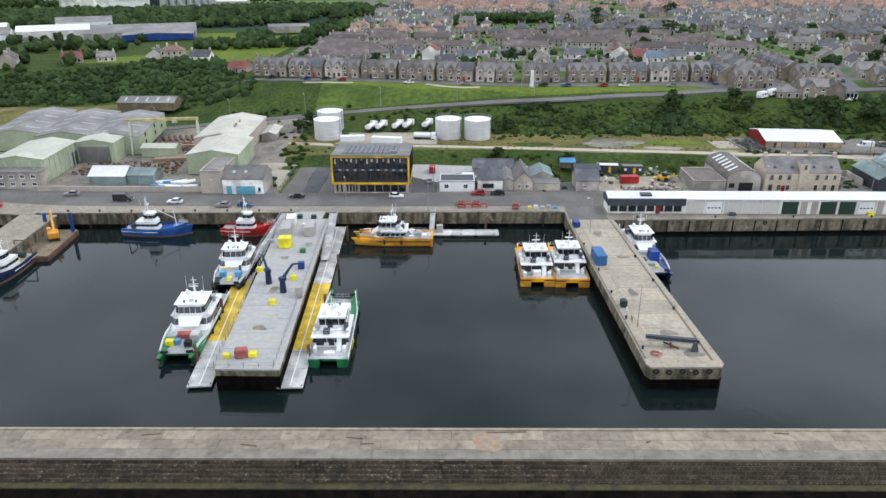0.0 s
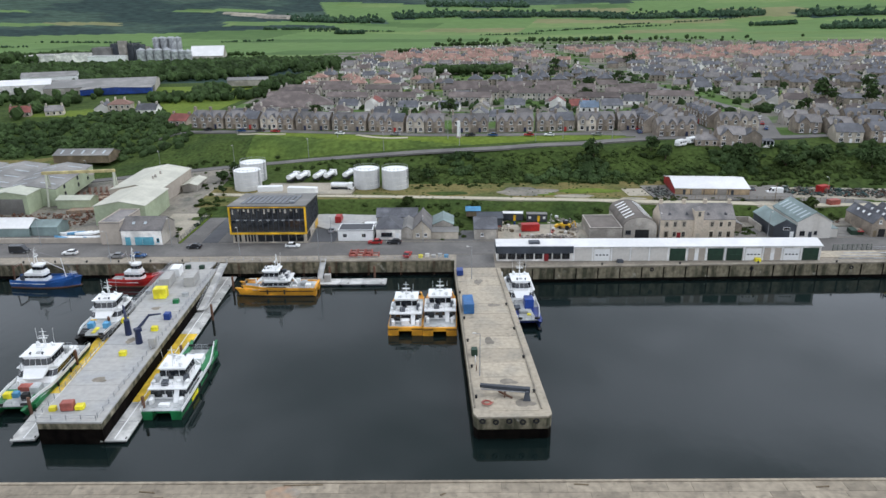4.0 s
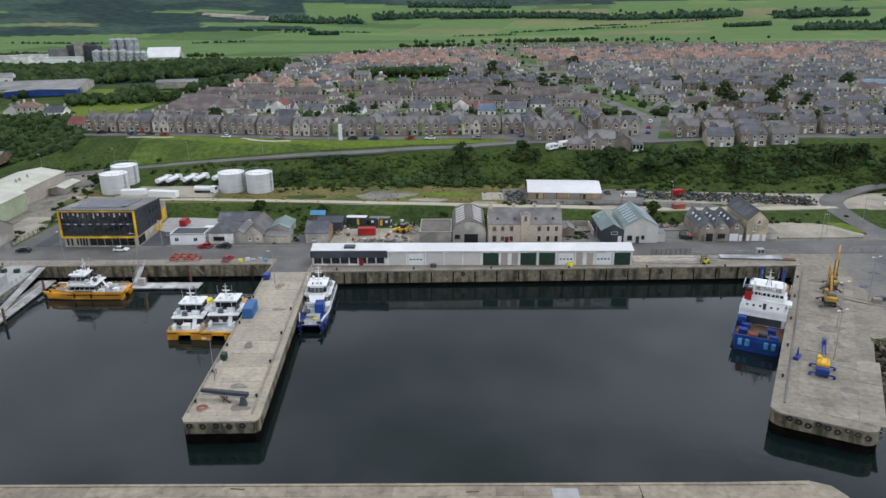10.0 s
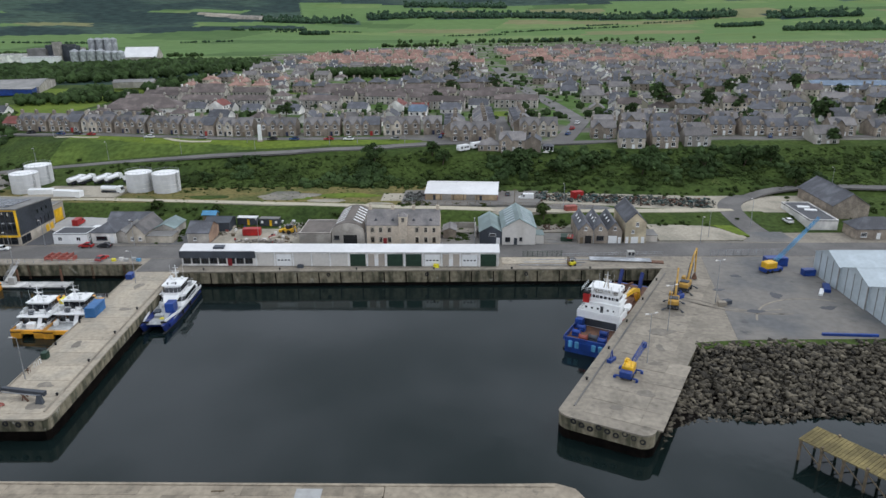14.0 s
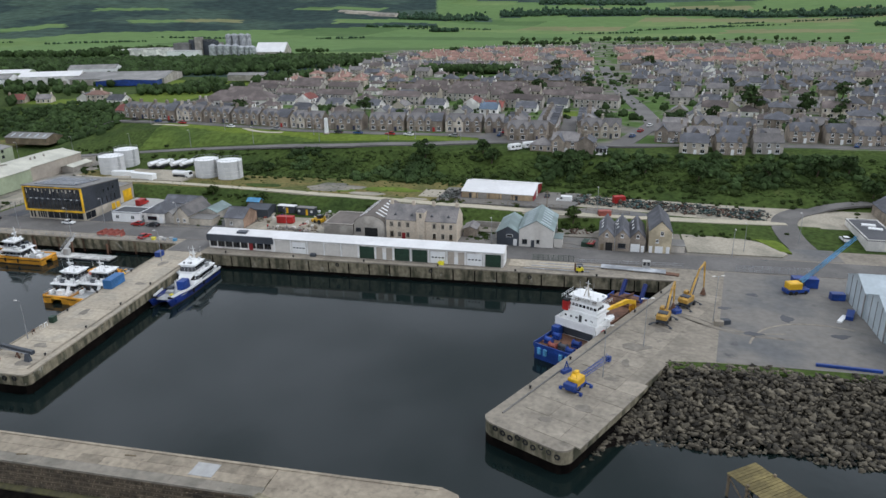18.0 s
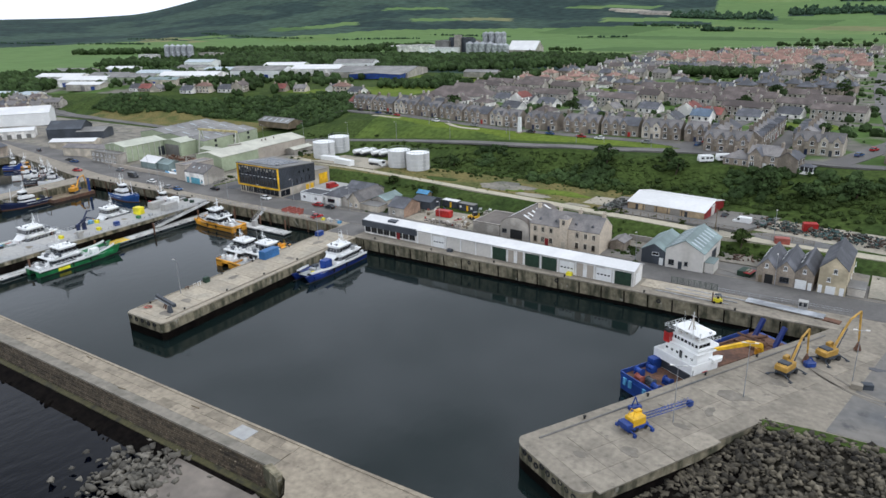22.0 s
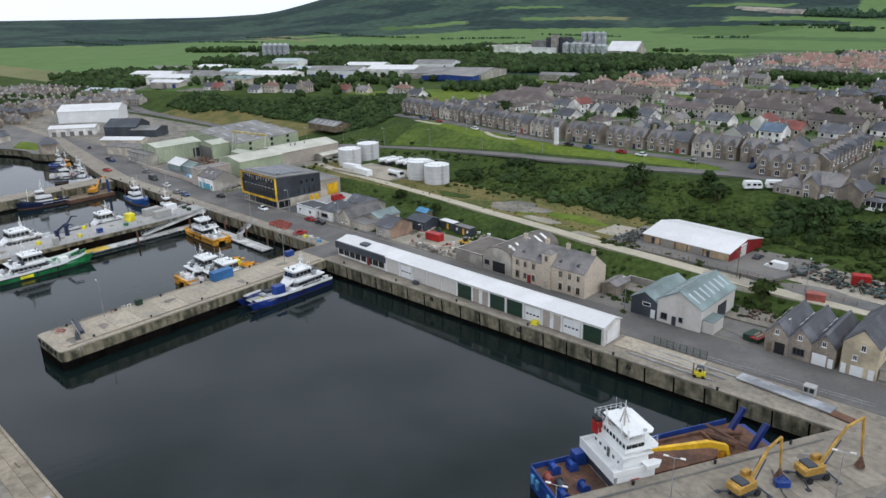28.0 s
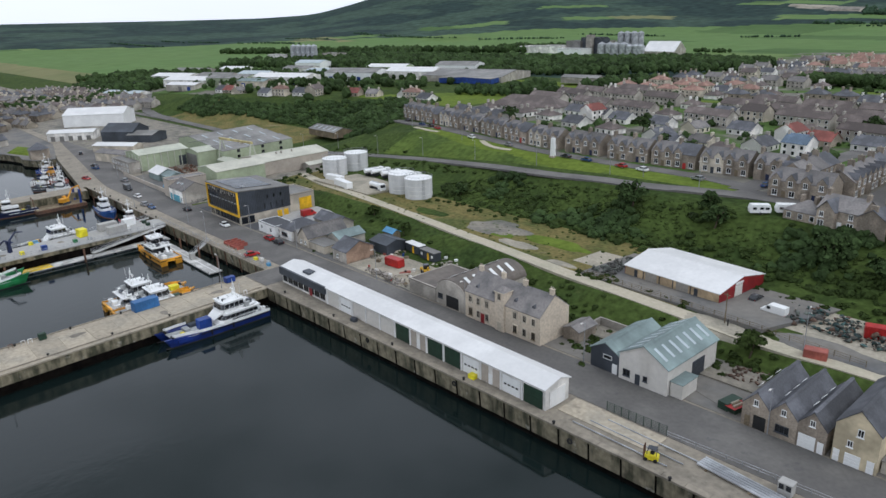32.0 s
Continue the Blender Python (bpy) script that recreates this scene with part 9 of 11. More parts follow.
part("body", MB().box(-1.2, 0.9, -0.6, 0.6, 0.3, 1.2, 0.12), LEMON, fk), part("overhead_guard", MB().tube((-0.9, -0.5, 1.2), (-0.8, -0.5, 2.2), 0.05).tube((-0.9, 0.5, 1.2), (-0.8, 0.5, 2.2), 0.05).tube((0.6, -0.5, 1.2), (0.4, -0.5, 2.2), 0.05).tube((0.6, 0.5, 1.2), (0.4, 0.5, 2.2), 0.05).box(-0.9, 0.5, -0.55, 0.55, 2.2, 2.28), CLADDING, fk)
part("mast", MB().box(0.95, 1.15, -0.45, -0.3, 0.1, 2.6).box(0.95, 1.15, 0.3, 0.45, 0.1, 2.6), RUST, fk), part("seat", MB().box(-0.5, 0.1, -0.3, 0.3, 1.2, 1.6, 0.08), BLACK, fk)
for u in (-0.8, 0.7):
    for s in (-0.62, 0.62):
        part("wheel", MB().tube((u, s - 0.1, 0.32), (u, s + 0.1, 0.32), 0.32, 10), BLACK, fk)
for i in range(7):
    st = thing("steel_frame", "faded red steel mooring frame stacked by the quay", "steel frame", 1.6 + (i % 4) * 2.3, 198.3 + (i // 4) * 2.6, 0.02, 0, "red steel frames")
    for s in (-0.9, 0.9):
        part("side", MB().box(s - 0.1, s + 0.1, -1.1, 1.1, 0, 1.1), DULL_RED, st)
    part("cross_bar", MB().box(-0.8, 0.8, -1.1, -0.85, 0.5, 0.75), DULL_RED, st)
    part("cross_bar", MB().box(-0.8, 0.8, 0.85, 1.1, 0.5, 0.75), DULL_RED, st)
    part("panel", MB().box(-0.8, 0.8, -0.85, 0.85, 0.1, 0.35), HARL_C if i % 2 else DULL_RED, st)
for k in range(5):
    solo("fish_pallet", MB().box(-0.6, 0.6, -0.5, 0.5, 0, 0.8, 0.06), (LEMON, HARL_W, JETTY_TOP, DECK, SKY_BLUE)[k], "stacked crates beside the quay road", "crates", pose(22.0 + k * 1.9, 196.6 + (k % 2), 0), "crates")


# machines
def handler(x, y, rz, reach=1.0):
    """A material handler on outriggers with a long bent boom."""
    t = thing("material_handler", "yellow wheeled material handler with long bent boom", "excavator", x, y, 0, rz, "material handlers")
    part("undercarriage", MB().box(-2.4, 2.4, -1.2, 1.2, 0.7, 1.4, 0.1), CLADDING, t)
    for u in (-1.7, 1.7):
        for s in (-1, 1):
            part("wheel", MB().tube((u, s * 1.0, 0.6), (u, s * 1.5, 0.6), 0.6, 12), BLACK, t)
    for u in (-2.5, 2.5):
        for s in (-1, 1):
            part("outrigger", MB().tube((u, s * 0.8, 1.0), (u * 1.25, s * 2.6, 0.3), 0.16).box(u * 1.25 - 0.35, u * 1.25 + 0.35, s * 2.6 - 0.35, s * 2.6 + 0.35, 0, 0.25), CLADDING, t)
    part("turntable", MB().cyl(0, 0, 1.4, 1.7, 1.0, 14), BLACK, t)
    part("upper_body", MB().box(-2.6, 1.3, -1.4, 1.4, 1.7, 3.1, 0.15), HANDLER, t)
    part("counterweight", MB().box(-3.1, -2.4, -1.4, 1.4, 1.8, 2.9, 0.15), HANDLER, t)
    part("engine_cover", MB().box(-2.3, -0.4, -1.2, 1.2, 3.1, 3.4, 0.06), CLADDING, t)
    c = part("cab", MB().box(0.2, 1.8, 0.4, 1.4, 2.6, 3.9, 0.1), HANDLER, t)
    part("cab_glass", MB().box(0.3, 1.84, 0.46, 1.44, 2.9, 3.75), GLASS, c)
    k = reach
    part("main_boom", MB().tube((0.6, -0.3, 2.6), (4.6 * k, -0.3, 8.0 * k), 0.32, 8, 0.26).tube((4.6 * k, -0.3, 8.0 * k), (7.6 * k, -0.3, 9.2 * k), 0.28, 8, 0.22), HANDLER, t)
    part("stick", MB().tube((7.6 * k, -0.3, 9.2 * k), (8.6 * k, -0.3, 2.6), 0.28, 8, 0.2), HANDLER, t)
    part("boom_ram", MB().tube((1.2, -0.75, 2.6), (3.6 * k, -0.75, 6.4 * k), 0.13, 6).tube((1.2, 0.15, 2.6), (3.6 * k, 0.15, 6.4 * k), 0.13, 6), CLADDING, t)
    part("grab", MB().cyl(8.6 * k, -0.3, 0.5, 2.4, 0.9, 8, 0.2), RUST, t)
    return t


for ob in (handler(177.2, 160.8, 72, 0.95), handler(183.4, 171.8, 60, 1.12)):
    ob.scale = (0.88, 0.88, 0.9)
solo("grab_bucket", MB().box(-1.1, 1.1, -0.7, 0.7, 0.0, 1.1, 0.2).tube((-0.8, 0, 1.0), (0, 0, 1.9), 0.12).tube((0.8, 0, 1.0), (0, 0, 1.9), 0.12), BLUE, "blue clamshell grab bucket lying on the pier", "grab", pose(180.6, 166.8, 0, 0, 0, 40))
mc = thing("mobile_crane", "blue and yellow lattice crane parked on the pier", "crane", 158.8, 126.8, 0, 63)
mc.scale = (0.84, 0.84, 0.84)
part("carrier", MB().box(-3.6, 1.8, -1.3, 1.3, 0.5, 1.3, 0.1), BLUE, mc)
for u in (-2.8, -1.4, 1.0):
    for s in (-1, 1):
        part("wheel", MB().tube((u, s * 0.9, 0.5), (u, s * 1.35, 0.5), 0.5, 12), BLACK, mc)
for u in (-3.2, 1.5):
    for s in (-1, 1):
        part("outrigger", MB().box(u - 0.15, u + 0.15, min(s * 1.2, s * 2.6), max(s * 1.2, s * 2.6), 0.6, 0.9).box(u - 0.3, u + 0.3, s * 2.6 - 0.3, s * 2.6 + 0.3, 0, 0.7), BLUE, mc)
part("blue_counterweight", MB().box(-4.3, -2.6, -1.4, 1.4, 1.3, 2.4, 0.1), BLUE, mc)
part("crane_house", MB().box(-2.6, 1.0, -1.3, 1.3, 1.4, 3.1, 0.15), YELLOW, mc)
part("cab", MB().box(-0.2, 1.5, 0.5, 1.4, 1.7, 3.5, 0.12), YELLOW, mc), part("cab_glass", MB().box(0.6, 1.54, 0.56, 1.44, 2.3, 3.3), GLASS, mc)
part("gantry", MB().tube((-2.2, -0.8, 3.1), (-1.6, -0.5, 4.6), 0.09).tube((-2.2, 0.8, 3.1), (-1.6, 0.5, 4.6), 0.09).tube((-1.6, -0.5, 4.6), (-1.6, 0.5, 4.6), 0.09), YELLOW, mc)
lb = MB()
for sy in (-0.45, 0.45):
    for sz in (0, 0.8):
        lb.tube((1.2, sy, 1.7 + sz), (14.6, sy * 0.8, 1.0 + sz * 0.9), 0.09, 5)
for i in range(14):
    a, b = 1.2 + i * 0.95, 2.15 + i * 0.95
    lb.tube((a, -0.45, 1.65), (b, 0.45, 1.62), 0.05, 4).tube((a, -0.45, 2.45), (b, 0.45, 2.4), 0.05, 4).tube((a, 0.45, 1.65), (b, 0.45, 2.4), 0.05, 4).tube((a, -0.45, 2.45), (b, -0.45, 1.62), 0.05, 4)
part("lattice_boom", lb, BLUE, mc, "blue lattice boom laid low")
part("boom_tip", MB().box(14.2, 15.4, -0.5, 0.5, 0.5, 1.7, 0.1), BLUE, mc)
solo("blue_hook_frame", MB().tube((-0.8, 0, 0.2), (0, 0, 2.4), 0.12).tube((0.8, 0, 0.2), (0, 0, 2.4), 0.12).box(-1.2, 1.2, -0.5, 0.5, 0, 0.7, 0.08), BLUE, "blue lifting frame standing beside the crane", "lifting frame", pose(156.4, 132.4, 0, 0, 0, 50))
c2 = thing("mobile_crane", "yellow and blue mobile crane with raised light-blue boom", "crane", 211.2, 185.6, 0, 20)
part("carrier", MB().box(-3.4, 2.6, -1.3, 1.3, 0.5, 1.4, 0.1), BLUE, c2)
for u in (-2.4, -1.0, 1.6):
    for s in (-1, 1):
        part("wheel", MB().tube((u, s * 0.9, 0.5), (u, s * 1.35, 0.5), 0.5, 12), BLACK, c2)
part("crane_house", MB().box(-2.8, 0.6, -1.3, 1.3, 1.4, 3.0, 0.15), YELLOW, c2), part("cab", MB().box(0.6, 2.0, 0.2, 1.3, 1.5, 3.2, 0.12), CLADDING, c2)
lb = MB()
for sy in (-0.4, 0.4):
    for sz in (0, 0.8):
        lb.tube((0.5, sy, 2.4 + sz), (13.5, sy * 0.7, 13.6 + sz * 0.7), 0.09, 5)
for i in range(11):
    a, b = 0.5 + i * 1.18, 1.68 + i * 1.18
    za, zb = 2.4 + i * 1.018, 2.4 + (i + 1) * 1.018
    lb.tube((a, -0.4, za), (b, 0.4, zb), 0.05, 4).tube((a, 0.4, za + 0.8), (b, -0.4, zb + 0.75), 0.05, 4).tube((a, -0.4, za), (b, -0.4, zb + 0.75), 0.05, 4).tube((a, 0.4, za), (b, 0.4, zb + 0.75), 0.05, 4)
part("lattice_boom", lb, SKY_BLUE, c2, "raised light-blue lattice boom")
ex = thing("excavator", "orange tracked excavator standing on the barge", "excavator", -112.0, 181.0, WATER + 1.42, 120)
part("tracks", MB().box(-2, 2, -1.4, -0.8, 0, 0.9, 0.2).box(-2, 2, 0.8, 1.4, 0, 0.9, 0.2), CLADDING, ex), part("body", MB().box(-2.0, 1.4, -1.3, 1.3, 0.9, 2.4, 0.15), ORANGE, ex), part("cab", MB().box(0.2, 1.6, 0.3, 1.3, 1.2, 3.1, 0.1), ORANGE, ex)
part("boom", MB().tube((1.2, -0.3, 1.6), (4.4, -0.3, 5.4), 0.35, 8, 0.28).tube((4.4, -0.3, 5.4), (8.0, -0.3, 5.8), 0.3, 8, 0.24), ORANGE, ex), part("stick", MB().tube((8.0, -0.3, 5.8), (9.0, -0.3, 1.6), 0.24, 8), ORANGE, ex)
jc = thing("backhoe_loader", "yellow backhoe loader in the builder's yard", "digger", 68.6, 223.0, 0.15, 150)
part("body", MB().box(-1.6, 1.8, -0.9, 0.9, 0.6, 1.7, 0.12), YELLOW, jc), part("cab", MB().box(-0.9, 0.6, -0.8, 0.8, 1.7, 2.9, 0.12), GLASS, jc), part("front_bucket", MB().box(2.6, 3.4, -1.1, 1.1, 0.2, 1.0, 0.1), YELLOW, jc), part("arms", MB().tube((1.2, -0.8, 1.4), (2.8, -0.8, 0.7), 0.12).tube((1.2, 0.8, 1.4), (2.8, 0.8, 0.7), 0.12).tube((-1.6, 0, 1.4), (-3.0, 0, 3.0), 0.16).tube((-3.0, 0, 3.0), (-3.6, 0, 1.0), 0.13), YELLOW, jc)
for u, r in ((-1.0, 0.75), (1.4, 0.5)):
    for s in (-1, 1):
        part("wheel", MB().tube((u, s * 0.8, r), (u, s * 1.15, r), r, 12), BLACK, jc)
for k, (x, y) in enumerate(((189.2, 161.6), (190.8, 162.6))):
    solo("concrete_block", MB().box(-1.0, 1.0, -0.7, 0.7, 0, 1.1, 0.08), (CONCRETE, CLADDING)[k], "concrete ballast block at the mast's foot", "block", pose(x, y, 0, 0, 0, 20 * k))
solo("timber_bundle", MB().box(-2.4, 2.4, -0.8, 0.8, 0.05, 0.9, 0.05), BLUE, "blue and white bundled pipes by the hangar", "bundle", pose(219.4, 172.0, 0.04, 0, 0, 70))
solo("white_bundle", MB().box(-2.2, 2.2, -0.5, 0.5, 0.05, 0.5, 0.05), WHITE, "white wrapped bundle by the hangar", "bundle", pose(217.0, 169.6, 0.04, 0, 0, 60))
# pale pillar and caravans on the brae
mo = thing("white_pillar", "tall plain white pillar on the grass", "monument", 34.8, 314.6, 16.2)
part("plinth", MB().box(-1.1, 1.1, -1.1, 1.1, 0, 0.6, 0.1), STONE, mo)
part("shaft", MB().prism([(-0.75, -0.75), (0.75, -0.75), (0.75, 0.75), (-0.75, 0.75)], 0.6, 7.2, 0.85), WHITE, mo)
for x, y, r in ((126.4, 291.6, 40), (132.0, 295.2, 38)):
    cv = thing("caravan", "white touring caravan parked on the brae edge", "caravan", x, y, h1(x, y) + 0.1, r, "caravans")
    part("body", MB().profile([(-2.6, 0.5), (2.6, 0.5), (2.8, 1.4), (2.4, 2.6), (-2.4, 2.7), (-2.8, 1.5)], -1.1, 1.1, "y"), WHITE, cv)
    for u in (-1.5, 0.3, 1.7):
        part("window", MB().box(u - 0.5, u + 0.5, -1.14, -1.09, 1.4, 2.0), GLASS, cv)
    part("wheel", MB().tube((0, -1.1, 0.35), (0, -0.9, 0.35), 0.35, 10), BLACK, cv), part("wheel", MB().tube((0, 0.9, 0.35), (0, 1.1, 0.35), 0.35, 10), BLACK, cv)
# white lorry-like motor home by the net yard poles, timber baulks of the boatyard
for k in range(16):
    x, y = -124 + (k % 8) * 2.4, 275 + (k // 8) * 9 - 18
    solo("timber_baulk", MB().box(-0.45, 0.45, -4.0, 4.0, 0, 0.7, 0.05), RUST, "rust-red steel section laid out in the boatyard", "steel section", pose(x + 6, y + 16, h1(x + 6, y + 16) + 0.1, 0, 0, 24 + (k % 3)), "boatyard steel")
for k in range(9):
    solo("upturned_boat", loft([[(w * a, yy, z * 0.8) for a, z in ((-1, 0), (-0.75, 0.6), (0, 0.9), (0.75, 0.6), (1, 0))] for w, yy in ((0.7, -2.4), (0.95, -1), (0.95, 0.8), (0.5, 2.2), (0.1, 2.8))]), WHITE if k % 3 else SKY_BLUE, "white dinghy stored upside down in the boatyard", "boat", pose(-98 + (k % 5) * 2.6, 219.5 + (k // 5) * 5, 0.08, 0, 0, 70 + k * 7), "stored dinghies")

# loose heaps
hr = random.Random(11)


def lump(seed):
    """An angular broken stone: the hull of a few scattered corners."""
    g = np.random.RandomState(seed)
    b = bmesh.new()
    for p in g.uniform(-1, 1, (13, 3)) * 0.6 + np.sign(g.uniform(-1, 1, (13, 3))) * 0.4:
        b.verts.new(p)
    bmesh.ops.convex_hull(b, input=b.verts)
    loose = [v for v in b.verts if not v.link_faces]
    bmesh.ops.delete(b, geom=loose, context="VERTS")
    bmesh.ops.triangulate(b, faces=b.faces)
    b.verts.index_update()
    out = np.array([v.co[:] for v in b.verts]), np.array([[v.index for v in f.verts] for f in b.faces])
    b.free()
    return out


LUMPS = [lump(k) for k in range(24)]


def heap(name, label, category, n, place_at, size, material, flat=0.7):
    """Many lumps of uneven shape in one heap."""
    g = np.random.RandomState(len(label) + n)
    V, F = [], []
    total = 0
    for i in range(n):
        x, y, z = place_at(i)
        bv, bf = LUMPS[g.randint(len(LUMPS))]
        s = size[0] + (size[1] - size[0]) * g.rand() ** 1.6
        q = bv * s * np.array([1 + 0.5 * g.rand(), 0.7 + 0.5 * g.rand(), flat * (0.7 + 0.5 * g.rand())])
        a, t = g.rand() * 6.28, (g.rand() - 0.5) * 0.9
        q = q @ np.array([[math.cos(a), -math.sin(a), 0], [math.sin(a), math.cos(a), 0], [0, 0, 1]]) @ np.array([[1, 0, 0], [0, math.cos(t), -math.sin(t)], [0, math.sin(t), math.cos(t)]])
        F.append(bf + total)
        total += len(bv)
        V.append(q + np.array([x, y, z]))
    me = array_mesh(name, np.concatenate(V), np.concatenate(F))
    me.materials.append(material)
    return tagged(new(name, me), label, category, kind="stuff")


def rock_spot(i):
    x = hr.uniform(160, 176) if hr.random() < 0.17 else hr.uniform(176, 262)
    if x < 176:
        yb = 106.5 + (x - 158.5) * 1.92
        d = hr.random() ** 1.3
        y = yb - 1.6 - d * max(2.0, yb - 116.5)
        z = -5.4 + 4.5 * ((x - 159) / 17) ** 1.5 * (1 - d) + hr.uniform(-0.2, 0.3)
        return x, y, z
    y = 117.0 + 24.5 * hr.random() + 1.2 * math.sin(x * 0.3)
    return x, y, -4.9 + 4.8 * min(1, (y - 115.5) / 22.0) + hr.uniform(-0.25, 0.3)


heap("rock_armour", "sloping bank of dark broken armour rocks", "rocks", 6800, rock_spot, (0.34, 0.84), ROCK)
solo("rock_bank", MB().add([(158.8, 106.5, -5.2), (176.0, 139.6, -0.9), (300, 142.1, -0.9), (300, 116, -5.6), (176, 116, -5.6), (160, 106, -5.6)], [(1, 4, 3, 2)]), ROCK, "dark core of the rock bank", "rocks", kind="structure")
# near-black sheet that stands in for shade between these rocks
solo("rock_bank", MB().add([(158.8, 106.5, -5.4), (176.0, 139.6, -1.1), (176, 116, -5.7), (160, 106, -5.7)], [(0, 3, 2, 1)]), TIDE, "black sheet painting the shade under the rocks beside the pier", "rocks", kind="structure")
heap("rubble_heaps", "scattered heaps of pale rubble in the builder's yard", "rubble", 420, lambda i: (hr.gauss((69, 60, 66, 71)[i % 4], (2.2, 4.0, 2.4, 1.2)[i % 4]), hr.gauss((230.5, 214.6, 214.2, 224)[i % 4], (1.5, 0.8, 0.8, 3.0)[i % 4]), 0.15 + hr.random() * 0.9 * (i % 3 == 0)), (0.12, 0.6), RUBBLE)
def net_spot(i):
    x = hr.choice((156, 163, 170, 176, 182, 188, 193, 199, 205, 210, 214)) + hr.gauss(0, 1.9)
    y = np.interp(x, (150, 175, 222), (256, 254.0, 251.5)) + hr.choice((-3.4, 0.2, 3.6)) + hr.gauss(0, 0.9)
    return x, y, h1(x, y) + 0.2 + 1.1 * hr.random() ** 1.6


heap("stored_nets", "teal fishing nets heaped in the net yard", "fishing gear", 330, net_spot, (0.3, 0.85), NET_T, 0.6)
heap("stored_creels", "brown ropes and creels heaped in the net yard", "fishing gear", 330, net_spot, (0.25, 0.8), NET_B, 0.65)
heap("stored_ropes", "dark rope and trawl gear heaped in the net yard", "fishing gear", 360, net_spot, (0.3, 0.9), NET, 0.6)
heap("stored_floats", "pale floats and boxes among the nets", "fishing gear", 70, net_spot, (0.15, 0.45), RUBBLE, 0.9)
heap("scrap_heap", "untidy scrap and creels beside the red-ended shed", "scrap", 120, lambda i: (hr.uniform(105, 111.5), hr.uniform(246, 262), 4.6 + hr.random() * 0.6), (0.3, 0.9), NET)
heap("yard_clutter", "loose clutter in the yard by the sheds", "scrap", 45, lambda i: (hr.uniform(153, 160.5), hr.uniform(225, 231), 0.4 + hr.random() * 0.4), (0.2, 0.6), NET_B)
heap("boatyard_clutter", "stacked gear and scrap in the boatyard", "scrap", 260, lambda i: (hr.uniform(-134, -98), hr.uniform(233, 247), 0.4 + hr.random() * 0.6), (0.25, 0.9), RUST)
heap("beach_rocks", "pale boulders at the breakwater's foot", "rocks", 300, lambda i: (hr.gauss(90.5, 3.6), hr.gauss(74.0, 4.2), -4.05 + hr.random() * 0.5), (0.4, 1.05), ROCK_PALE)
heap("weedy_rocks", "dark weed-covered rocks along the breakwater's foot", "rocks", 110, lambda i: (hr.uniform(-110, 88), hr.gauss(79.2, 1.0), -5.0 + hr.random() * 0.4), (0.4, 1.0), TIDE)
solo("sand_bar", MB().prism([(92, 81.5), (97, 72), (100, 62), (104, 50), (121, 50), (121.4, 79), (112, 81.6)], -6, -3.85), SAND, "wet grey-brown sand beside the breakwater head", "sand", kind="structure")
for k in range(3):
    q = [(-4.5, 2.0), (0.5, 0.5), (4.5, 1.2)][k]
    solo("white_tub", MB().cyl(0, 0, 0, 0.8, 0.5, 10, 0.6), WHITE, "white plastic tub in the builder's yard", "tub", pose(63 + q[0], 233.5 + q[1] * 0.4, 0.16))

# walled yard between the old house and the sage-roofed sheds
for x0, x1, y0, y1 in ((122.0, 130.8, 227.6, 228.0), (130.4, 130.8, 218.0, 227.6), (122.0, 122.4, 223.8, 227.6)):
    solo("yard_wall", MB().box(x0 - (x0 + x1) / 2, x1 - (x0 + x1) / 2, y0 - (y0 + y1) / 2, y1 - (y0 + y1) / 2, 0, 2.2, 0.03), HARL_G, "grey block wall round a weedy yard", "wall", pose((x0 + x1) / 2, (y0 + y1) / 2, 0), kind="structure")
sk = thing("rubbish_skip", "open red and green skip full of timber by the stone stores", "skip", 160.2, 214.6, 0.0, 78)
part("tub", loft([[(-1.3, -0.8, 0.15), (1.3, -0.8, 0.15), (1.3, 0.8, 0.15), (-1.3, 0.8, 0.15)], [(-1.8, -0.95, 1.3), (1.8, -0.95, 1.3), (1.8, 0.95, 1.3), (-1.8, 0.95, 1.3)]]), DARK_GREEN, sk)
part("rim", MB().box(-1.85, 1.85, -1.0, 1.0, 1.28, 1.36), RED, sk, "red painted rim")
for k in range(4):
    part("waste_board", MB().box(-1.3 + 0.2 * k, 1.2, -0.6 + 0.36 * k, -0.36 + 0.36 * k, 1.36, 1.44 + 0.08 * k), (TIMBER, HARL_C)[k % 2], sk)

# odds and ends of the builder's yard
yr = random.Random(23)
heap("yard_spoil", "dark earth and broken slate in the builder's yard", "rubble", 130, lambda i: (yr.gauss((57, 66, 47.5)[i % 3], 2.0), yr.gauss((214.5, 213.8, 222)[i % 3], 0.8), 0.2 + yr.random() * 0.6), (0.12, 0.5), STAINED)
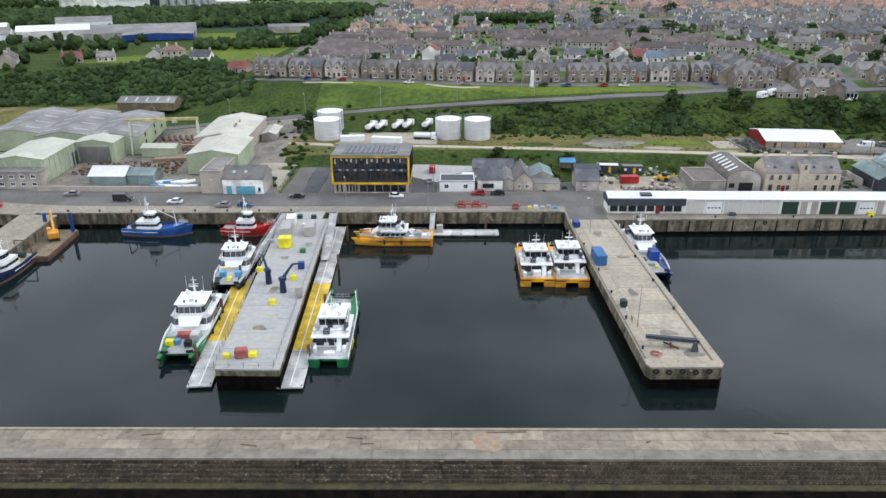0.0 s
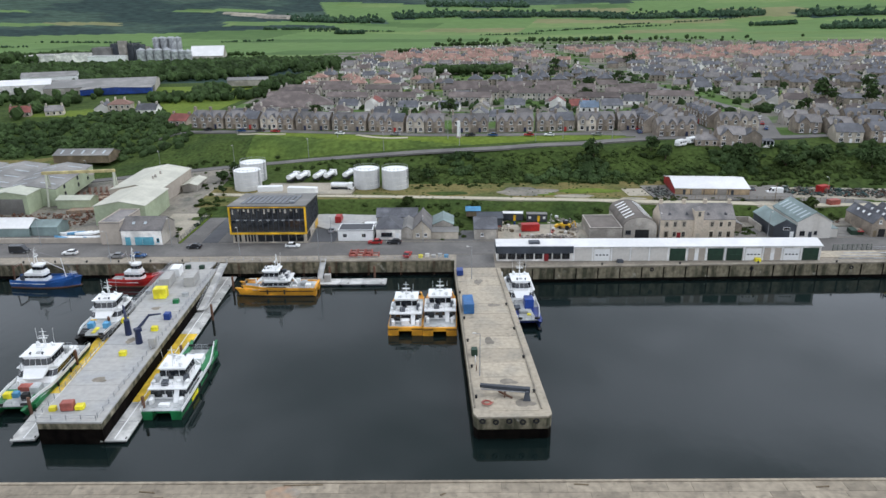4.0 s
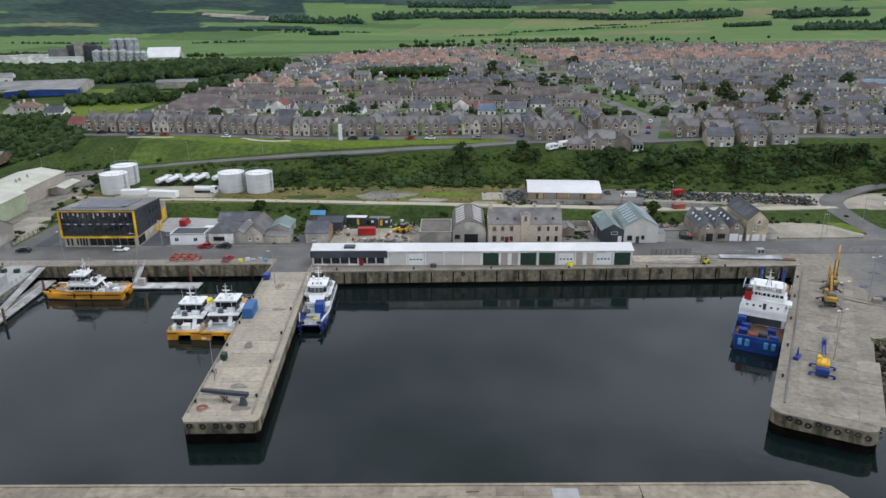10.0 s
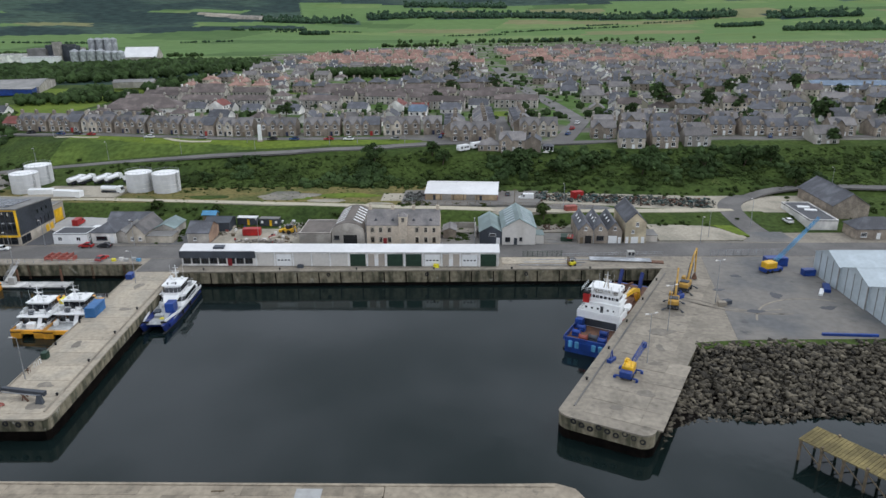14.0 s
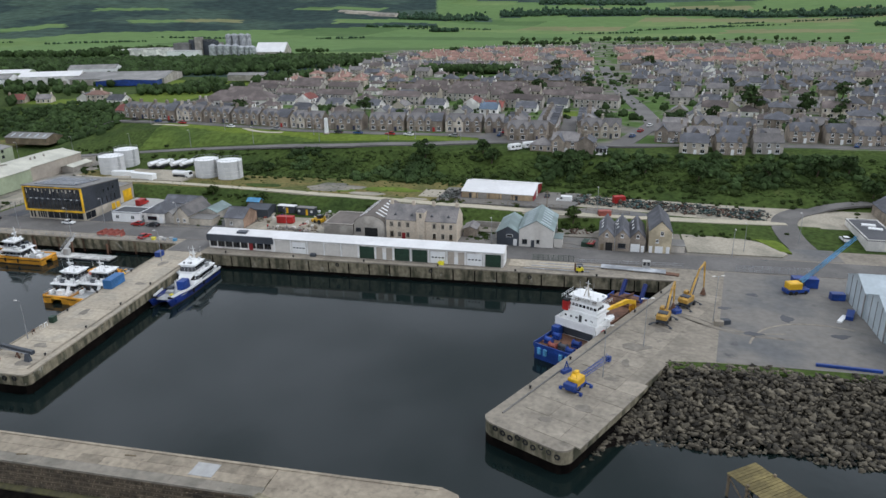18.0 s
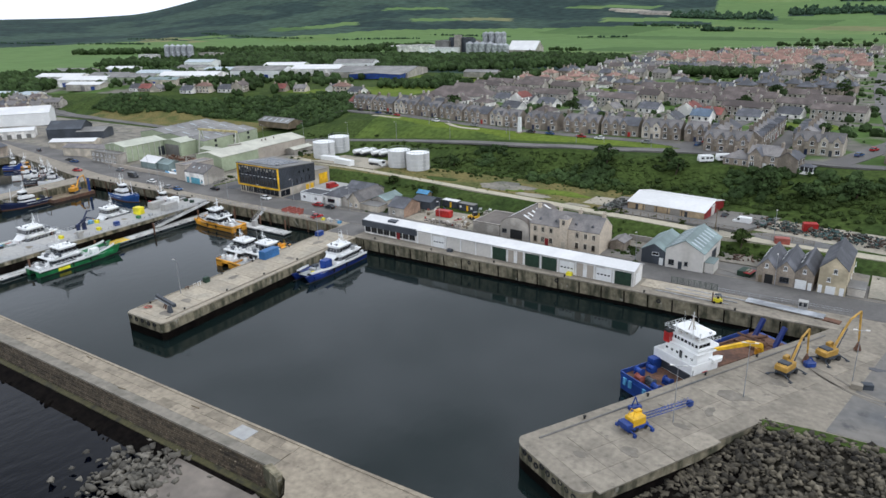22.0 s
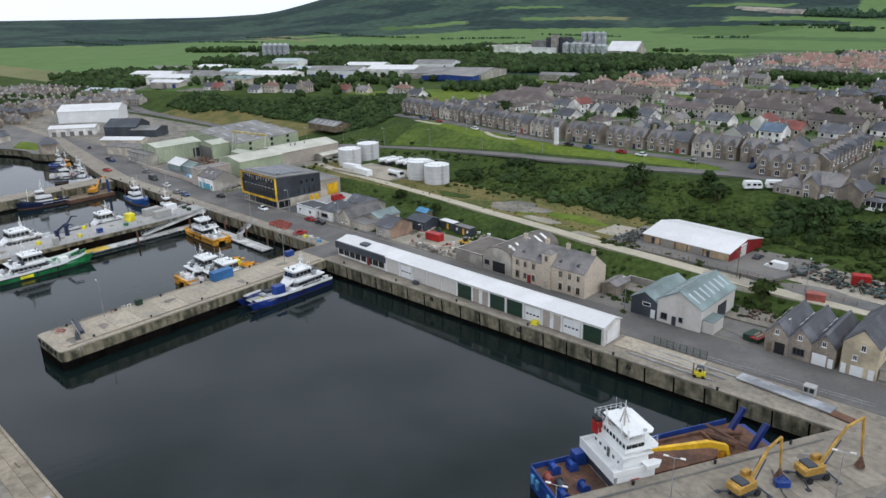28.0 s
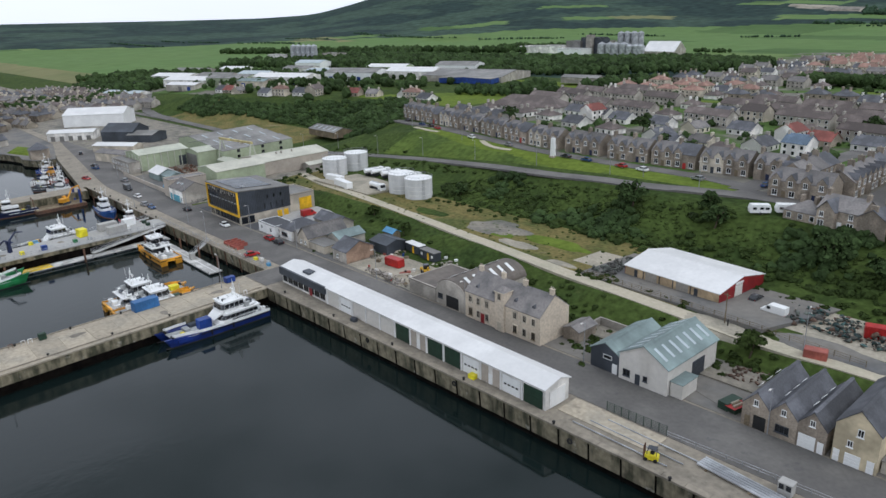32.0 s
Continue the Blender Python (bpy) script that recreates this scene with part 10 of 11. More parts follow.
for k in range(26):
    x, y = yr.uniform(47, 73), yr.choice((yr.uniform(213.4, 216), yr.uniform(225, 229), yr.uniform(217, 224)))
    if 53.5 < x < 61 and 218.5 < y < 224 or 65 < x < 72 and 219 < y < 227:
        continue
    q = k % 4
    if q == 0:
        pl = thing("pallet_stack", "stack of weathered timber pallets", "pallets", x, y, 0.15, yr.uniform(0, 180), "yard pallets")
        for n in range(yr.randint(2, 5)):
            part("pallet", MB().box(-0.6, 0.6, -0.5, 0.5, n * 0.16, n * 0.16 + 0.12), TIMBER, pl)
    elif q == 1:
        solo("bulk_bag", MB().box(-0.45, 0.45, -0.45, 0.45, 0, 0.85, 0.14), HARL_W, "white woven bulk bag of sand", "bag", pose(x, y, 0.15, 0, 0, yr.uniform(0, 90)), group="bulk bags")
    elif q == 2:
        solo("board_pile", MB().box(-1.5, 1.5, -0.5, 0.5, 0, 0.3).box(-1.3, 1.6, -0.35, 0.55, 0.3, 0.5), (TIMBER, DULL_RED, HARL_C)[k % 3], "pile of used boards on the gravel", "boards", pose(x, y, 0.15, 0, 0, yr.uniform(0, 180)), group="board piles")
    else:
        solo("oil_drum", MB().cyl(0, 0, 0, 0.88, 0.3, 12, 0.29), (BLUE, BLACK, RED)[k % 3], "steel drum in the builder's yard", "drum", pose(x, y, 0.15), group="oil drums")
# marker post and pole beside the track
solo("marker_post", MB().cyl(0, 0, 0, 1.6, 0.16, 8, 0.12), BLACK, "short dark post beside the pale track", "post", pose(145.5, 239.6, h1(145.5, 239.6)))
solo("telegraph_pole", MB().cyl(0, 0, 0, 7.0, 0.14, 8, 0.1).box(-0.7, 0.7, -0.06, 0.06, 6.4, 6.55), TIMBER, "slim timber pole beside the track", "pole", pose(144.4, 240.4, h1(144.4, 240.4)))

# timber jetty outside the harbour
tj = thing("timber_jetty", "old timber jetty with mossy brown deck", "jetty", 190.0, 99.8, -0.5, -52)
for i in range(44):
    part("deck_plank", MB().box(-9.0 + i * 0.6, -8.46 + i * 0.6, -3.1, 3.1, -0.12 + 0.015 * (i % 3), 0.0 + 0.015 * (i % 3)), JETTY_T, tj)
for i in range(8):
    for s in (-2.9, 2.9):
        part("pile", MB().cyl(-8.6 + i * 3.6, s, -9, -0.1 + (0.5 if i % 2 else 0), 0.24, 8), TIMBER, tj)
    part("cross_beam", MB().box(-8.8 + i * 3.6, -8.4 + i * 3.6, -3.2, 3.2, -0.5, -0.14), TIMBER, tj)
    if i < 7:
        for s in (-2.9, 2.9):
            part("brace", MB().tube((-8.6 + i * 3.6, s, -0.6), (-5.0 + i * 3.6, s, -3.4), 0.12, 5), TIMBER, tj)

strip("verge_rocks", [(176.5, 139.4), (184, 140.6), (220, 141.4), (262, 142.2)], 2.8, GRASS_ROUGH, "rough grass verge along the top of the rock bank", 0.12, flat=-0.02, category="grass")
# grass and weeds along the top of the rock bank
C, R = [], []
gr = random.Random(44)
for _ in range(300):
    x = gr.uniform(177, 262)
    C.append((x, 141.2 + gr.gauss(0, 0.7), -0.3))
    R.append(gr.uniform(0.3, 0.8))
ROCK_FRINGE = C, R
# sandy yard and fence beside the car park
slab("sand_yard", [(-60.5, 224.5), (-57.5, 215), (-56.6, 215), (-54.2, 244), (-68.5, 244), (-69, 226)], 0.2, GRAVEL, "pale sandy storage yard behind the store", 0.4)
slab("verge_strip", [(-56.5, 212.6), (-55.7, 212.6), (-53.4, 238), (-54.2, 244)], 0.24, GRASS_MOWN, "narrow mown grass strip beside the car park", 0.4, category="grass")
# stacked rusty steel and rails in the boatyard
for k in range(46):
    x, y = hr.uniform(-108, -92), hr.uniform(252, 278)
    solo("steel_beam", MB().box(-0.16, 0.16, -hr.uniform(2, 5), hr.uniform(2, 5), 0, 0.3).box(-0.3, 0.3, -1.8, 1.8, 0.3, 0.4), RUST, "long rusty steel beam stacked in the boatyard", "steel beam", pose(x, y, h1(x, y) + 0.12 + 0.2 * (k % 3), 0, 0, hr.choice((0, 90, 8, 84))), group="rusty beams")
slab("scrap_floor", [(-110, 246), (-91, 246), (-90.5, 280), (-110, 280)], 1.55, RUSTY_C, "rust-brown boatyard floor", 1.6)

# ---- plants ----
def leaf_cloud(centres, radii, per, size, seed, squash=0.8, up=0.35):
    """Small leaf-clump faces scattered over uneven crowns. centres (n, 3), radii (n,). Returns corners and faces."""
    g = np.random.RandomState(seed)
    n = len(centres)
    d = g.normal(size=(n, per, 3))
    d /= np.linalg.norm(d, axis=2, keepdims=True)
    d[:, :, 2] = np.abs(d[:, :, 2]) * 1.0 - 0.15
    lump = 0.72 + 0.28 * np.sin(d[:, :, :1] * 3.1 + g.rand(n, 1, 1) * 9) * np.sin(d[:, :, 1:2] * 3.7 + g.rand(n, 1, 1) * 9)
    rad = radii[:, None, None] * lump * (0.72 + 0.32 * g.rand(n, per, 1))
    p = centres[:, None, :] + d * rad * np.array([1, 1, squash])
    nrm = d * (1 - up) + g.normal(size=d.shape) * 0.45 * (1 - up) + np.array([0, 0, up])
    nrm /= np.linalg.norm(nrm, axis=2, keepdims=True)
    ref = g.normal(size=d.shape)
    a = np.cross(nrm, ref)
    a /= np.linalg.norm(a, axis=2, keepdims=True) + 1e-9
    b = np.cross(nrm, a)
    s = size * radii[:, None, None] * (0.6 + 0.8 * g.rand(n, per, 1))
    k = 0.55 + 0.4 * g.rand(n, per, 1)
    q = np.stack([p - a * s, p - b * s * k + nrm * s * 0.15, p + a * s, p + b * s * k + nrm * s * 0.15], 2)
    v = q.reshape(-1, 3)
    f = np.arange(len(v)).reshape(-1, 4)
    return v, f


bmt = bmesh.new()
bmesh.ops.create_icosphere(bmt, subdivisions=2, radius=1.0)
bmt.verts.index_update()
BALL_V = np.array([v.co[:] for v in bmt.verts])
BALL_F = np.array([[v.index for v in f.verts] for f in bmt.faces])
bmt.free()


def hearts(centres, radii, seed, squash, k=0.8):
    """The dense lumpy inner mass of each crown, hidden behind its leaves."""
    g = np.random.RandomState(seed + 500)
    n = len(centres)
    w = 1.0 + 0.16 * np.sin(BALL_V[None, :, :1] * 5 + g.rand(n, 1, 1) * 9) + 0.16 * np.sin(BALL_V[None, :, 1:2] * 6 + g.rand(n, 1, 1) * 9) + 0.22 * (g.rand(n, len(BALL_V), 1) - 0.5)
    v = centres[:, None, :] + BALL_V[None] * w * radii[:, None, None] * k * np.array([1, 1, squash])
    f = BALL_F[None] + (np.arange(n) * len(BALL_V))[:, None, None]
    return v.reshape(-1, 3), f.reshape(-1, 3)


def foliage(name, centres, radii, per, size, seed, material, label, category, squash=0.8, kind="stuff", up=0.35, heart=0.82):
    C, R = np.array(centres, float), np.array(radii, float)
    v, f = leaf_cloud(C, R, per, size, seed, squash, up)
    v2, f2 = hearts(C, R, seed, squash, heart)
    me = bpy.data.meshes.new(name)
    me.from_pydata(np.concatenate([v, v2]).tolist(), [], f.tolist() + (f2 + len(v)).tolist())
    me.materials.append(material)
    return tagged(new(name, me), label, category, kind=kind)


vr = random.Random(5)
# scrub on the brae: a closed, uneven blanket with taller clumps
for nm, seed, want, mt, lab, lo, hi in (("scrub_gorse", 1, 1700, LEAF, "dense dark gorse and broom on the brae", 0.8, 2.6), ("scrub_bramble", 11, 2400, LEAF_Y, "low light green bramble between the gorse", 0.4, 1.2)):
    C, R = [], []
    while len(C) < want:
        x = vr.uniform(8, 330)
        y0 = np.interp(x, (8, 20, 70, 120, 330), (281, 274, 272, 269, 270))
        y1 = np.interp(x, (8, 20, 50, 90, 110, 140, 330), (284, 290, 291, 292, 293, 289, 297))
        y = vr.uniform(y0, y1)
        d = noise.noise(Vector((x * 0.045, y * 0.09, 0))) + 0.5 * noise.noise(Vector((x * 0.13, y * 0.2, 3)))
        if (122 < x < 136 and y > 286) or (nm == "scrub_gorse" and d < -0.2) or (nm == "scrub_bramble" and d > 0.12):
            continue
        r = lo + (hi - lo) * vr.random() ** 2.2 * (1.2 if d > 0.2 else 0.8)
        if y > y1 - 5:
            r *= 0.6
        C.append((x, y, h1(x, y) + r * 0.05))
        R.append(r)
    foliage(nm, C, R, 44, 0.2, seed, mt, lab, "scrub", 0.62 if nm == "scrub_gorse" else 0.4, heart=0.7)
C, R = [], []
while len(C) < 620:
    cx, cy = vr.uniform(12, 326), vr.uniform(273, 292)
    if 122 < cx < 136 or noise.noise(Vector((cx * 0.03, cy * 0.05, 7))) < 0.0:
        continue
    for _ in range(vr.randint(3, 9)):
        x, y = vr.gauss(cx, 2.8), min(vr.gauss(cy, 1.5), 293)
        r = vr.uniform(1.0, 2.5)
        C.append((x, y, h1(x, y) + r * 0.3))
        R.append(r)
foliage("scrub_clumps", C, R, 70, 0.16, 31, LEAF_D, "tall rounded clumps of dark gorse on the brae", "scrub", 0.8, heart=0.75)
# darker wood and scrub of the western gully and brae
C, R = [], []
while len(C) < 2000:
    x = vr.uniform(-345, -95)
    y0 = np.interp(x, (-345, -300, -232, -150, -127, -95), (328, 326, 346, 350, 332, 318))
    y1 = np.interp(x, (-345, -283, -225, -180, -140, -119, -95), (346, 348, 374, 398, 420, 378, 345))
    if x > -118 and y1 > 340 and vr.random() < 0.75:
        continue
    y = vr.uniform(y0, y1)
    r = 0.8 + 2.2 * vr.random() ** 1.8
    C.append((x, y, h1(x, y) + r * 0.25))
    R.append(r)
foliage("scrub_gully", C, R, 46, 0.22, 2, LEAF_D, "dark scrub and young trees filling the gully", "scrub", 0.85)
# bushes beside track and harbour gardens
C, R = [], []
for cx, cy, n, sx, sy in ((20, 242, 14, 9, 1.2), (60, 233, 40, 24, 2.0), (95, 231, 40, 16, 2.0), (125, 227, 30, 8, 3), (155, 230, 22, 5, 2.0), (-56, 250, 34, 3, 10), (-60, 285, 30, 5, 8), (-84, 306, 30, 14, 3), (30, 270, 26, 20, 2), (110, 243, 16, 5, 1), (-10, 292, 40, 26, 2), (200, 231, 14, 10, 2), (130, 243, 26, 18, 0.5), (146, 262, 20, 10, 3), (-62, 222, 10, 1.5, 5), (33, 222, 26, 3, 4), (270, 246, 40, 14, 6), (126, 217, 26, 3, 4), (250, 268, 30, 14, 3), (190, 265, 60, 30, 2.5)):
    for _ in range(n):
        x, y = vr.gauss(cx, sx), vr.gauss(cy, sy)
        r = vr.uniform(0.5, 1.5)
        C.append((x, y, h1(x, y) + r * 0.2))
        R.append(r)
foliage("bushes", C, R, 60, 0.24, 3, LEAF, "loose bushes and weeds along track and yards", "bushes", 0.65, heart=0.6)
# grass tufts on the dry ground by the track
C, R = [], []
for _ in range(260):
    x, y = vr.uniform(-58, 132), vr.uniform(246, 273)
    C.append((x, y, h1(x, y)))
    R.append(vr.uniform(0.25, 0.7))
foliage("grass_tufts", C, R, 9, 0.5, 4, GRASS_ROUGH, "tufts of rough grass along the track", "grass", 0.5)


def tree(label, x, y, H, W, seed, material=None, per=420, conifer=False, group="trees"):
    g = random.Random(seed)
    z = h1(x, y) - 0.2
    t = thing("tree", label, "tree", x, y, z, 0, group)
    tr = MB().tube((0, 0, 0), (0.1 * W, 0, H * 0.55), H * 0.035, 8, H * 0.018)
    for k in range(5):
        a = k * 1.3 + g.random()
        tr.tube((0, 0, H * (0.25 + 0.07 * k)), (math.cos(a) * W * 0.33, math.sin(a) * W * 0.33, H * (0.5 + 0.08 * k)), H * 0.014, 5, H * 0.006)
    part("trunk", tr, BARK, t)
    cs, rs = [], []
    for k in range(14):
        a, q = g.uniform(0, 6.28), g.random() ** 0.6
        zz = g.uniform(0.32, 0.86)
        wide = math.sin(min(1, (zz - 0.15) / 0.85) * math.pi) ** 0.7 if not conifer else (1.0 - zz) * 1.1
        cs.append((math.cos(a) * q * W * 0.36 * wide, math.sin(a) * q * W * 0.36 * wide, H * zz))
        rs.append(W * g.uniform(0.16, 0.27) * (0.7 + 0.5 * wide))
    v, f = leaf_cloud(np.array(cs), np.array(rs), per // 14, 0.26, seed, 0.85)
    me = array_mesh("crown", v, f)
    part("crown", me, material or LEAF_D, t)
    return t


for k, (x, y, H, W) in enumerate(((153.8, 233.0, 6.0, 6.5), (39.0, 237.5, 4.5, 5.0), (16.0, 243.0, 3.5, 4.5), (89.5, 286.8, 8.5, 9.5), (113.5, 289, 6.0, 7.0), (118, 284, 6.5, 8.0), (150, 279, 7.5, 9.0), (163, 276, 7.0, 8.5), (178, 279, 7.5, 9.0), (197, 276, 7.0, 9.0), (222, 279, 7.0, 8.0), (239, 282, 8.0, 9.0), (250, 284, 7.5, 8.5), (-58, 288, 6.0, 7.0), (-62, 281, 5.0, 6.0), (255, 271, 7, 8), (-56, 262, 3.6, 4.0), (282, 300, 7, 8), (22, 278, 4.5, 5.5))):
    tree("lone broadleaf tree standing in rough grass", x, y, H, W, 20 + k, LEAF if k < 3 else LEAF_D, 900)
# trees among the houses
for k, (x, y, H, W) in enumerate(((160, 345, 9, 9), (196, 344, 8, 8), (236, 395, 15, 14), (262, 398, 12, 12), (276, 392, 10, 10), (120, 470, 12, 11), (214, 372, 8, 8), (84, 560, 10, 10), (300, 345, 13, 13), (330, 350, 12, 12), (75, 345, 7, 6), (-40, 372, 9, 9), (10, 345, 7, 6), (60, 352, 7, 7), (300, 470, 10, 10), (345, 480, 12, 12), (200, 700, 12, 12), (120, 640, 12, 12), (30, 385, 9, 9), (110, 430, 9, 9), (260, 340, 9, 8), (345, 420, 11, 10), (150, 520, 11, 10), (240, 500, 10, 10))):
    tree("dark broadleaf garden tree between the houses", x, y, H, W, 60 + k, LEAF_D, 520, group="garden trees")
C, R = [], []
for _ in range(1500):
    x, y = vr.uniform(-90, 420), vr.uniform(345, 640)
    r = 0.7 + 2.6 * vr.random() ** 2.4
    C.append((x, y, h1(x, y) + r * 0.4))
    R.append(r)
for _ in range(700):
    y = vr.uniform(640, 1250)
    x = vr.uniform(-100, 400 + (y - 350) * 0.6)
    if y > np.interp(x, (-150, -90, -50, 40, 120, 400, 650, 1200), (740, 800, 940, 1040, 1230, 1290, 1040, 900)):
        continue
    r = 1.0 + 2.6 * vr.random() ** 2.5
    C.append((x, y, h1(x, y) + r * 0.6))
    R.append(r)
for cx, cy, n, sx, sy in ((25, 634, 70, 14, 5), (58, 636, 70, 14, 5), (40, 640, 40, 24, 4), (-105, 700, 30, 6, 30), (270, 1235, 60, 130, 6)):
    for _ in range(n):
        x, y = vr.gauss(cx, sx), vr.gauss(cy, sy)
        r = vr.uniform(2.2, 4.6)
        C.append((x, y, h1(x, y) + r * 1.2))
        R.append(r)
foliage("garden_greenery", C, R, 26, 0.24, 6, LEAF_D, "hedges, shrubs and small trees between the houses", "greenery", 0.9, up=0.5)
# woods and shelter belts on the plain
C, R = [], []


def wood(cx, cy, sx, sy, n, r0, r1, turn=0.0):
    for _ in range(n):
        a, b = vr.uniform(-1, 1), vr.uniform(-1, 1)
        if a * a + b * b > 1.25:
            continue
        x = cx + a * sx * math.cos(turn) - b * sy * math.sin(turn)
        y = cy + a * sx * math.sin(turn) + b * sy * math.cos(turn)
        r = vr.uniform(r0, r1)
        C.append((x, y, h1(x, y) + r * 0.9))
        R.append(r)


for _ in range(300):
    x, y = vr.uniform(-560, -210), vr.uniform(365, 585)
    r = vr.uniform(2.0, 4.6)
    C.append((x, y, h1(x, y) + r * 0.8))
    R.append(r)
wood(-300, 690, 170, 60, 630, 2.88, 6.0, -0.1)
wood(-180, 745, 110, 40, 390, 2.88, 6.0, 0.05)
wood(-420, 640, 120, 60, 390, 2.88, 5.6, 0.3)
wood(-560, 590, 120, 50, 390, 2.88, 5.6, 0.5)
wood(-420, 720, 260, 55, 700, 2.5, 5.5, 0.12)
wood(-620, 700, 120, 60, 420, 2.5, 5.5, 0.3)
wood(-230, 620, 80, 22, 180, 2.52, 4.8, 0.2)
wood(-130, 470, 40, 16, 90, 1.8, 4.0, 0.3)
wood(-300, 430, 90, 10, 105, 2.16, 4.0, 0.45)
wood(-420, 470, 120, 40, 180, 2.16, 4.4, 0.4)
wood(-560, 360, 60, 30, 225, 2.88, 5.2, 0.5)
wood(-480, 300, 30, 60, 180, 2.88, 5.2, 0.3)
wood(-610, 400, 90, 12, 135, 2.52, 4.8, 0.45)
wood(-100, 560, 14, 40, 90, 2.16, 4.4)
wood(-175, 800, 75, 42, 300, 2.4, 5.0, -0.15)
wood(-250, 985, 26, 5, 30, 1.6, 3.4, 0.0)
wood(-20, 1000, 30, 4, 40, 1.8, 3.4, 0.0)
wood(60, 1160, 60, 5, 70, 1.8, 3.8, 0.0)
wood(-480, 980, 120, 30, 240, 2.88, 6.4, 0.2)
wood(-620, 860, 140, 20, 240, 2.88, 6.4, 0.3)
wood(-860, 760, 160, 12, 165, 2.88, 6.4, 0.45)
wood(-140, 500, 10, 30, 75, 2.16, 4.0)
foliage("woodland_near", C, R, 56, 0.17, 7, LEAF_D, "rounded broadleaf woods round the maltings and estate", "trees", 1.0, up=0.6)
C, R = [], []
for k in range(20):
    a = radians(vr.uniform(-30, 72))
    r = vr.uniform(1420, 2000)
    cx, cy = 150 - math.sin(a) * r, 40 + math.cos(a) * r
    if cy < 330 or (math.degrees(a) > 48 and r < 1700) or h1(cx, cy) > 60:
        continue
    w0 = vr.uniform(25, 130)
    wood(cx, cy, w0, vr.uniform(1, 4), int(w0 * vr.uniform(0.7, 1.1)), 0.8, 2.6, 0.24 + vr.uniform(-0.12, 0.12))
for y0, y1, r0, r1 in FAR_WOODS:
    # crowns along the near edge of each far wood
    for _ in range(int((y1 - y0) * 36)):
        a, r = radians(vr.uniform(y0, y1)), r0 + abs(vr.gauss(0, 70)) - 6
        x, y = 150 - math.sin(a) * r, 40 + math.cos(a) * r
        q = vr.uniform(3.0, 6.5)
        C.append((x, y, h1(x, y) + q))
        R.append(q)
wood(-204, 1640, 34, 12, 60, 3.0, 6.0, 0.2)
wood(-330, 1740, 90, 5, 80, 2.0, 4.6, 0.1)
wood(880, 1540, 90, 22, 130, 3.0, 7.0, 0.1)
wood(760, 1700, 60, 14, 80, 3.0, 6.0, 0.1)
wood(240, 1250, 60, 5, 50, 2.0, 4.6, 0.0)
foliage("hedgerow_trees", C, R, 12, 0.26, 8, LEAF_HAZY, "far hedgerows and shelter belts between fields", "trees", 1.0, up=0.7)

foliage("rock_fringe", ROCK_FRINGE[0], ROCK_FRINGE[1], 30, 0.3, 14, GRASS_ROUGH, "grass and weeds along the top of the rock bank", "grass", 0.5, heart=0.6)

for k, (x, y, rx, ry) in enumerate(((-540, 2070, 60, 26), (-455, 2046, 80, 34), (-390, 2022, 46, 16), (-600, 2092, 30, 9))):
    patch("patch_quarry", x, y, rx, ry, (GRAVEL, YARD_BROWN)[k == 1], "far pale quarry cut into the wooded hill", 5.0, 5 + k)

# ---- breakwater and laid pieces ----
BW = thing("breakwater", "long masonry breakwater with slab-paved top", "breakwater", kind="structure")
part("core", MB().profile([(91.3, -0.25), (91.3, -10), (82.7, -10), (82.7, -3.2), (84.7, -0.25)], -260, 113.5), QUAY_WALL, BW)
part("head_core", MB().prism([(113.5, 91.3), (113.5, 84.8), (117.5, 83.4), (120.2, 80.6), (121.6, 76), (122.2, 46), (143.6, 46), (143.6, 88.2), (142.4, 90.6), (139.6, 91.9)], -10, -0.25), QUAY_WALL, BW)
part("head_top", MB().prism([(113.5, 91.35), (113.5, 84.7), (117.5, 83.3), (120.1, 80.5), (121.5, 76), (122.1, 46), (143.65, 46), (143.65, 88.2), (142.4, 90.7), (139.6, 91.95)], -0.25, 0.02), BW_TOP, BW, "bare concrete head of the breakwater")
part("ledge", MB().profile([(81.7, -3.42), (81.7, -4.2), (83.1, -4.2), (83.1, -3.08)], -259, 117), LEDGE, BW, "yellow weed-stained ledge at the foot")
part("apron", MB().profile([(81.75, -3.6), (81.75, -10), (77.2, -10), (77.2, -5.2), (79.0, -4.5)], -259, 112), TIDE, BW, "black weed-covered apron running into the sea")
part("inner_kerb", MB().box(-260, 139.4, 90.95, 91.45, -0.25, 0.16), BW_TOP, BW)
part("wing_wall", MB().prism([(113.2, 84.6), (116.8, 83.4), (116.8, 82.2), (112.6, 83.2)], -3.0, 0.5), QUAY_WALL, BW, "low wing wall where the ledge ends")
part("pale_patch", MB().box(100.0, 104.0, 86.9, 90.2, 0.0, 0.09), JETTY_TOP, BW, "pale new concrete patch")
part("rust_stain", MB().prism([(6.8 + (2.6 + 0.5 * math.sin(k * 2.3)) * math.cos(k * 0.4488), 88.1 + (2.3 + 0.4 * math.sin(k * 3.1)) * math.sin(k * 0.4488)) for k in range(14)], 0.0, 0.055), RUSTY_C, BW, "rust-stained paving")
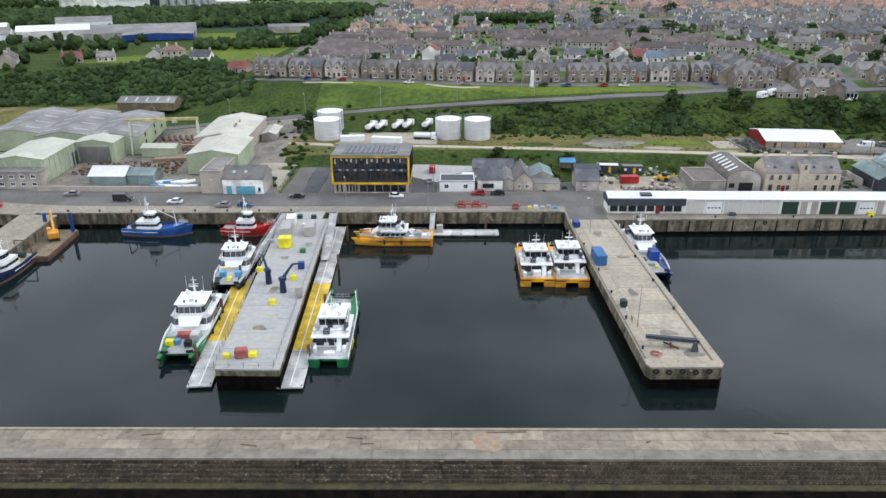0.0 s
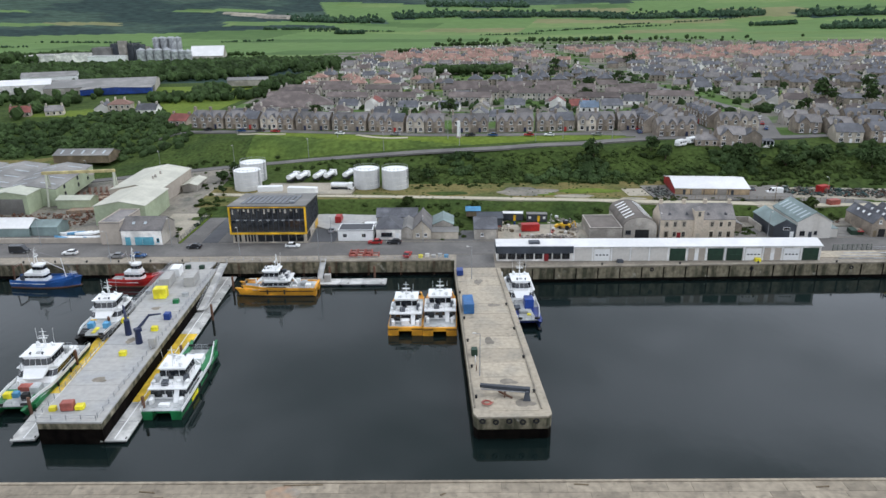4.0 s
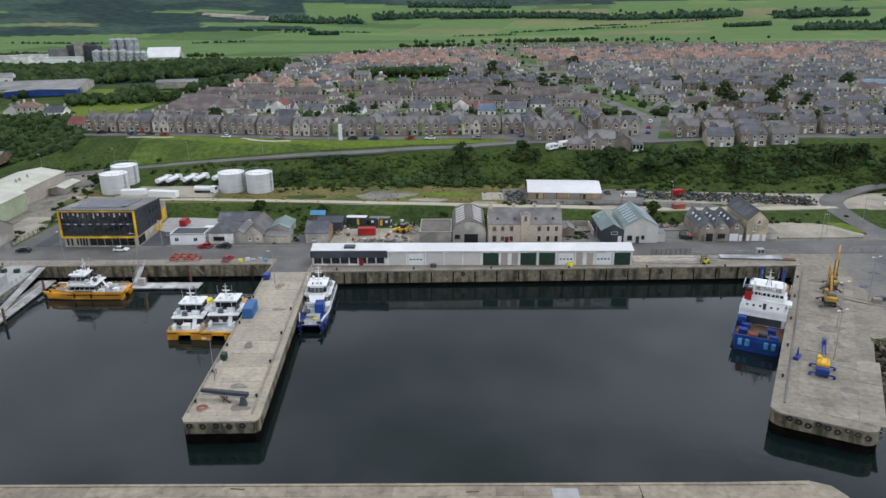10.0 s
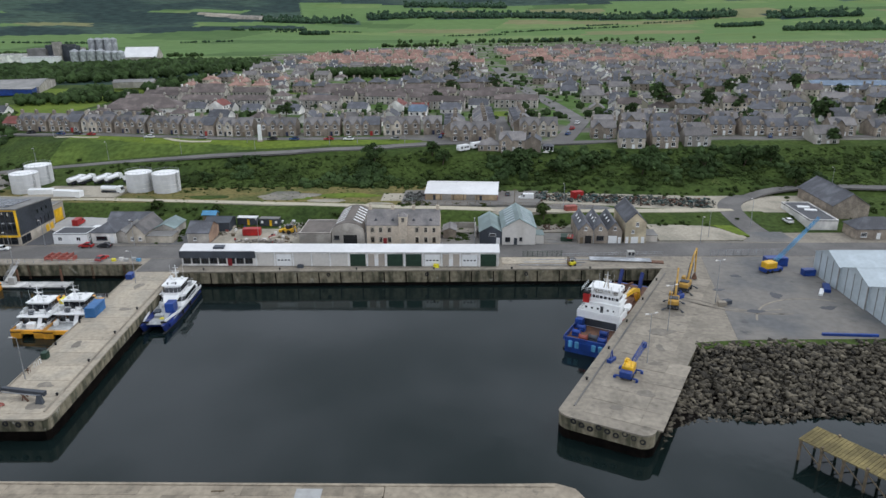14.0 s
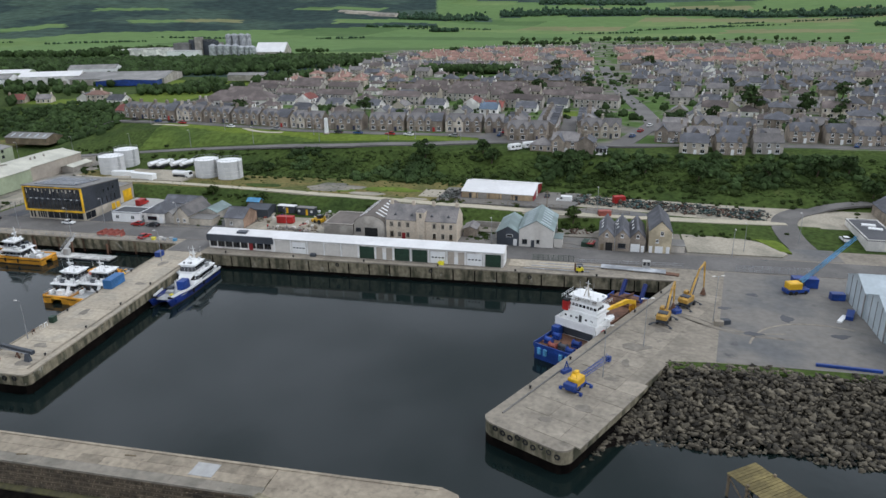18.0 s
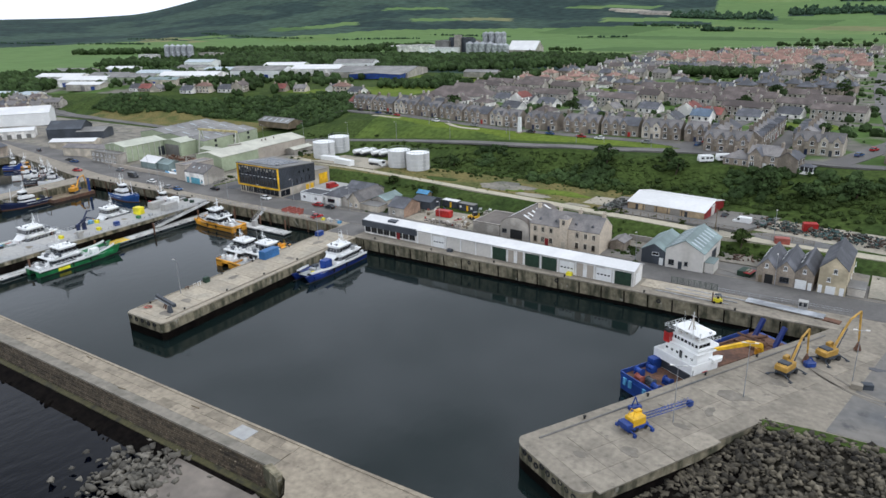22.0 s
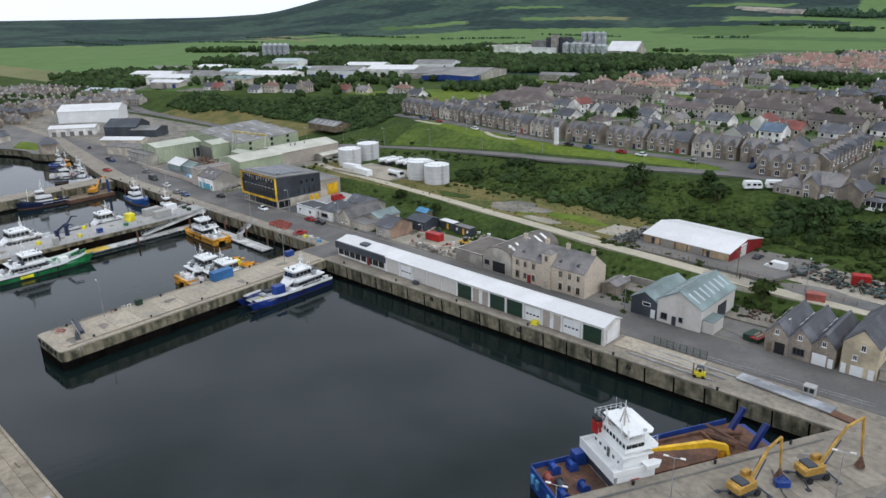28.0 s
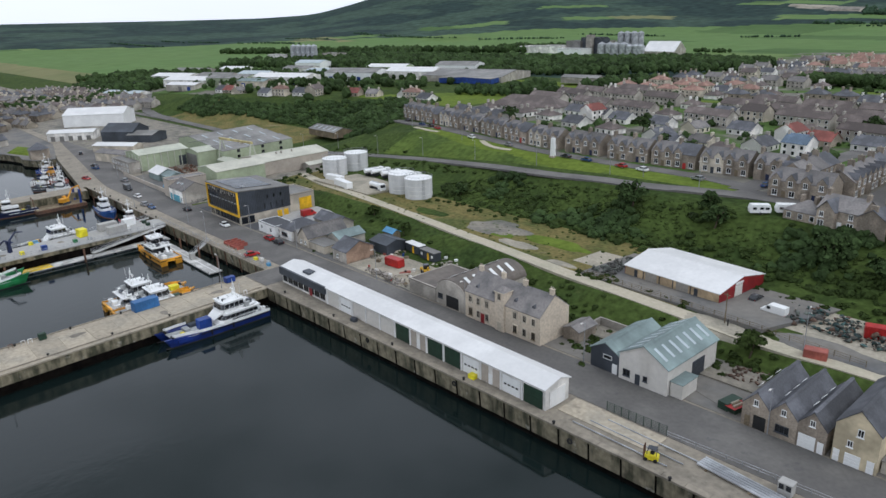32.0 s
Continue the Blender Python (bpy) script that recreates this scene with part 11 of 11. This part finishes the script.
for k, (x, y, l, r) in enumerate(((9.5, 90.5, 6.0, 2), (-14.0, 89.0, 2.4, -6), (-12, 87.6, 2.0, 4), (31, 88.2, 0.9, 30), (-46, 89.8, 3.0, 8), (52, 90.3, 2.2, -4), (70, 86.2, 1.8, 12), (-30, 87.2, 2.6, -9), (88, 89.5, 2.0, 5))):
    solo("plank", MB().box(-l / 2, l / 2, -0.1, 0.1, 0, 0.14, 0.03), TIMBER, "dark weathered plank lying on the breakwater", "plank", pose(x, y, 0.05, 0, 0, r), group="loose planks")
pz = random.Random(3)
# paving slabs of the top
for k in range(3):
    x = -110.0
    y0, y1 = (84.75, 86.4, 88.6, 90.93)[k], (84.75, 86.4, 88.6, 90.93)[k + 1]
    while x < 113:
        w = pz.uniform(3.0, 7.5)
        part("paving_slab", MB().box(x + 0.012, min(x + w, 113.4) - 0.012, y0 + 0.012, y1 - 0.012, -0.3, pz.uniform(0.0, 0.04), 0.02), BW_TOP if k else BW_EDGE, BW)
        x += w
part("far_paving", MB().box(-260, -110.05, 84.75, 90.9, -0.3, 0.02), BW_TOP, BW)
# courses of the outer face: block by block near, joined further off
joined = MB()
n_blocks = 0
blk = {}
for row in range(5):
    z0 = -3.12 + row * 0.57
    yf = 82.9 + (row + 0.5) * 0.34
    x = -120.0 + pz.random()
    while x < 113:
        w = (0.95, 1.25, 1.55, 1.8)[pz.randrange(4)]
        d = pz.uniform(0.0, 0.09)
        if 20 < x < 101 and n_blocks < 300:
            if w not in blk:
                blk[w] = MB().box(0.02, w - 0.02, -0.35, 0.3, 0.015, 0.55, 0.03).mesh("block")
            part("block", blk[w], MASONRY, BW, "", pose(x, yf - d, z0, 0, 0, 0))
            n_blocks += 1
        else:
            joined.box(x + 0.02, x + w - 0.02, yf - d - 0.35, yf + 0.3, z0 + 0.015, z0 + 0.55)
        x += w
ob = part("far_blocks", joined, MASONRY_J, BW)
ob["kind"] = "stuff"
part("coping", MB().box(-260, 113.4, 84.2, 84.78, -0.32, 0.04), BW_EDGE, BW, "weathered coping along the outer edge")
# slabs of the two piers
ux, uy = Vector((0.457, 0.889)), Vector((0.889, -0.457))
for i in range(15):
    for k in range(3):
        a = Vector((146.2, 112.6)) + ux * (i * 5.3 + 0.6) + uy * (0.9 + k * 5.0)
        if k == 2 and i > 4:
            continue
        w = 5.0 if k < 2 else 4.2
        pts = [a + ux * 0.04, a + ux * 0.04 + uy * (w - 0.05), a + ux * 5.25 + uy * (w - 0.05), a + ux * 5.25]
        part("deck_panel", MB().prism([tuple(p) for p in pts], -0.2, 0.03 + 0.012 * ((i * 7 + k * 3) % 4)), CONCRETE, EPIER)
part("edge_kerb", MB().tube((146.0, 114.6, 0.1), (181.6, 184.0, 0.1), 0.18, 6), YARD, EPIER)
for i in range(12):
    y0, y1 = 111.5 + i * 6.2, 117.6 + i * 6.2
    xl0, xr0 = 36.3 - (y0 - 112) * 0.0539 + 0.6, 48.5 - (y0 - 111) * 0.0632 - 0.5
    xl1, xr1 = 36.3 - (y1 - 112) * 0.0539 + 0.6, 48.5 - (y1 - 111) * 0.0632 - 0.5
    part("deck_panel", MB().prism([(xl0 + 1.9, y0), (xr0, y0), (xr1, y1), (xl1 + 1.9, y1)], -0.2, 0.05 + 0.01 * (i % 3)), PIER_TOP, PIER)
part("edge_kerb", MB().tube((36.3, 112.5, 0.1), (32.4, 186.5, 0.1), 0.16, 6), CONCRETE, PIER)
part("edge_kerb", MB().tube((48.4, 112.0, 0.1), (43.9, 186.0, 0.1), 0.16, 6), CONCRETE, PIER)
part("approach_paving", MB().box(32.6, 43.6, 187.4, 198.6, -0.1, 0.055), ASPHALT, QUAY_E, "asphalt apron at the pier root")
# buttress piles and coping stones of the long quay wall
for i in range(22):
    x = 48 + i * 6.2
    part("wall_joint", MB().box(x - 0.16, x + 0.16, 187.02 + (x - 44) * 0.0118, 187.4 + (x - 44) * 0.0118, -8, -0.55), TIDE, QUAY_E)
for i in range(36):
    x = 45 + i * 3.85
    part("coping_stone", MB().box(x, x + 3.75, 186.95 + (x - 44) * 0.0118, 188.3 + (x - 44) * 0.0118, -0.3, 0.06 + 0.015 * (i % 3), 0.04), CONCRETE, QUAY_E)
for i in range(36):
    x = -123 + i * 4.28
    if not -47.5 < x + 2 < -38:
        part("coping_stone", MB().box(x, x + 4.18, 194.0 + 0.0, 195.3, -0.3, 0.05 + 0.015 * (i % 3), 0.04), CONCRETE, QUAY_W)
for i in range(16):
    x = -118 + i * 9.6
    part("wall_ladder", MB().box(x - 0.25, x - 0.18, 193.95, 194.12, -6, 0.0).box(x + 0.18, x + 0.25, 193.95, 194.12, -6, 0.0).box(x - 0.18, x + 0.18, 194.0, 194.08, -0.6, -0.5).box(x - 0.18, x + 0.18, 194.0, 194.08, -1.4, -1.3).box(x - 0.18, x + 0.18, 194.0, 194.08, -2.2, -2.1), RUST, QUAY_W)
# seam along the jetty deck
for i in range(13):
    y0 = 110 + i * 6.0
    xl, xr = -42.6 - (y0 - 108.6) * 0.0876, -32.0 - (y0 - 108.2) * 0.0647
    part("deck_panel", MB().prism([(xl, y0), (xr, y0), (xr - 0.385, y0 + 5.92), (xl - 0.52, y0 + 5.92)], -0.2, 0.03 + 0.01 * (i % 3)), JETTY_TOP, JETTY)

# stains and worn places on the decks
st = random.Random(21)


def stain(parent, x, y, rx, ry, z, material):
    ph = st.random() * 6
    pts = [(x + rx * (1 + 0.25 * math.sin(2 * a + ph) + 0.15 * math.sin(5 * a + ph)) * math.cos(a), y + ry * (1 + 0.25 * math.sin(3 * a + ph) + 0.12 * math.sin(7 * a)) * math.sin(a)) for a in [k * math.pi / 10 for k in range(20)]]
    part("worn_patch", MB().prism(pts, z - 0.06, z), material, parent)


for x, y, rx, ry in ((170.5, 146.5, 2.6, 1.8), (160.0, 119.0, 1.8, 1.2), (165.0, 131.0, 1.5, 0.7), (176.5, 156.0, 1.6, 1.2), (182.0, 176.5, 2.0, 1.2), (153.5, 114.0, 1.4, 0.8), (168.0, 138.5, 0.9, 1.6)):
    stain(EPIER, x, y, rx, ry, 0.085, STAINED)
for x, y, rx, ry in ((43.0, 122.0, 1.6, 1.0), (40.0, 140.0, 0.9, 1.8), (42.0, 160.0, 1.4, 0.8), (38.5, 176.0, 1.1, 2.0), (45.6, 114.0, 1.6, 1.3)):
    stain(PIER, x, y, rx, ry, 0.085, STAINED)
for x, y, rx, ry in ((-38.5, 124.0, 1.5, 1.0), (-40.0, 142.0, 1.0, 1.6), (-42.0, 160.0, 1.3, 0.9)):
    stain(JETTY, x, y, rx, ry, 0.075, CONCRETE)
for x, y, rx, ry in ((196, 158, 1.8, 1.0), (205, 168, 1.2, 2.0), (192, 172, 1.4, 0.8), (214, 160, 2.0, 1.1), (200, 182, 1.6, 0.9)):
    stain(EPIER, x, y, rx, ry, 0.075, ASPHALT_D)
for k, (cx, cy, r, a0, a1) in enumerate(((196, 178, 20, 200, 290), (200, 180, 24, 205, 280), (210, 150, 16, 60, 170), (206, 186, 30, 210, 262))):
    strip("tyre_mark", [(cx + r * math.cos(radians(a0 + (a1 - a0) * i / 12)), cy + r * math.sin(radians(a0 + (a1 - a0) * i / 12))) for i in range(13)], 0.5, STAINED if k % 2 else CONCRETE, "faint curved tyre mark on the yard", 0.06, flat=0.0, category="mark")

# ---- places shifted to fit the camera's view ----
# slides every place along the rays of the 9 s camera so outlines match
OLD_CAM_EYE, CAM_EYE = np.array([76.76, -0.31, 69.09]), np.array([74.86, -0.48, 69.92])
CAM_TURN = np.array([[0.98716, 0.00032, -0.00724], [-0.00063, 0.99861, 0.00743], [0.00738, -0.01521, 0.98841]])


def fit_view(v):
    """Plan coordinates (n, 3) to ones that fit the view: level ground up to the harbour street, a shortened depth
    behind it.
    """
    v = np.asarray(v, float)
    d = (v - OLD_CAM_EYE) @ CAM_TURN.T
    far = np.hypot(v[:, 0] - OLD_CAM_EYE[0], v[:, 1] - OLD_CAM_EYE[1])
    near_k = np.clip((v[:, 2] - CAM_EYE[2]) / np.minimum(d[:, 2], -5.0), 0.90, 1.02) * 1.006
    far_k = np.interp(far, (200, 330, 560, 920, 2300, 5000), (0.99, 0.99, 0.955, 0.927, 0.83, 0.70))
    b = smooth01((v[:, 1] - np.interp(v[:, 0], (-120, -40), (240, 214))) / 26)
    out = CAM_EYE + d * (near_k * (1 - b) + far_k * b)[:, None]
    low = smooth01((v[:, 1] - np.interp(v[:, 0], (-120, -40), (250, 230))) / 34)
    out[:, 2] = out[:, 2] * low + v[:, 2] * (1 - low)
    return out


def fit_verts(ob):
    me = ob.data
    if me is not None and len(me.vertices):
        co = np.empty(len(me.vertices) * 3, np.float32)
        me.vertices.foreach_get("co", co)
        me.vertices.foreach_set("co", fit_view(co.reshape(-1, 3)).astype(np.float32).ravel())
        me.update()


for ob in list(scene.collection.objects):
    if ob.parent or ob.type in ("CAMERA", "LIGHT") or ob in VIEW_PLACED:
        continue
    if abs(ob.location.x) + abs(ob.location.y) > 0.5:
        ob.location = fit_view([ob.location])[0]
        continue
    fit_verts(ob)
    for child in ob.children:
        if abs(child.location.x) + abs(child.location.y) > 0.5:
            child.location = fit_view([child.location])[0]
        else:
            fit_verts(child)
